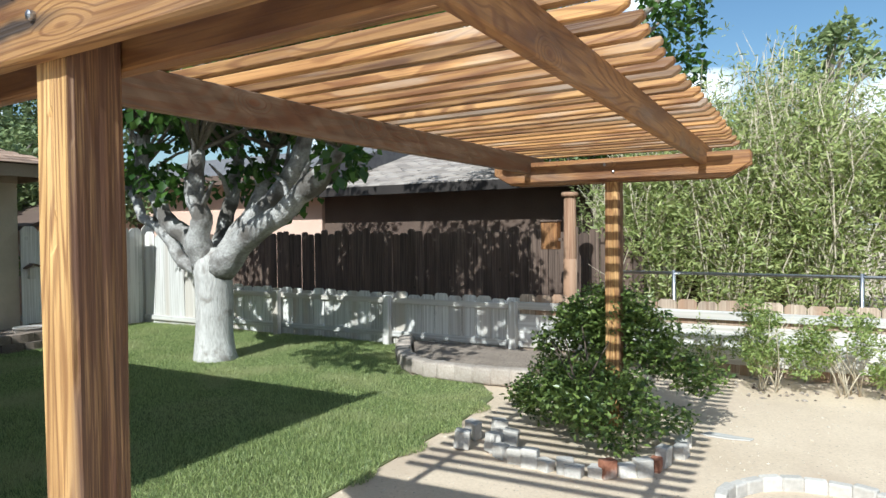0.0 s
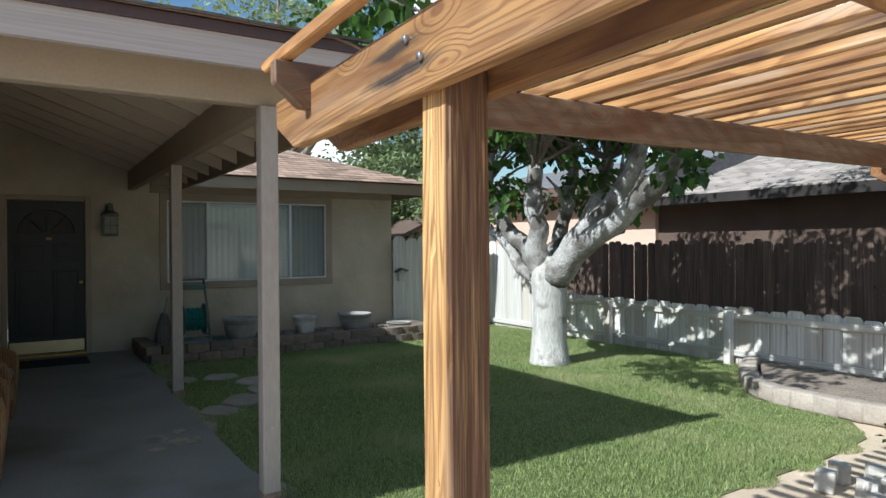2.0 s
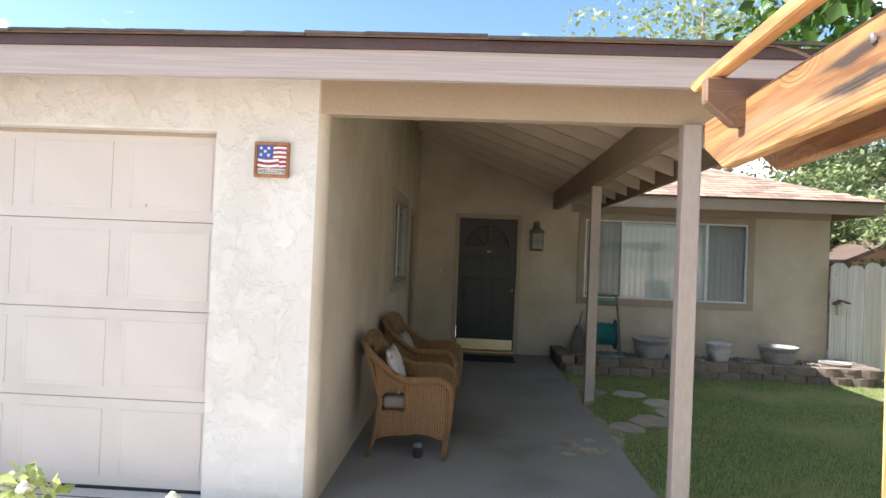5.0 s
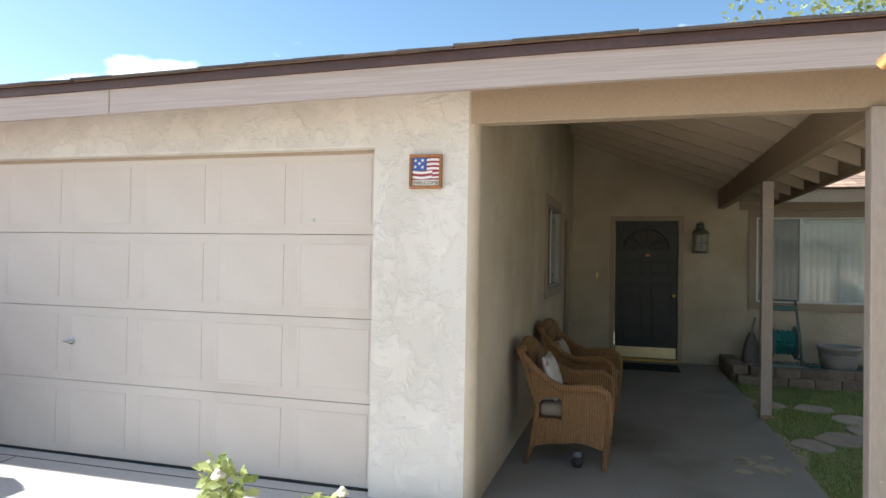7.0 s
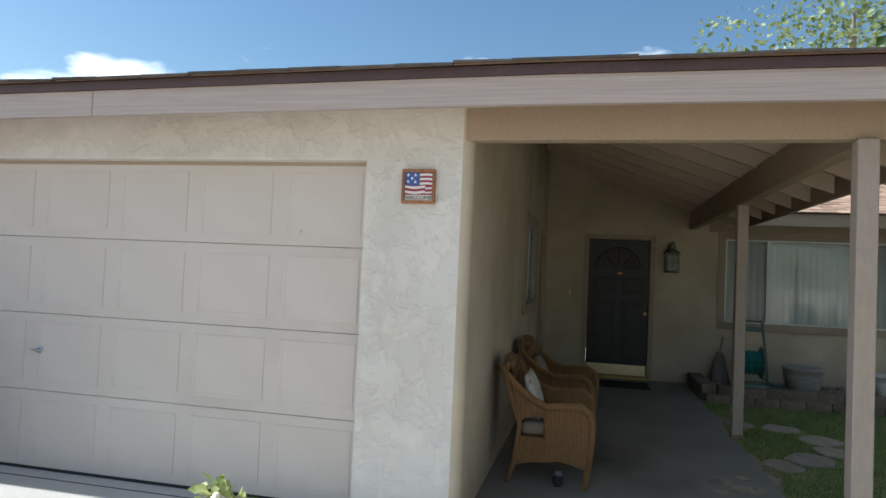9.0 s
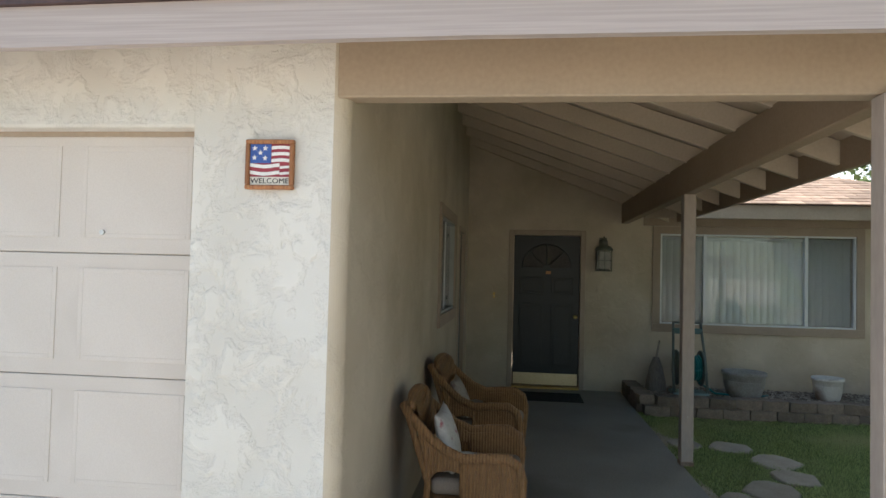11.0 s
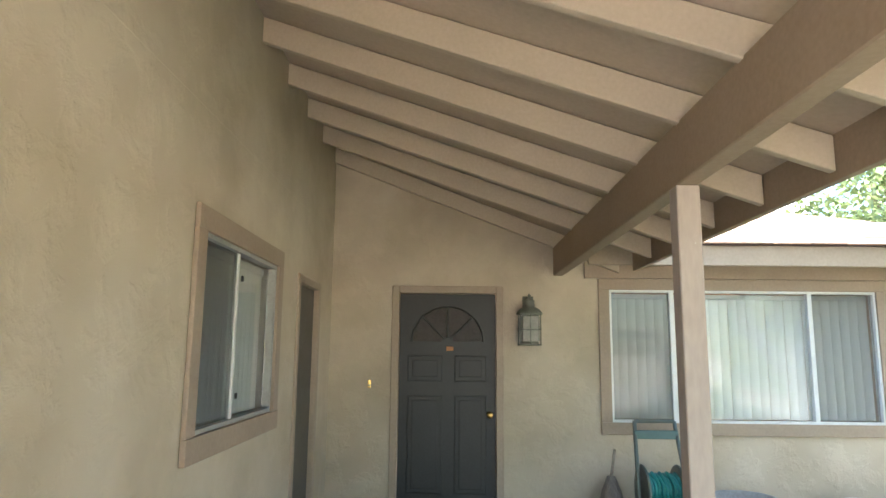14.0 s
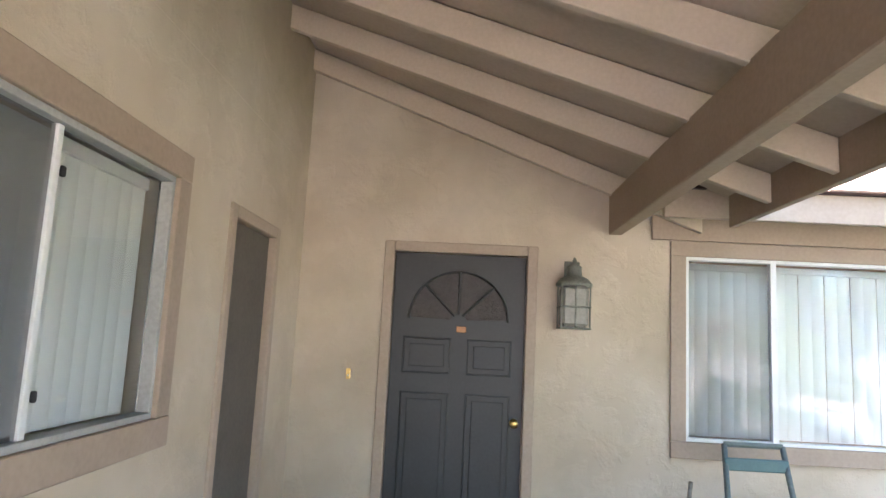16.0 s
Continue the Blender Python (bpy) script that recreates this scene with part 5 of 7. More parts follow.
# ---- wicker chairs ----
def wicker_chair(at, turn, size_):
    """Armchair facing +y: woven sides with an arched foot, rolled arms, leaning back, sprung seat."""
    c = thing("wicker_armchair", at, "honey-brown woven wicker armchair with rolled arms", "armchair", "chairs on the porch", turn)
    W = 0.325
    for s in (-1, 1):
        x = s * W
        t = 0.011
        part("side", prism([(0.27, 0.165), (0.36, 0.185), (0.45, 0.175), (0.54, 0.145), (0.58, 0.145), (0.60, 0.46), (0.57, 0.545), (0.46, 0.575), (0.27, 0.555)], x - t, x + t, "x", 0.004), WICKER, c)
        part("side_apron", prism([(0.05, 0.125), (0.12, 0.15), (0.2, 0.165), (0.269, 0.168), (0.269, 0.345), (0.075, 0.345)], x - t, x + t, "x", 0.004), WICKER, c)
        part("side_upper", prism([(0.09, 0.44), (0.13, 0.485), (0.20, 0.50), (0.269, 0.485), (0.269, 0.555), (0.2, 0.60), (0.06, 0.70), (0.02, 0.70)], x - t, x + t, "x", 0.004), WICKER, c)
        part("arm", tube([(x * 0.82, -0.075, 0.845), (x * 0.93, -0.03, 0.785), (x * 1.0, 0.06, 0.70), (x * 1.04, 0.17, 0.615), (x * 1.05, 0.28, 0.572), (x * 1.05, 0.42, 0.582), (x * 1.04, 0.52, 0.585), (x * 1.03, 0.585, 0.545), (x * 1.02, 0.608, 0.47), (x * 1.01, 0.60, 0.30), (x, 0.585, 0.14)], [0.028, 0.028, 0.028, 0.028, 0.028, 0.03, 0.03, 0.029, 0.027, 0.024, 0.022], 10), WICKER, c, "rolled woven arm", True)
        part("leg", tube([(x, 0.58, 0.16), (x, 0.575, 0.06), (x, 0.565, 0.0)], [0.026, 0.022, 0.018], 10), WICKER, c, "", True)
        part("leg", tube([(x * 0.95, -0.035, 0.78), (x * 0.97, 0.06, 0.5), (x, 0.085, 0.42), (x, 0.055, 0.16), (x, 0.0, 0.0)], [0.02, 0.02, 0.02, 0.02, 0.017], 10), WICKER, c, "", True)
        part("stay", tube([(x * 1.02, 0.27, 0.56), (x * 1.02, 0.272, 0.34)], 0.012, 8), WICKER, c, "", True)
    # back: a bowed panel with an arched, rolled top
    verts, faces = [], []
    nx, nz = 12, 10
    for k in range(2):
        for j in range(nz + 1):
            for i in range(nx + 1):
                u, v_ = -1 + 2 * i / nx, j / nz
                top = 0.87 - 0.05 * abs(u) ** 2.4
                z = 0.36 + (top - 0.36) * v_
                y = 0.10 - 0.145 * (z - 0.40) / 0.5 + 0.03 * u * u - 0.02 * k
                verts.append((u * 0.29, y, z))
    row, layer = nx + 1, (nx + 1) * (nz + 1)
    for j in range(nz):
        for i in range(nx):
            a = j * row + i
            faces += [(a, a + 1, a + row + 1, a + row), (a + layer, a + layer + row, a + layer + row + 1, a + layer + 1)]
    part("backrest", grid_mesh("backrest", verts, faces, WICKER), WICKER, c)
    part("back_roll", tube([(0.285 * u, -0.05 + 0.025 * u * u, 0.875 - 0.05 * abs(u) ** 2.4) for u in [-1 + i / 8 for i in range(17)]], 0.027, 10), WICKER, c, "rolled woven top", True)
    part("seat_frame", box((-0.315, 0.06, 0.30), (0.315, 0.585, 0.345), 0.008), WICKER, c)
    part("front_apron", prism([(-0.315, 0.345), (0.315, 0.345), (0.315, 0.15), (0.2, 0.19), (0, 0.21), (-0.2, 0.19), (-0.315, 0.15)], 0.575, 0.595, "y"), WICKER, c)
    part("seat_cushion", box((-0.30, 0.09, 0.346), (0.30, 0.60, 0.445), 0.04, None, 4), SEAT_CLOTH, c, "grey-brown seat cushion", True)
    c.scale = (size_, size_, size_)
    return c


CH1, CH2 = (-4.62, -0.195, 0.0), (-5.93, -0.20, 0.0)
wicker_chair(CH1, 0, 0.97)
wicker_chair(CH2, -4, 1.0)


FADED = surface("faded_floral_cushion", (0.27, 0.235, 0.20), (0.37, 0.33, 0.285), 0.95, 30, 90, 0.2, 0.002, stain=(0.20, 0.13, 0.11), stain_at=0.60)


def pillow(at, lean, label, cloth):
    """A plump throw pillow with pinched corners."""
    bm = bmesh.new()
    bmesh.ops.create_grid(bm, x_segments=14, y_segments=14, size=0.5)
    top = bm.verts[:]
    d = bmesh.ops.duplicate(bm, geom=bm.faces[:])
    for v in top:
        f = max(0.0, (1 - (2 * v.co.x) ** 2)) ** 0.45 * max(0.0, (1 - (2 * v.co.y) ** 2)) ** 0.45
        v.co.z = 0.055 * f
    for g in d["geom"]:
        if isinstance(g, bmesh.types.BMVert):
            f = max(0.0, (1 - (2 * g.co.x) ** 2)) ** 0.45 * max(0.0, (1 - (2 * g.co.y) ** 2)) ** 0.45
            g.co.z = -0.055 * f
    bmesh.ops.remove_doubles(bm, verts=bm.verts[:], dist=0.001)
    for v in bm.verts:
        r = 1 - 0.10 * (1 - abs(2 * v.co.x)) * abs(2 * v.co.y) - 0.10 * (1 - abs(2 * v.co.y)) * abs(2 * v.co.x)
        v.co.x *= 0.44 * r
        v.co.y *= 0.36 * r
    bmesh.ops.recalc_face_normals(bm, faces=bm.faces[:])
    p_ = part("throw_pillow", bm, cloth, None, "", True)
    p_.matrix_basis = pose(*at, lean, 0, 0)
    return tagged(p_, label, "pillow", "pillows on the chairs")


pillow((CH1[0], CH1[1] + 0.155, 0.58), 108, "pale floral throw pillow leaning on the wicker back", CUSHION)
pillow((CH2[0], CH2[1] + 0.125, 0.555), 112, "faded floral throw pillow leaning on the wicker back", FADED)
part("throw_pillow", bpy.data.objects["throw_pillow"].data, CUSHION).matrix_basis = Matrix.Translation((CH1[0] - 0.0, CH1[1] + 0.20, 0.44)) @ pose(0, 0, 0, 4, 0, 3) @ Matrix.Diagonal((0.85, 0.7, 0.7, 1))
tagged(bpy.data.objects["throw_pillow.002"], "pale crumpled cushion lying on the wicker seat", "pillow", "pillows on the chairs")

stop = thing("dog_toy", (-4.33, 0.17, 0), "small black rubber toy with a pale end on the porch floor", "toy")
part("body", lathe([(0.0, 0.0), (0.03, 0.004), (0.041, 0.03), (0.034, 0.062), (0.028, 0.075)], 16), RUBBER, stop, "", True)
part("cap", lathe([(0.027, 0.072), (0.033, 0.09), (0.024, 0.108), (0.0, 0.112)], 16), plain("toy_pale", (0.13, 0.13, 0.15)), stop, "pale grey end", True)


# ---- raised bed along the house ----
bed = outline_sheet("planter_bed", [(HOUSE_X + 0.002, 1.92), (-8.8, 1.98), (-8.74, 5.9), (HOUSE_X + 0.002, 5.9)], -0.1, 0.10, GRAVEL, "bark and gravel filling of the raised bed", "planting bed")
wall_bed = thing("retaining_wall", (-8.7, 3.9, GROUND), "low two-course wall of grey-brown scalloped blocks", "retaining wall")


def block_mesh(seed):
    """A retaining block with a rough, bowed face."""
    rng = random.Random(seed)
    bm = bmesh.new()
    bmesh.ops.create_cube(bm, size=1.0)
    bmesh.ops.subdivide_edges(bm, edges=bm.edges[:], cuts=2, use_grid_fill=True)
    for v in bm.verts:
        x, y, z = v.co
        bow = 0.35 if x > 0.2 else 0
        v.co = (x * 0.17 + (0.028 * (1 - (2 * y) ** 2) if x > 0.2 else 0) + rng.uniform(-0.005, 0.005), y * 0.285 * (1 - 0.02 * (2 * z) ** 2) + rng.uniform(-0.004, 0.004), z * 0.108 + rng.uniform(-0.004, 0.004))
    return mesh_of("block", bm, BLOCK)


blocks = [block_mesh(s) for s in range(5)]
for course in range(2):
    for i in range(14):
        y = 1.98 + (0.145 if course else 0) + i * 0.292
        if y < 5.95:
            part("block", blocks[(i + course * 2) % 5], BLOCK, wall_bed, "", at=Matrix.Translation((-0.03 * course + random.uniform(-0.012, 0.012), y - 3.9, 0.055 + course * 0.112)) @ pose(0, 0, 0, 0, 0, random.uniform(-2, 2)))
    for i in range(4):
        part("block", blocks[(i + course + 1) % 5], BLOCK, wall_bed, "", at=Matrix.Translation((-0.24 - i * 0.275 + 0.1 * course, 1.86 - 3.9 + random.uniform(-0.01, 0.01), 0.055 + course * 0.112)) @ pose(0, 0, 0, 0, 0, -90 + random.uniform(-4, 4)))
    for i in range(3):
        part("block", blocks[(i + course) % 5], BLOCK, wall_bed, "", at=Matrix.Translation((-0.2 - i * 0.285, 6.02 - 3.9, 0.055 + course * 0.112)) @ pose(0, 0, 0, 0, 0, 90))


def scatter_stones(name, n, region, z, size, material, label, category, seed):
    """Many small angular stones joined into one sheet of stuff."""
    rng = np.random.default_rng(seed)
    base = np.array([(1, 0, 0), (-1, 0, 0), (0, 1, 0), (0, -1, 0), (0, 0, 1), (0, 0, -1)], float)
    tri = np.array([(0, 2, 4), (2, 1, 4), (1, 3, 4), (3, 0, 4), (2, 0, 5), (1, 2, 5), (3, 1, 5), (0, 3, 5)])
    verts, faces = [], []
    for i in range(n):
        c = np.array([rng.uniform(region[0], region[1]), rng.uniform(region[2], region[3]), z])
        a = rng.uniform(0, 6.28)
        s = size * rng.uniform(0.5, 1.4) * np.array([rng.uniform(0.7, 1.5), rng.uniform(0.6, 1.2), rng.uniform(0.4, 0.8)])
        p = base * s * rng.uniform(0.75, 1.25, (6, 1))
        p = p @ np.array([[math.cos(a), math.sin(a), 0], [-math.sin(a), math.cos(a), 0], [0, 0, 1]])
        verts += (p + c).tolist()
        faces += (tri + 6 * i).tolist()
    ob = part(name, grid_mesh(name, verts, faces, material), material)
    return tagged(ob, label, category, kind="stuff")


CHIP = leaf_material("stone_chip", (0.10, 0.07, 0.05), (0.42, 0.36, 0.30), 0.9, 0.0)
scatter_stones("bed_gravel", 2600, (HOUSE_X + 0.03, -8.82, 2.0, 5.85), 0.105, 0.02, CHIP, "brown bark chips and pebbles in the raised bed", "gravel", 5)


def pot(at, r, h, material, label, feet=0.0, lip=0.009):
    p_ = thing("plant_pot", at, label, "plant pot", "pots in the raised bed")
    bm = lathe([(r * 0.70, 0), (r * 0.80, h * 0.12), (r * 0.93, h * 0.5), (r * 0.97, h * 0.86), (r + lip, h * 0.88), (r + lip, h), (r * 0.93, h), (r * 0.88, h * 0.8), (r * 0.6, h * 0.76)], 28)
    part("pot", bm, material, p_, "", True)
    part("rim_band", lathe([(r * 0.93, h * 0.60), (r * 0.955, h * 0.64), (r * 0.945, h * 0.68)], 28), material, p_, "", True)
    part("potting_soil", lathe([(r * 0.86, h * 0.70), (r * 0.86, h * 0.79), (r * 0.3, h * 0.83)], 20), GRAVEL, p_, "dark potting soil")


pot((-9.22, 3.13, 0.10), 0.25, 0.31, POT, "large grey weathered plastic tub planter")
pot((-9.2, 4.09, 0.10), 0.17, 0.28, POT_WHITE, "small flaking white planter with rust stains")
pot((-9.2, 4.93, 0.10), 0.26, 0.27, POT, "wide shallow pale planter by the house wall")
pot((-9.0, 5.62, 0.10), 0.2, 0.1, POT, "flat pale saucer planter at the bed's end")


def hose_reel(at, turn):
    """A hose cart: two rails, a cross handle, side wheels of the drum and wound hose."""
    h = thing("hose_reel", at, "grey-green plastic hose reel cart with teal hose", "hose reel", turn=turn)
    for s in (-1, 1):
        part("rail", tube([(0.16, s * 0.2, 0.0), (0.06, s * 0.19, 0.45), (-0.08, s * 0.165, 0.88)], 0.017, 8), REEL, h, "", True)
        part("drum_side", lathe([(0.21, -0.012), (0.22, 0), (0.21, 0.012), (0.05, 0.016)], 24), REEL, h, "", True, at=pose(0.03, s * 0.145, 0.33, 90, 0, 0))
    part("handle", tube([(-0.08, -0.165, 0.88), (-0.08, 0.165, 0.88)], 0.016, 8), REEL, h)
    part("brace", box((-0.06, -0.18, 0.74), (-0.03, 0.18, 0.81), 0.006), plain("reel_brace", (0.085, 0.15, 0.15)), h, "blue-green brace")
    part("base", box((-0.1, -0.21, 0.0), (0.2, 0.21, 0.045), 0.01), plain("reel_base", (0.22, 0.30, 0.29)), h, "pale green base")
    for k in range(9):
        y = -0.12 + 0.03 * k
        part("hose_coil", tube([(0.03 + (0.15 - 0.01 * (k % 3)) * math.cos(2 * math.pi * i / 22), y + 0.012 * math.sin(i), 0.33 + (0.15 - 0.01 * (k % 2)) * math.sin(2 * math.pi * i / 22)) for i in range(23)], 0.017, 6), TEAL, h, "teal hose", True)
    part("trailing_hose", tube([(0.06, 0.12, 0.16), (0.1, 0.3, 0.04), (0.05, 0.5, 0.02), (0.12, 0.75, 0.02), (0.0, 0.95, 0.02)], 0.012, 6), TEAL, h, "teal hose end", True)


hose_reel((-9.25, 2.47, 0.10), 0)
broom = thing("yard_broom", (-9.42, 2.12, 0.10), "old grey bristle broom head leaning by the hose reel", "broom")
part("bristles", lathe([(0.13, 0.0), (0.12, 0.12), (0.08, 0.30), (0.035, 0.42)], 14), surface("grey_bristle", (0.13, 0.11, 0.10), (0.24, 0.21, 0.19), 0.95, 8, 90, 1.0, 0.02, (1, 1, 0.1)), broom)
part("handle", tube([(0, 0, 0.40), (-0.1, 0.06, 0.62)], 0.013, 8), TWIG, broom)

STEPS = ((-7.35, 1.98, 0.2), (-7.3, 2.38, 0.25), (-6.88, 2.64, 0.26), (-6.42, 2.62, 0.24), (-6.05, 2.3, 0.26), (-5.75, 1.98, 0.2))
for i, (x, y, r) in enumerate(STEPS):
    rng = random.Random(i)
    o = [(r * rng.uniform(0.75, 1.1) * math.cos(2 * math.pi * k / 9), r * rng.uniform(0.65, 0.95) * math.sin(2 * math.pi * k / 9)) for k in range(9)]
    st = part("stepping_stone", prism(o, -0.05, 0.012, "z", 0.008), FLAG_STONE, None, "", at=(x, y, GROUND))
    tagged(st, "flat tan flagstone set in the lawn", "stepping stone", "stepping stones by the porch")


# dried spill on the slab
SPILL = surface("dried_spill", (0.33, 0.27, 0.20), (0.46, 0.39, 0.30), 0.9, 14, 80, 0.2, 0.002, stain=(0.22, 0.205, 0.18), stain_at=0.52)
for k, (x, y, rx, ry_) in enumerate(((-4.88, 1.33, 0.12, 0.085), (-4.72, 1.50, 0.10, 0.12), (-5.02, 1.52, 0.06, 0.05), (-4.62, 1.30, 0.05, 0.06))):
    edge = [(x + rx * (1 + 0.45 * noise.noise(Vector((k * 3.1, math.cos(a) * 1.7, math.sin(a) * 1.7)))) * math.cos(a), y + ry_ * (1 + 0.45 * noise.noise(Vector((k * 3.1 + 9, math.cos(a) * 1.7, math.sin(a) * 1.7)))) * math.sin(a)) for a in [2 * math.pi * i / 28 for i in range(28)]]
    outline_sheet("floor_stain", edge, 0.0005, 0.004, SPILL, "dried tan spill on the grey porch slab", "stain")

# ---- driveway ----
def rubbish_bin(at, turn):
    b = thing("wheeled_bin", at, "black plastic wheeled rubbish bin with lid", "bin", turn=turn)
    bm = bmesh.new()
    r0 = [bm.verts.new(c) for c in ((-0.2, -0.2, 0.08), (0.2, -0.2, 0.08), (0.2, 0.2, 0.08), (-0.2, 0.2, 0.08))]
    r1 = [bm.verts.new(c) for c in ((-0.26, -0.24, 0.95), (0.27, -0.24, 0.95), (0.27, 0.24, 0.95), (-0.26, 0.24, 0.95))]
    bm.faces.new(r0[::-1])
    bm.faces.new(r1)
    for i in range(4):
        j = (i + 1) % 4
        bm.faces.new((r0[i], r0[j], r1[j], r1[i]))
    bmesh.ops.bevel(bm, geom=bm.edges[:], offset=0.03, segments=2, affect="EDGES", profile=0.5)
    part("body", bm, RUBBER, b)
    part("lid", box((-0.31, -0.28, 0.955), (0.31, 0.28, 1.03), 0.03, None, 3), RUBBER, b, "domed black lid", True)
    for s in (-1, 1):
        part("wheel", lathe([(0.1, -0.025), (0.11, 0), (0.1, 0.025)], 20), RUBBER, b, "", True, at=pose(-0.22, s * 0.22, 0.11, 90, 0, 0))
    part("grip", tube([(-0.3, -0.2, 0.93), (-0.34, -0.2, 0.95), (-0.34, 0.2, 0.95), (-0.3, 0.2, 0.93)], 0.014, 8), RUBBER, b)


rubbish_bin((-3.10, -5.20, -0.008), 90)

CAR_RED = plain("car_red_paint", (0.35, 0.012, 0.018), 0.22)
CAR_BLACK = plain("car_black_plastic", (0.02, 0.021, 0.023), 0.55)


def car(at, turn):
    """A small hatchback; y is its length, the tail at +y."""
    c = thing("red_hatchback", at, "red hatchback with black bumper parked by the garage", "car", turn=turn)
    o = [(-3.9, 0.28), (-3.9, 0.62), (-3.75, 0.78), (-2.75, 0.95), (-2.1, 1.38), (-0.75, 1.44), (-0.36, 1.30), (-0.16, 0.98), (-0.08, 0.86), (-0.06, 0.56), (-0.1, 0.28)]
    bm = prism(o, -0.8, 0.8, "x", 0.07)
    for v in bm.verts:
        if v.co.z > 0.95:
            v.co.x *= 1 - 0.28 * (v.co.z - 0.95) / 0.5
        if v.co.y > -0.5:
            v.co.x *= 1 - 0.10 * (v.co.y + 0.5)
    part("body", bm, CAR_RED, c, "", True)
    part("rear_bumper", box((-0.79, -0.3, 0.22), (0.79, 0.05, 0.56), 0.13, None, 4), CAR_BLACK, c, "black plastic bumper", True)
    for s in (-1, 1):
        bm = bmesh.new()
        bmesh.ops.create_uvsphere(bm, u_segments=16, v_segments=10, radius=1.0, matrix=pose(s * 0.70, -0.13, 0.72, -14, s * 10, 0) @ Matrix.Diagonal((0.085, 0.075, 0.15, 1)))
        part("tail_light", bm, plain("tail_lens", (0.55, 0.07, 0.05), 0.15), c, "red tail light", True)
        for y in (-0.75, -3.15):
            w = part("wheel", lathe([(0.29, -0.09), (0.31, -0.07), (0.31, 0.07), (0.29, 0.09)], 24), RUBBER, c, "", True, at=pose(s * 0.72, y, 0.31, 0, 90, 0))
            part("rim", lathe([(0.2, -0.095), (0.2, 0.095)], 20), STEEL, w)
        part("side_window", prism([(-2.4, 1.0), (-2.0, 1.32), (-0.85, 1.36), (-0.62, 1.02)], s * 0.735 - 0.012, s * 0.735 + 0.012, "x"), plain("car_glass", (0.02, 0.022, 0.025), 0.08), c, "dark side window")
    part("rear_window", prism([(-0.56, 1.30), (-0.30, 0.98), (-0.27, 0.99), (-0.53, 1.325)], -0.55, 0.55, "x"), plain("car_rear_glass", (0.02, 0.022, 0.025), 0.08), c, "dark rear window")
    part("number_plate", box((-0.15, 0.05, 0.40), (0.15, 0.058, 0.50), 0.003), ALU, c, "pale plate with plain bars")


car((-2.06, -4.22, -0.008), 0)


# ---- foliage ----
def leaves(name, points, size, aspect, material, seed, up=0.4, parent=None, label="", out=None):
    """Folded leaf blades at given points, all in one mesh."""
    rng = np.random.default_rng(seed)
    pts = np.asarray(points, float)
    n = len(pts)
    d = rng.normal(size=(n, 3))
    d[:, 2] = d[:, 2] * 0.7 - 0.1
    if out is not None:
        d = d * 0.6 + np.asarray(out, float)
    d /= np.linalg.norm(d, axis=1)[:, None]
    nrm = rng.normal(size=(n, 3)) + np.array([0, 0, up * 2.5])
    side = np.cross(d, nrm)
    side /= np.linalg.norm(side, axis=1)[:, None] + 1e-9
    nrm = np.cross(side, d)
    L = (size * rng.uniform(0.6, 1.25, n))[:, None]
    W = L * aspect / 2
    verts = np.empty((n, 4, 3))
    verts[:, 0] = pts
    verts[:, 1] = pts + d * L * 0.5 + side * W + nrm * W * 0.35
    verts[:, 2] = pts + d * L
    verts[:, 3] = pts + d * L * 0.5 - side * W + nrm * W * 0.35
    faces = np.empty((n * 2, 3), int)
    i = np.arange(n) * 4
    faces[0::2] = np.stack([i, i + 1, i + 2], 1)
    faces[1::2] = np.stack([i, i + 2, i + 3], 1)
    me = bpy.data.meshes.new(name)
    me.vertices.add(n * 4)
    me.vertices.foreach_set("co", verts.ravel())
    me.loops.add(n * 6)
    me.loops.foreach_set("vertex_index", faces.ravel())
    me.polygons.add(n * 2)
    me.polygons.foreach_set("loop_start", np.arange(0, n * 6, 3))
    me.materials.append(material)
    me.update()
    me.validate()
    ob = part(name, me, material, parent, label)
    return ob


def cloud(rng, centres, radii, n, squash=0.8, shell=0.45):
    """Points in lumps, denser towards the outside of each lump."""
    c = np.asarray(centres, float)
    r = np.asarray(radii, float)
    w = r ** 2 / (r ** 2).sum()
    k = rng.choice(len(c), n, p=w)
    d = rng.normal(size=(n, 3))
    d /= np.linalg.norm(d, axis=1)[:, None]
    rad = r[k] * rng.uniform(shell ** 3, 1.0, n) ** (1 / 3)
    p = c[k] + d * rad[:, None] * np.array([1, 1, squash])
    return p, d


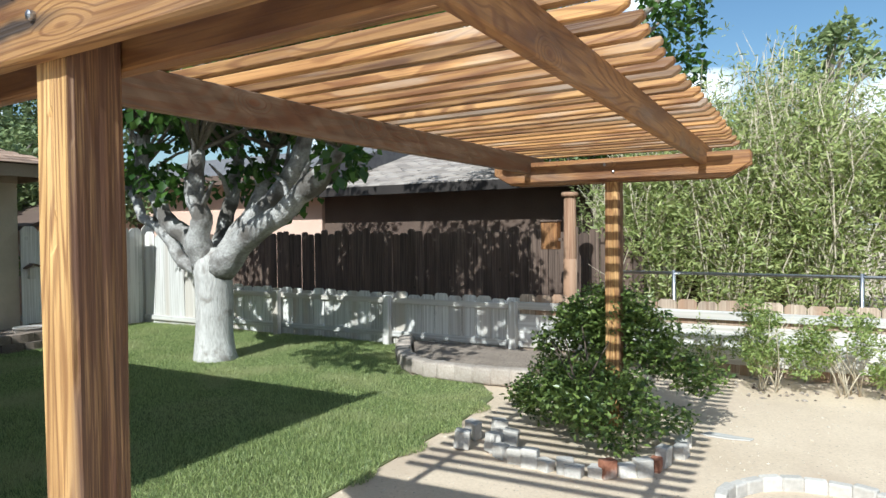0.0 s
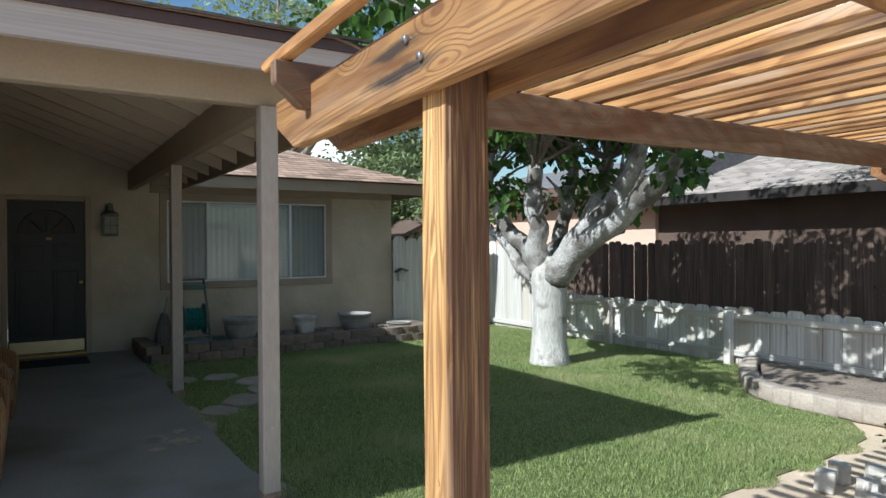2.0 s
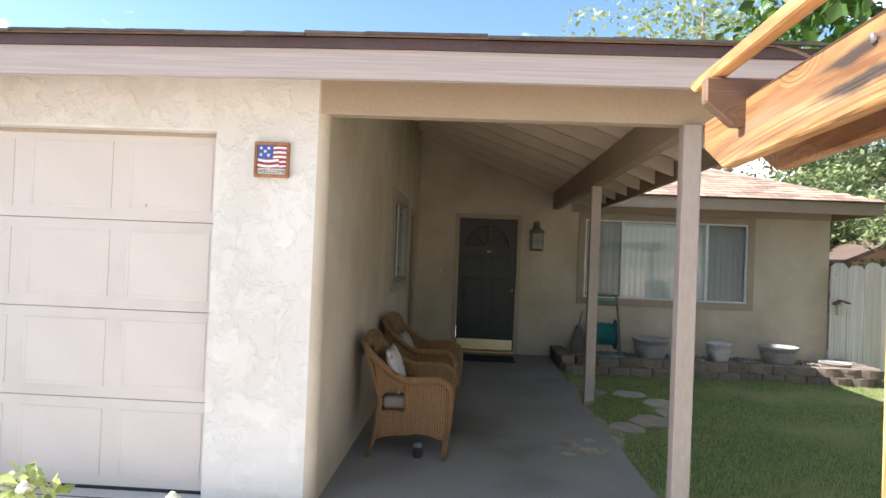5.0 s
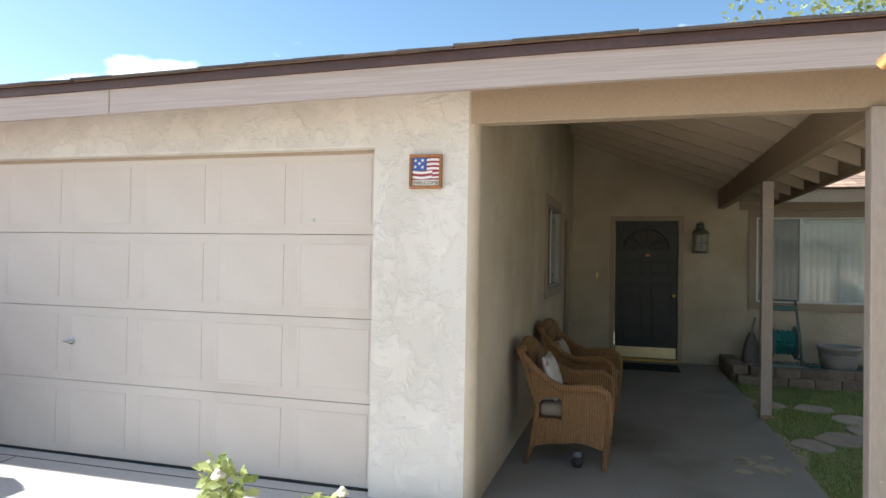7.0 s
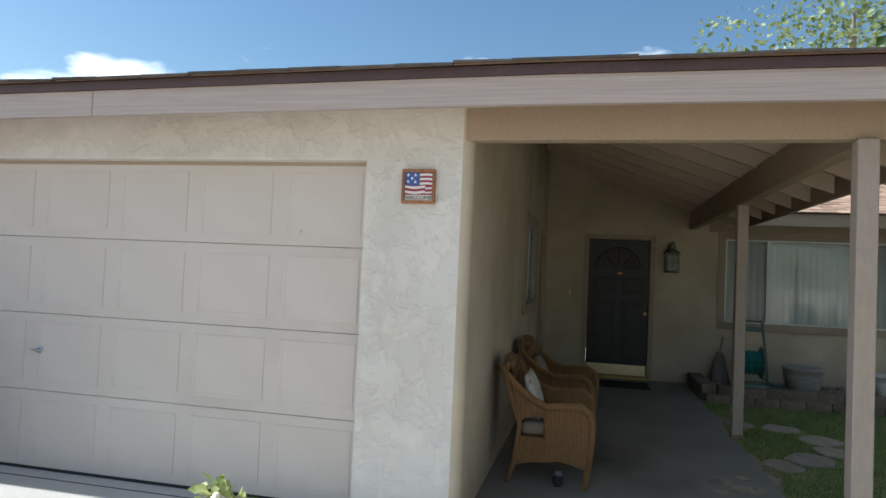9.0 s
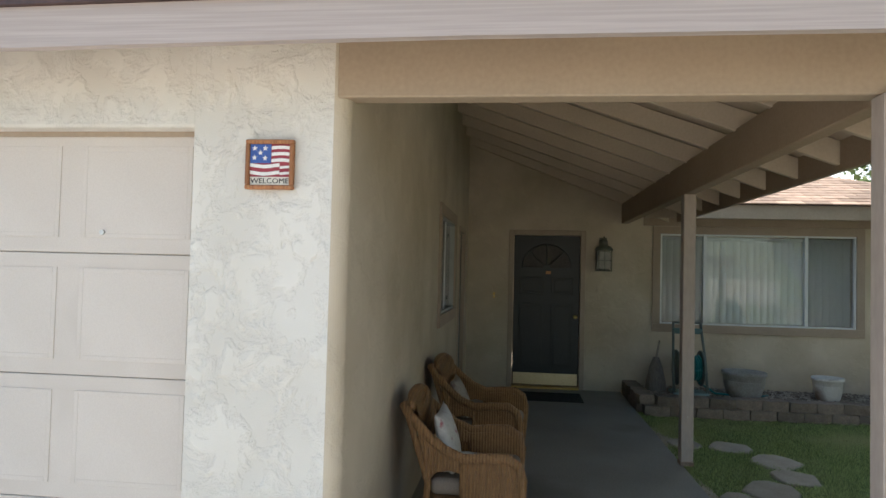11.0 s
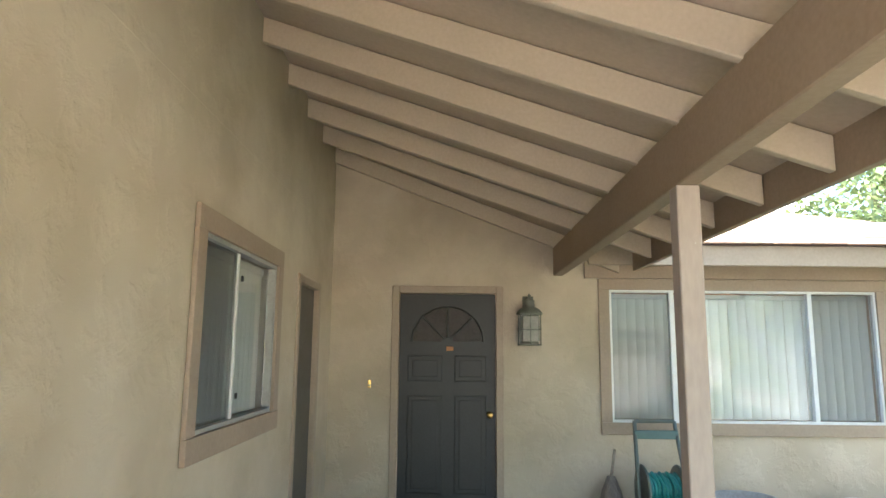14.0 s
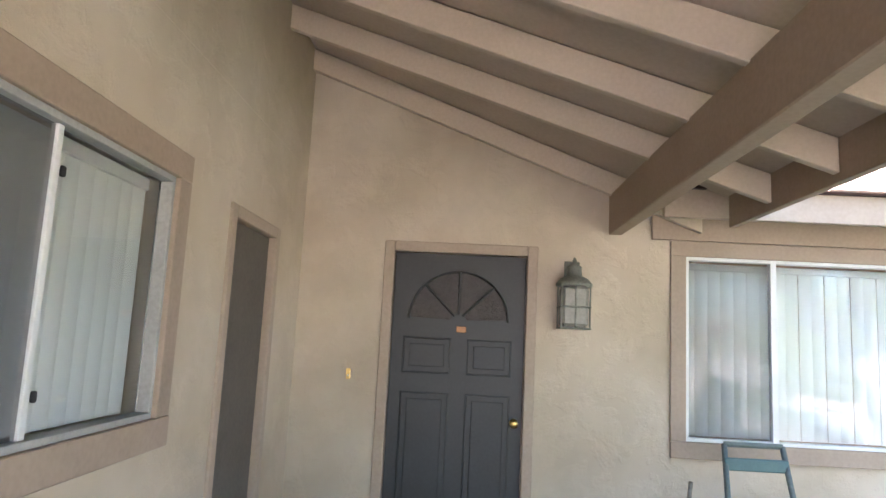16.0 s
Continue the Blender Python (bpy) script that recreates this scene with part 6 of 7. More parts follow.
# ---- the mulberry tree ----
def mulberry():
    base = Vector((-5.93, 6.14, GROUND))
    t = thing("mulberry_tree", base, "pollarded mulberry tree with whitewashed trunk and limbs", "tree")
    rng = np.random.default_rng(4)
    bm = tube([(0.02, 0, -0.08), (0.0, 0, 0.05), (0.0, 0, 0.3), (0.01, 0, 0.7), (0.0, 0, 0.98), (0.0, 0.0, 1.2), (0.02, 0.0, 1.36)], [0.29, 0.245, 0.222, 0.215, 0.228, 0.245, 0.13], 24)
    for v in bm.verts:
        k = noise.noise(v.co * 3.0) * 0.03
        v.co.x += k
        v.co.y += noise.noise(v.co * 3.0 + Vector((9, 3, 1))) * 0.03
    part("trunk", bm, BARK, t, "whitewashed trunk", True)
    limbs = [
        ([(0.10, 0, 1.12), (0.50, -0.05, 1.38), (1.18, -0.08, 1.74), (1.70, -0.1, 2.06), (2.05, -0.1, 2.42)], [0.20, 0.155, 0.115, 0.13, 0.10]),
        ([(0.06, 0.05, 1.15), (0.30, 0.1, 1.5), (0.84, 0.15, 1.94), (1.20, 0.2, 2.30), (1.38, 0.2, 2.75)], [0.15, 0.12, 0.10, 0.11, 0.08]),
        ([(-0.05, -0.05, 1.15), (-0.05, -0.15, 1.45), (0.07, -0.2, 1.72), (-0.06, -0.2, 2.0), (-0.02, -0.2, 2.5)], [0.18, 0.135, 0.115, 0.11, 0.09]),
        ([(-0.10, 0, 1.15), (-0.50, -0.03, 1.52), (-0.85, -0.05, 1.80), (-1.2, -0.1, 2.30), (-1.12, -0.1, 2.8)], [0.165, 0.12, 0.10, 0.10, 0.08]),
        ([(-0.12, 0.0, 1.02), (-0.57, 0.05, 1.18), (-1.12, 0.1, 1.60), (-1.46, 0.1, 1.74), (-1.9, 0.2, 2.2)], [0.10, 0.085, 0.075, 0.07, 0.06]),
        ([(0.0, 0.12, 1.2), (0.12, 0.4, 1.65), (0.25, 0.6, 2.1), (0.3, 0.75, 2.6)], [0.12, 0.10, 0.09, 0.08]),
        ([(-0.05, 0.1, 1.2), (-0.3, 0.45, 1.6), (-0.42, 0.7, 2.0), (-0.5, 0.9, 2.5)], [0.12, 0.10, 0.09, 0.08]),
    ]
    ends = []
    for pts, rad in limbs:
        fine, fr = [], []
        for i in range(len(pts) - 1):
            for k in range(4):
                f = k / 4
                p = Vector(pts[i]).lerp(Vector(pts[i + 1]), f)
                p += Vector((noise.noise(p * 2.5), noise.noise(p * 2.5 + Vector((5, 5, 5))), noise.noise(p * 2.5 + Vector((8, 1, 4))))) * 0.05
                fine.append(p)
                fr.append((rad[i] * (1 - f) + rad[i + 1] * f) * (1 + 0.14 * noise.noise(p * 7)))
        fine.append(Vector(pts[-1]))
        fr.append(rad[-1])
        part("limb", tube(fine, fr, 12), LIMB_BARK, t, "knobbly whitewashed limb", True)
        ends.append(Vector(pts[-1]))
        for q in (fine[len(fine) // 2 + 1], fine[-3]):
            for s in range(2):
                e = q + Vector((rng.uniform(-0.4, 0.4), rng.uniform(-0.4, 0.4), rng.uniform(0.25, 0.6)))
                part("branch", tube([q, q.lerp(e, 0.5) + Vector((0.05, 0, 0.08)), e], [0.04, 0.028, 0.012], 7), LIMB_BARK, t, "", True)
    centres, radii = [], []
    for e in ends:
        for k in range(12):
            q = e + Vector((rng.uniform(-1.5, 1.5), rng.uniform(-1.9, 1.3), rng.uniform(0.3, 2.1)))
            centres.append(q)
            radii.append(rng.uniform(0.26, 0.46))
            part("branch", tube([e, e.lerp(q, 0.5) + Vector((0, 0, 0.1)), q], [0.03, 0.02, 0.007], 6), TWIG, t, "", True)
    # the broad top of the crown, reaching out over the lawn
    for k in range(92):
        ry_ = rng.uniform(-3.3, 1.2)
        low_ = max(2.9, 3.4 - 1.0 * (ry_ + 2.2))
        q = Vector((rng.uniform(-1.7, 3.7), ry_, rng.uniform(low_ + 0.1, low_ + 1.9) if ry_ < -1.4 else rng.uniform(3.4, 6.4)))
        if q.x ** 2 / 16 + (ry_ + 0.8) ** 2 / 9 > 1:
            continue
        centres.append(q)
        radii.append(rng.uniform(0.32, 0.52))
        if k % 3 == 0:
            e = min(ends, key=lambda v: (v - q).length)
            part("branch", tube([e, e.lerp(q, 0.5) + Vector((0, 0, 0.2)), q], [0.04, 0.026, 0.008], 6), TWIG, t, "", True)
    for q in ((1.6, -3.1, 3.15), (2.1, -2.9, 3.0), (2.5, -3.3, 3.3), (1.2, -2.7, 3.1), (2.8, -2.6, 3.1), (1.9, -3.5, 3.4)):
        centres.append(Vector(q))
        radii.append(0.36)
        part("branch", tube([ends[0], ends[0].lerp(Vector(q), 0.5) + Vector((0, 0, 0.25)), Vector(q)], [0.04, 0.025, 0.008], 6), TWIG, t, "", True)
    for q in ((-0.4, -0.3, 2.15), (0.9, 0.5, 2.05), (-0.9, 0.5, 2.1), (1.6, 0.4, 2.3), (0.3, 0.9, 1.95), (-0.75, -0.4, 2.4), (0.1, 0.7, 2.2), (0.6, 0.8, 2.3), (2.15, -0.2, 2.3), (-1.5, 0.1, 2.35), (0.45, 0.3, 2.5), (-0.5, 0.8, 2.2)):
        centres.append(Vector(q))
        radii.append(0.3)
    p, d = cloud(rng, centres, radii, 20500, 0.9, 0.2)
    d = d * 0.5 + np.array([0, 0, -0.55])
    leaves("crown", p, 0.14, 0.72, LEAF_TREE, 11, 0.5, t, "broad green hanging leaves", d)


mulberry()


def shrub(name, at, lumps, n, size, aspect, material, label, category, seed, stems=9, height=1.0, spread=0.6, stem_r=0.012, twig=TWIG, parent_group=""):
    """A shrub: stems from one root into lumps of leaves."""
    s = thing(name, at, label, category, parent_group)
    rng = np.random.default_rng(seed)
    bm = bmesh.new()
    for k in range(stems):
        a = rng.uniform(0, 6.28)
        r = rng.uniform(0.3, 1.0) * spread
        e = Vector((r * math.cos(a), r * math.sin(a), height * rng.uniform(0.6, 1.0)))
        b = Vector((rng.uniform(-0.12, 0.12) * spread * 2, rng.uniform(-0.12, 0.12) * spread * 2, -0.02))
        m = b.lerp(e, 0.5) + Vector((rng.uniform(-0.08, 0.08), rng.uniform(-0.08, 0.08), 0.12 * height))
        tube([b, b.lerp(m, 0.5) + Vector((0.01, 0, 0.02)), m, e], [stem_r, stem_r * 0.85, stem_r * 0.65, stem_r * 0.3], 6, bm)
    tagged(part("stem_cluster", bm, twig, s, "bare grey stems", True), "bare grey stems", kind="stuff")
    p, d = cloud(rng, [l[:3] for l in lumps], [l[3] for l in lumps], n, 0.85, 0.35)
    p = p[p[:, 2] > 0.02]
    d = d[:len(p)]
    leaves("foliage", p, size, aspect, material, seed + 1, 0.5, s)
    return s


def lumps_in(rng, k, rx, ry, z0, z1, r0, r1):
    out = []
    for i in range(k):
        a, q = rng.uniform(0, 6.28), rng.uniform(0, 1) ** 0.5
        f = rng.uniform(0, 1)
        taper = 1 - 0.55 * f * f
        out.append((rx * q * taper * math.cos(a), ry * q * taper * math.sin(a), z0 + (z1 - z0) * f, rng.uniform(r0, r1)))
    return out


rb = np.random.default_rng(21)
DARK_STEM = surface("dark_stem", (0.06, 0.045, 0.03), (0.12, 0.09, 0.065), 0.9, 8, 50, 0.4, 0.005)
upper = [(x, abs(y) * 0.7 + 0.30, z, r) for x, y, z, r in lumps_in(rb, 44, 0.80, 0.45, 0.28, 0.98, 0.12, 0.22)]
lower = [(x, y - 0.12, z, r) for x, y, z, r in lumps_in(rb, 30, 0.68, 0.50, 0.10, 0.42, 0.12, 0.2)]
shrub("glossy_bush", (-1.0, 5.42, GROUND), upper + lower, 19000, 0.052, 0.48, LEAF_BUSH, "dense dark green glossy bush round the pergola post", "bush", 31, 8, 0.8, 0.45, 0.012, DARK_STEM)

CANE = surface("pale_cane", (0.44, 0.375, 0.27), (0.62, 0.54, 0.41), 0.85, 6, 40, 0.3, 0.004)
# shrubs along the right-hand fence
for i, (x, y, h, w, k) in enumerate(((0.05, 7.45, 0.78, 0.42, 2600), (0.72, 7.5, 0.70, 0.46, 2900), (1.5, 7.5, 0.72, 0.5, 2800), (-0.55, 7.75, 0.5, 0.26, 500), (2.4, 7.5, 0.8, 0.5, 1400))):
    shrub("fence_shrub", (x, y, GROUND), lumps_in(rb, 16, w, w * 0.7, 0.22, h, 0.09, 0.17), k, 0.055, 0.34, LEAF_HEDGE, "loose pale green shrub with bare stems before the fence", "shrub", 50 + i, 13, h, w * 0.9, 0.006, CANE, "shrubs before the fence")


def oleander(at, h, w, seed, n):
    """A tall oleander: many pale arching canes and narrow leaves towards their tips."""
    s = thing("oleander", at, "tall grey-green oleander hedge shrub with pale canes", "shrub", "oleander hedge")
    rng = np.random.default_rng(seed)
    bm = bmesh.new()
    pts, outs = [], []
    for k in range(60):
        a, r = rng.uniform(0, 6.28), rng.uniform(0.1, 1.0) * w
        e = Vector((r * math.cos(a), r * 0.7 * math.sin(a), h * rng.uniform(0.55, 1.04)))
        b = Vector((0.35 * e.x + rng.uniform(-0.2, 0.2), 0.35 * e.y, 0))
        m1, m2 = b.lerp(e, 0.3) + Vector((rng.uniform(-0.25, 0.25), 0, 0.12 * h)), b.lerp(e, 0.65) + Vector((rng.uniform(-0.3, 0.3), 0, 0.12 * h))
        tube([b, m1, m2, e], [0.011, 0.009, 0.007, 0.004], 5, bm)
        chain = [b, m1, m2, e]
        for q in range(int(n / 60)):
            f = rng.uniform(0.12, 1) ** 0.9 * 2.999
            i = int(f)
            p = chain[i].lerp(chain[i + 1], f - i)
            if q % 9 == 0:
                # a leafy side shoot; its leaves sit in a tuft round it
                tuft = p + Vector(rng.normal(size=3)) * (0.05 + 0.2 * rng.uniform())
            j = 0.035 + 0.045 * rng.uniform()
            dd = rng.normal(size=3)
            p = tuft
            pts.append((p.x + dd[0] * j, p.y + dd[1] * j, p.z + dd[2] * j))
            outs.append((e.x * 0.3 + dd[0] * 0.3, e.y * 0.3 + dd[1] * 0.3, 0.35))
        for q in range(6):
            f = rng.uniform(0.8, 2.95)
            i = int(f)
            p = chain[i].lerp(chain[i + 1], f - i)
            tube([p, p + Vector((rng.uniform(-0.35, 0.35), rng.uniform(-0.3, 0.3), rng.uniform(0.2, 0.55)))], [0.005, 0.002], 4, bm)
    tagged(part("cane_cluster", bm, CANE, s, "pale bare canes", True), "pale bare canes", kind="stuff")
    leaves("foliage", pts, 0.098, 0.25, LEAF_OLEANDER, seed + 3, 0.2, s, "", outs)


for i, (x, y, h, w) in enumerate(((-1.5, 9.6, 2.7, 0.75), (-0.5, 9.5, 3.25, 0.85), (0.6, 9.45, 3.3, 0.9), (1.7, 9.4, 3.0, 0.9), (2.9, 9.5, 3.0, 0.95), (4.2, 9.5, 3.0, 0.95), (-0.2, 10.7, 3.9, 1.0), (1.7, 10.7, 3.5, 1.1), (-2.1, 10.6, 2.4, 0.7))):
    oleander((x, y, GROUND), h, w, 100 + i * 7, 13500 if y < 10 else 9000)


def far_tree(at, h, r, seed, n, material=LEAF_FAR, size=0.16, label="tall leafy tree behind the houses", trunk_h=None):
    """A tree seen from afar: trunk, limbs and a broken crown."""
    t = thing("shade_tree", at, label, "tree", "trees behind the houses")
    rng = np.random.default_rng(seed)
    th = trunk_h or h * 0.45
    part("trunk", tube([(0, 0, -0.1), (0.05, 0, th * 0.5), (0, 0.05, th), (0.1, 0, h * 0.8)], [r * 0.10, r * 0.075, r * 0.06, r * 0.02], 10), TWIG, t, "", True)
    centres, radii = [], []
    for k in range(34):
        a, q, f = rng.uniform(0, 6.28), rng.uniform(0.2, 1) ** 0.6, rng.uniform(0, 1)
        taper = math.sin(math.pi * (0.18 + 0.75 * f))
        e = Vector((r * q * taper * math.cos(a), r * q * taper * math.sin(a), th * 0.85 + (h - th * 0.85) * f))
        centres.append(e)
        radii.append(r * rng.uniform(0.16, 0.3))
        if k % 2 == 0:
            part("limb", tube([(0, 0, th * rng.uniform(0.7, 1.2)), (e.x * 0.5, e.y * 0.5, e.z - 0.1 * h), e], [r * 0.035, r * 0.022, r * 0.006], 6), TWIG, t, "", True)
    p, d = cloud(rng, centres, radii, n, 0.8, 0.3)
    leaves("crown", p, size, 0.6, material, seed + 9, 0.4, t)


far_tree((-19.2, 7.0, GROUND), 9.4, 5.0, 201, 6000, size=0.2)
far_tree((-20.5, 12.5, GROUND), 7.0, 3.2, 202, 9000, size=0.2)
far_tree((-14.6, 8.2, GROUND), 4.0, 1.9, 203, 7000, size=0.14, trunk_h=1.0)
far_tree((-16.5, 9.6, GROUND), 4.1, 2.0, 204, 8000, LEAF_FAR, 0.14)
far_tree((-3.4, 11.9, GROUND), 7.4, 2.7, 205, 9000, LEAF_TREE, 0.15)
far_tree((0.6, 12.6, GROUND), 4.55, 1.4, 206, 3600, LEAF_FAR, 0.13, "sparse leafy tree rising over the hedge", 1.8)
far_tree((2.6, 12.4, GROUND), 4.3, 1.4, 207, 3600, LEAF_FAR, 0.13, "sparse leafy tree rising over the hedge", 1.8)
far_tree((-11.4, 8.0, GROUND), 2.9, 1.2, 208, 5200, LEAF_FAR, 0.12, "bright green small tree behind the gate", 0.5)

# ---- salmon house beyond the back fence ----
sh = thing("salmon_house", (-12.2, 13.6, GROUND), "sunlit salmon stucco house with low dark roof", "house")
part("wall", box((-3.2, -2.0, 0), (3.4, 3.0, 2.75)), PINK, sh)
part("roof", prism([(-2.6, 2.7), (-2.6, 2.82), (0.5, 3.7), (3.6, 2.82), (3.6, 2.7)], -3.7, 3.9, "x"), GREY_SHINGLE, sh, "dark shingle roof")
part("fascia", box((-3.7, -2.64, 2.62), (3.9, -2.605, 2.83)), BROWN_WALL, sh, "brown fascia board")
shed = thing("neighbour_shed", (-13.4, 8.6, GROUND), "small gabled outbuilding with dark rake boards", "shed")
part("wall", prism([(-1.0, 0), (1.0, 0), (1.0, 1.75), (0, 2.2), (-1.0, 1.75)], -1.2, 1.2, "x"), PINK, shed)
for s in (-1, 1):
    part("roof", prism([(0, 2.22), (s * 1.35, 1.62), (s * 1.35, 1.70), (0, 2.32)], -1.4, 1.4, "x"), BROWN_WALL, shed, "dark roof slope")

# ---- along the back fence ----
bp = thing("birdhouse_post", (-2.2, 8.42, GROUND), "thick round wooden post with a cap, paint worn", "post")
part("shaft", lathe([(0.085, -0.1), (0.08, 1.0), (0.075, 1.9), (0.06, 1.93)], 14), BROWN_BOARD, bp, "", True)
part("painted_foot", lathe([(0.092, 0), (0.088, 0.6), (0.083, 1.16)], 14), PALE_BOARD, bp, "worn white paint sleeve", True)
part("cap", lathe([(0.098, 1.93), (0.105, 1.95), (0.105, 1.97), (0.09, 1.985)], 14), BROWN_BOARD, bp, "", True)
crate = thing("wooden_box", (-2.42, 8.35, 1.22), "pale weathered wooden box hung beside the post", "box")
part("body", box((-0.11, -0.07, 0.0), (0.10, 0.07, 0.34), 0.006), CEDAR["z"], crate)
part("lid", box((-0.13, -0.09, 0.341), (0.115, 0.08, 0.362), 0.004), DARK_BOARD, crate)
part("bracket", box((0.10, -0.02, 0.1), (0.15, 0.02, 0.14), 0.003), DARK_BOARD, crate)
pipe = thing("wire_fence", (2.0, 8.32, GROUND), "galvanised pipe rail and posts of a wire fence", "fence")
part("rail", tube([(-3.6, 0, 1.02), (4.5, 0, 1.0)], 0.018, 8), STEEL, pipe, "", True)
for k in range(5):
    part("post", tube([(-2.95 + k * 1.8, 0, 0), (-2.95 + k * 1.8, 0, 1.05)], 0.024, 8), STEEL, pipe, "", True)

# raised bed with rounded edging stones
BED_SOIL = surface("bed_soil", (0.20, 0.155, 0.12), (0.32, 0.26, 0.205), 1.0, 3, 60, 0.6, 0.012, fleck=(0.10, 0.075, 0.055), fleck_at=0.6)
outline_sheet("raised_bed", [(-4.2, 7.93), (-3.62, 7.05), (-3.15, 6.58), (-2.25, 6.62), (-1.9, 7.93)], -0.1, 0.02, BED_SOIL, "dark dusty soil of a small raised bed", "planting bed")
edge = thing("stone_edging", (-3.2, 6.9, GROUND), "tan rounded edging stones round the raised bed", "edging")
STONE = surface("edging_stone", (0.30, 0.245, 0.20), (0.43, 0.37, 0.31), 0.9, 7, 50, 0.5, 0.008, vary=0.15)


def stone_mesh(seed, s=(0.235, 0.18, 0.17)):
    rng = random.Random(seed)
    bm = bmesh.new()
    bmesh.ops.create_cube(bm, size=1.0)
    bmesh.ops.bevel(bm, geom=bm.edges[:], offset=0.16, segments=2, affect="EDGES", profile=0.6)
    for v in bm.verts:
        v.co = [v.co[k] * s[k] * rng.uniform(0.94, 1.05) for k in range(3)]
    return mesh_of("stone", bm, STONE, True)


stones = [stone_mesh(s) for s in range(4)]
line = [Vector(p) for p in ((-4.28, 7.9), (-4.05, 7.45), (-3.75, 7.0), (-3.45, 6.66), (-3.12, 6.5), (-2.75, 6.47), (-2.35, 6.5), (-2.0, 6.55))]
for a, b in zip(line, line[1:]):
    for k in range(2):
        q, d = a.lerp(b, k / 2 + 0.25), b - a
        for c in range(1):
            part("stone", stones[random.randrange(4)], STONE, edge, "", at=Matrix.Translation((q.x + 3.2, q.y - 6.9, 0.07 + 0.13 * c)) @ pose(0, 0, 0, random.uniform(-4, 4), random.uniform(-4, 4), math.degrees(math.atan2(d.y, d.x)) + random.uniform(-8, 8)))

# loose bricks round the bush
OLD_BRICK = surface("whitewashed_block", (0.47, 0.43, 0.38), (0.63, 0.585, 0.525), 0.9, 9, 50, 0.6, 0.008, vary=0.2, stain=(0.30, 0.12, 0.06), stain_at=0.66)
RED_BRICK = surface("old_red_brick", (0.24, 0.09, 0.05), (0.38, 0.17, 0.10), 0.9, 9, 50, 0.4, 0.006, stain=(0.5, 0.44, 0.38), stain_at=0.58)
ring = thing("brick_edging", (-1.0, 5.2, GROUND), "loose edging of whitewashed blocks and red bricks", "edging")
bk = mesh_of("brick", box((-0.054, -0.04, -0.03), (0.054, 0.04, 0.10), 0.006), OLD_BRICK)
rk = mesh_of("brick", box((-0.05, -0.035, -0.03), (0.05, 0.035, 0.085), 0.005), RED_BRICK)
ringline = [Vector(p) for p in ((-1.55, 5.15), (-1.62, 4.75), (-1.35, 4.56), (-1.0, 4.50), (-0.7, 4.55), (-0.45, 4.75), (-0.36, 5.1), (-0.35, 5.5))]
count = 0
for a, b in zip(ringline, ringline[1:]):
    m = max(3, int((b - a).length / 0.122))
    for k in range(m):
        q, d = a.lerp(b, (k + 0.5) / m), b - a
        if random.random() < 0.15:
            continue
        me, mt = (rk, RED_BRICK) if (count > 17 and count % 2) or count in (9, 12) else (bk, OLD_BRICK)
        part("brick", me, mt, ring, "", at=Matrix.Translation((q.x + 1.0 + random.uniform(-0.025, 0.025), q.y - 5.2 + random.uniform(-0.03, 0.03), random.uniform(-0.055, 0.015))) @ pose(0, 0, 0, random.uniform(-4, 4), random.uniform(-4, 4), math.degrees(math.atan2(d.y, d.x)) + random.uniform(-16, 16)))
        count += 1
for x, y, r in ((-1.72, 4.62, 20), (-1.5, 4.66, 75), (-1.75, 4.85, -15), (-1.42, 4.78, 10), (-1.6, 4.98, 40)):
    part("brick", bk, OLD_BRICK, ring, "", at=Matrix.Translation((x + 1.0, y - 5.2, 0.02)) @ pose(0, 0, 0, 4, 6, r))

rock = part("flat_rock", prism([(-0.17, -0.02), (-0.12, 0.06), (0.0, 0.05), (0.08, 0.035), (0.19, 0.03), (0.17, -0.03), (0.02, -0.06), (-0.13, -0.05)], 0, 0.012, "z", 0.004), WHITE_RAIL, None, "", at=(-0.13, 5.75, GROUND - 0.02))
tagged(rock, "flat pale piece of debris on the sand", "debris")
tub = thing("round_planter", (0.50, 4.12, GROUND - 0.02), "round whitewashed planter ring of upright blocks", "planter")
tb = mesh_of("block", box((-0.055, -0.03, 0), (0.055, 0.03, 0.2), 0.01, None, 2), OLD_BRICK)
for k in range(26):
    a = 2 * math.pi * k / 26
    part("block", tb, OLD_BRICK, tub, "", at=Matrix.Translation((0.47 * math.cos(a), 0.42 * math.sin(a), random.uniform(-0.01, 0.01))) @ pose(0, 0, 0, 0, 0, math.degrees(a) + 90))
part("fill", lathe([(0.42, 0.0), (0.42, 0.13), (0.2, 0.15)], 24), SAND, tub, "sandy fill")

# gate details
shelf = thing("gate_birdhouse", (-9.709, 6.02, 0.88), "small weathered bracket shelf on the gate", "shelf")
part("body", box((0.0, -0.04, -0.06), (0.07, 0.05, 0.1), 0.004), WHITE_BOARD, shelf)
part("roof", prism([(-0.1, 0.09), (0.0, 0.15), (0.12, 0.11), (0.12, 0.13), (0.0, 0.17), (-0.1, 0.11)], -0.005, 0.12, "x"), DARK_BOARD, shelf)

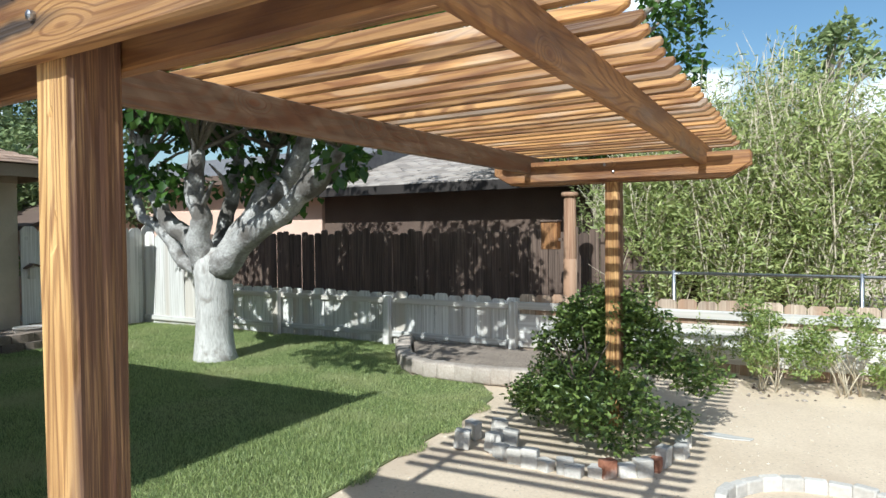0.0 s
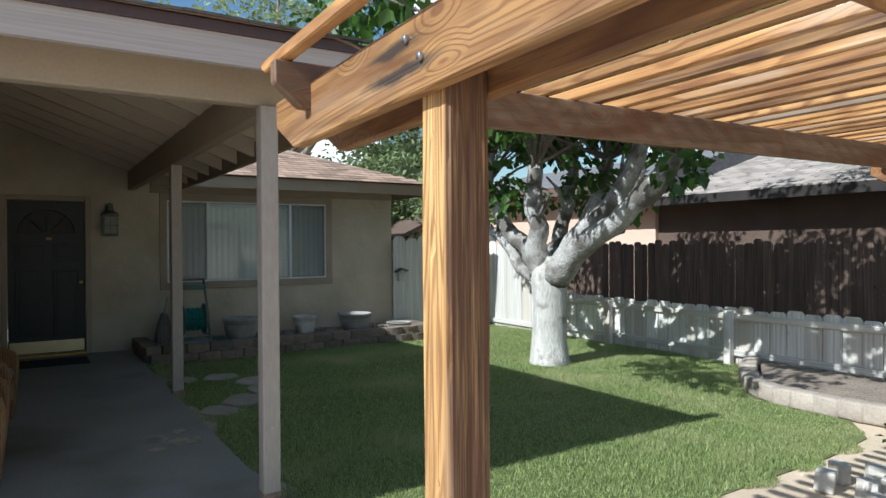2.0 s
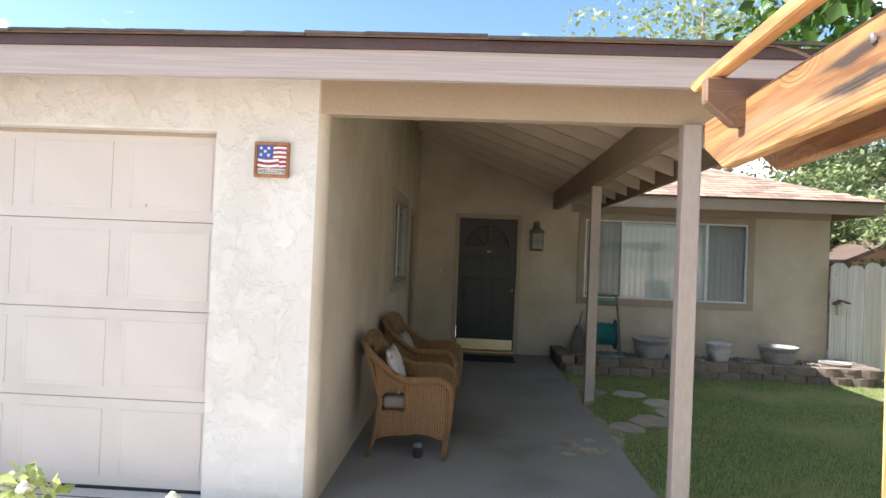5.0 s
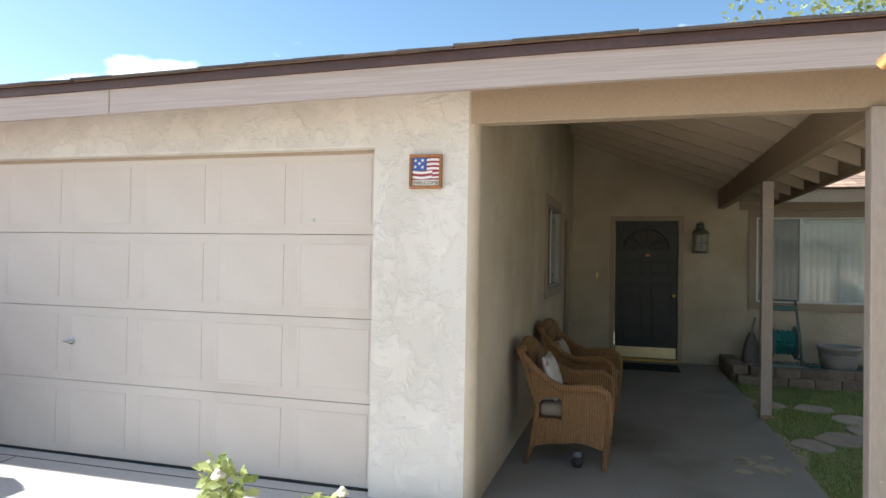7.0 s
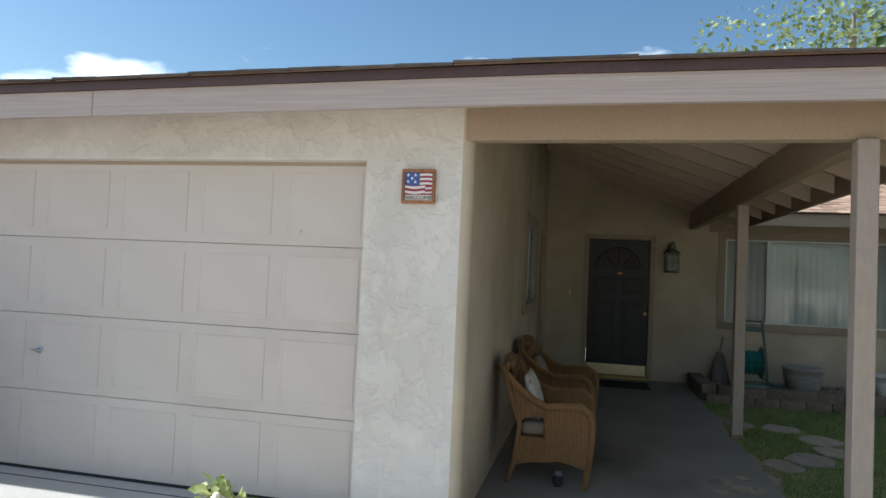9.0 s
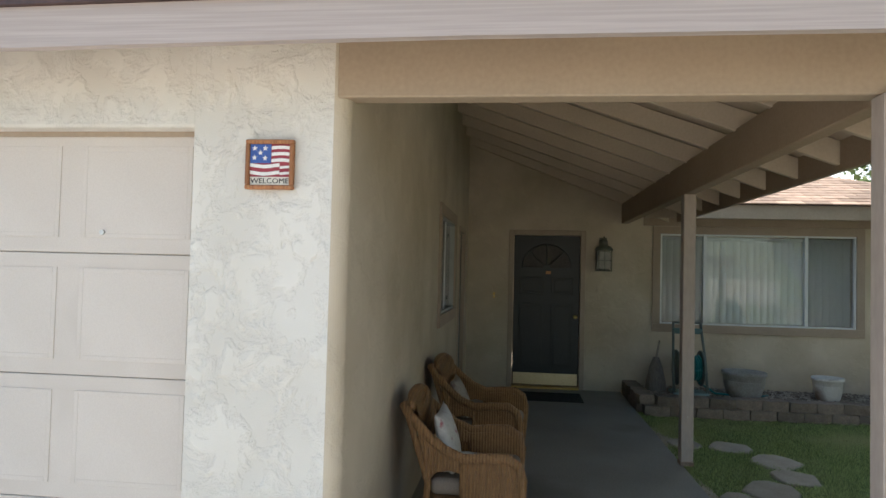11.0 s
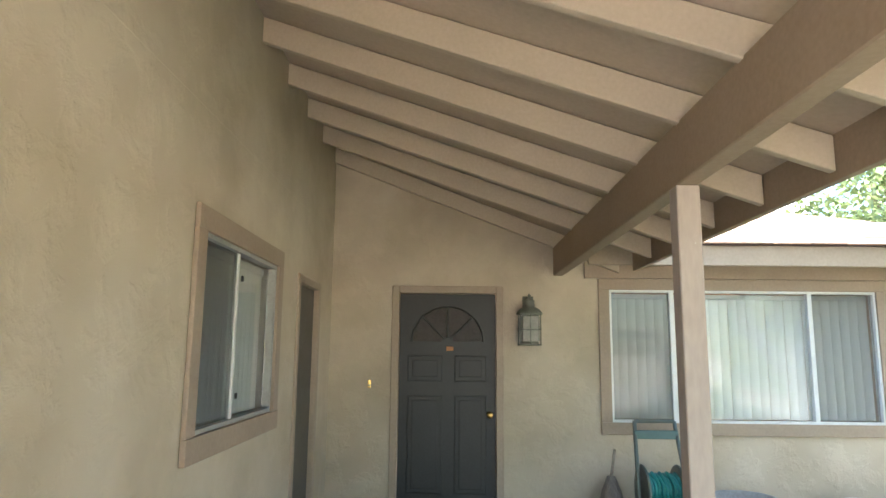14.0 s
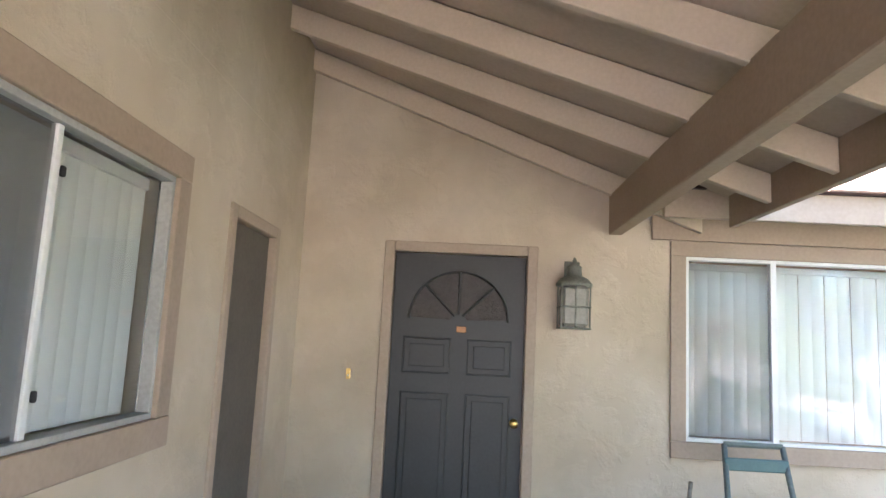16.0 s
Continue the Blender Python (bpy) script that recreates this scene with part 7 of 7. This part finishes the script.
# worn earth along the porch slab
EARTH = surface("worn_earth", (0.30, 0.25, 0.19), (0.44, 0.37, 0.29), 1.0, 4, 60, 0.5, 0.01, fleck=(0.16, 0.14, 0.08), fleck_at=0.6)
outer = [(-3.3 - 0.25 * i, 1.84 + 0.07 * math.sin((-3.3 - 0.25 * i) * 3.1) + 0.04 * math.sin(i * 2.3)) for i in range(20)]
outline_sheet("worn_earth", [(-3.3, 1.735)] + outer + [(outer[-1][0], 1.735)], GROUND - 0.06, GROUND - 0.006, EARTH, "dry worn earth along the porch slab", "ground")

# ---- roses by the walk ----
PETAL = plain("cream_petal", (0.74, 0.68, 0.50), 0.6)
for i, (x, y, h) in enumerate(((-1.5, -0.80, 0.83), (-1.62, -0.50, 0.68))):
    s = shrub("rose_bush", (x, y, GROUND), lumps_in(rb, 14, 0.10, 0.10, 0.3, h, 0.04, 0.08), 520, 0.05, 0.6, LEAF_OLEANDER, "small rose bush with cream blooms by the walk", "rose bush", 80 + i, 7, h, 0.15, 0.007, TWIG, "roses by the walk")
    rr = random.Random(i)
    for k in range(1 + i):
        c = Vector((rr.uniform(-0.10, 0.10), rr.uniform(-0.10, 0.10), h + rr.uniform(-0.08, 0.05)))
        bm = bmesh.new()
        for q in range(10):
            a, tilt = q * 2.4, 80 - 6 * q
            r0 = 0.004 + 0.0016 * q
            bmesh.ops.create_uvsphere(bm, u_segments=6, v_segments=4, radius=0.015, matrix=Matrix.Translation(c) @ pose(r0 * math.cos(a), r0 * math.sin(a), 0.008 - 0.001 * q, 0, tilt, math.degrees(a)) @ Matrix.Diagonal((1, 1, 0.35, 1)))
        part("bloom", bm, PETAL, s, "cream rose bloom")

# ---- lawn ----


def inside(x, y, poly):
    c = np.zeros(len(x), bool)
    for (x0, y0), (x1, y1) in zip(poly, poly[1:] + poly[:1]):
        hit = ((y0 > y) != (y1 > y)) & (x < (x1 - x0) * (y - y0) / (y1 - y0 + 1e-12) + x0)
        c ^= hit
    return c


def lawn_blades(n, seed):
    """Grass blades over the lawn, one narrow bent triangle pair each."""
    rng = np.random.default_rng(seed)
    x, y = rng.uniform(-9.7, -1.92, n), rng.uniform(1.74, 7.98, n)
    jitter = 0.06 * np.sin(x * 7 + 1.3 * np.sin(y * 5)) + 0.05 * np.sin(y * 11)
    keep = inside(x + jitter, y + 0.5 * jitter, LAWN)
    for sx, sy, sr in (*[(a, b, c * 0.8) for a, b, c in STEPS], (-5.93, 6.14, 0.24)):
        keep &= (x - sx) ** 2 + (y - sy) ** 2 > sr ** 2
    worn = 1.80 + 0.07 * np.sin(x * 3.1) + 0.05 * np.sin(x * 8.3 + 1.0) + rng.uniform(-0.05, 0.05, n)
    keep &= y > worn
    x, y = x[keep], y[keep]
    k = len(x)
    tall = 0.85 + 0.35 * np.sin(x * 2.1 + 0.7) * np.sin(y * 1.7 + 0.3)
    h = 0.032 * rng.uniform(0.45, 1.45, k) * tall * (1 + 0.22 * np.sin(x * 23 + 2 * np.sin(y * 17)) * np.sin(y * 29 + 1.5 * np.sin(x * 13)))
    a = rng.uniform(0, 6.28, k)
    w = 0.0032 * rng.uniform(0.7, 1.3, k)
    lx, ly = rng.normal(0, 0.4, k) * h, rng.normal(0, 0.4, k) * h
    v = np.empty((k, 3, 3))
    z = np.full(k, GROUND - 0.012)
    v[:, 0] = np.stack([x - w * np.cos(a), y - w * np.sin(a), z], 1)
    v[:, 1] = np.stack([x + w * np.cos(a), y + w * np.sin(a), z], 1)
    v[:, 2] = np.stack([x + lx, y + ly, z + h], 1)
    me = bpy.data.meshes.new("grass")
    me.vertices.add(k * 3)
    me.vertices.foreach_set("co", v.ravel())
    me.loops.add(k * 3)
    me.loops.foreach_set("vertex_index", np.arange(k * 3))
    me.polygons.add(k)
    me.polygons.foreach_set("loop_start", np.arange(0, k * 3, 3))
    me.materials.append(BLADE)
    me.update()
    return tagged(part("grass", me, BLADE), "short green mown lawn grass", "grass", kind="stuff")


lawn_blades(640000, 3)
PEBBLE = leaf_material("sand_pebble", (0.42, 0.35, 0.27), (0.66, 0.58, 0.47), 0.9, 0.0)
scatter_stones("sand_pebbles", 1500, (-2.2, 2.5, 2.2, 7.8), GROUND - 0.018, 0.008, PEBBLE, "small pebbles and litter on the sand", "pebbles", 8)
scatter_stones("leaf_litter", 420, (-4.2, 3.0, 7.0, 7.95), GROUND - 0.015, 0.022, CHIP, "dry leaf litter along the fence", "leaf litter", 9)

# ---- roof shingles ----
ang = math.degrees(math.atan(0.37))
tab = mesh_of("shingle", box((-0.085, -0.156, -0.004), (0.085, 0.156, 0.009)), SHINGLE)
placed = 0
for r in range(24):
    run_ = 0.03 + r * 0.140
    for c in range(14):
        y = 2.42 + (c + 0.5 * (r % 2)) * 0.318
        if y > ry - run_ * 1.0 - 0.1 or placed >= 300:
            continue
        part("shingle", tab, SHINGLE, roof_wing, "", at=Matrix.Translation((WE_X - run_ + random.uniform(-0.006, 0.006), y, WE_Z + 0.37 * run_ + 0.008)) @ pose(0, 0, 0, 0, ang - 2.0, random.uniform(-0.6, 0.6)))
        placed += 1
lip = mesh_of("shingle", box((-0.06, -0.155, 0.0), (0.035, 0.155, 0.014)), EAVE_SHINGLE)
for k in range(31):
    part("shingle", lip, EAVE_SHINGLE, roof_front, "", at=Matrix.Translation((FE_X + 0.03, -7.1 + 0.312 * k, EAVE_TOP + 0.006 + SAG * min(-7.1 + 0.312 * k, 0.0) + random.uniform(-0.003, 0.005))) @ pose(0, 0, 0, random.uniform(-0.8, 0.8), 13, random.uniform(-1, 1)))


def far_shingles(parent, x0, x1, y0, z0, slope, rows, seed):
    """Overlapping roof tabs of a far roof, joined."""
    rng = np.random.default_rng(seed)
    verts, faces = [], []
    for r in range(rows):
        x = x0 + (0.16 if r % 2 else 0)
        while x < x1:
            w, lift = 0.30, rng.uniform(0.004, 0.022)
            ya, yb = y0 + r * 0.16, y0 + (r + 1.15) * 0.16
            za, zb = z0 + slope * (ya - y0), z0 + slope * (yb - y0)
            i = len(verts)
            verts += [(x, ya, za + lift), (x + w, ya, za + lift), (x + w, yb, zb + 0.004), (x, yb, zb + 0.004), (x, ya, za - 0.002), (x + w, ya, za - 0.002)]
            faces += [(i, i + 1, i + 2, i + 3), (i + 4, i + 5, i + 1, i)]
            x += w + 0.012
    ob = part("roof_tab_layer", grid_mesh("roof_tab_layer", verts, faces, TABS), TABS, parent, "grey weathered roof tabs")
    ob["kind"] = "stuff"


TABS = leaf_material("grey_roof_tab", (0.235, 0.20, 0.175), (0.42, 0.365, 0.32), 0.95, 0.0)
far_shingles(nb, -5.4, 5.4, -2.42, 2.425, 1.13 / 3.7, 22, 6)
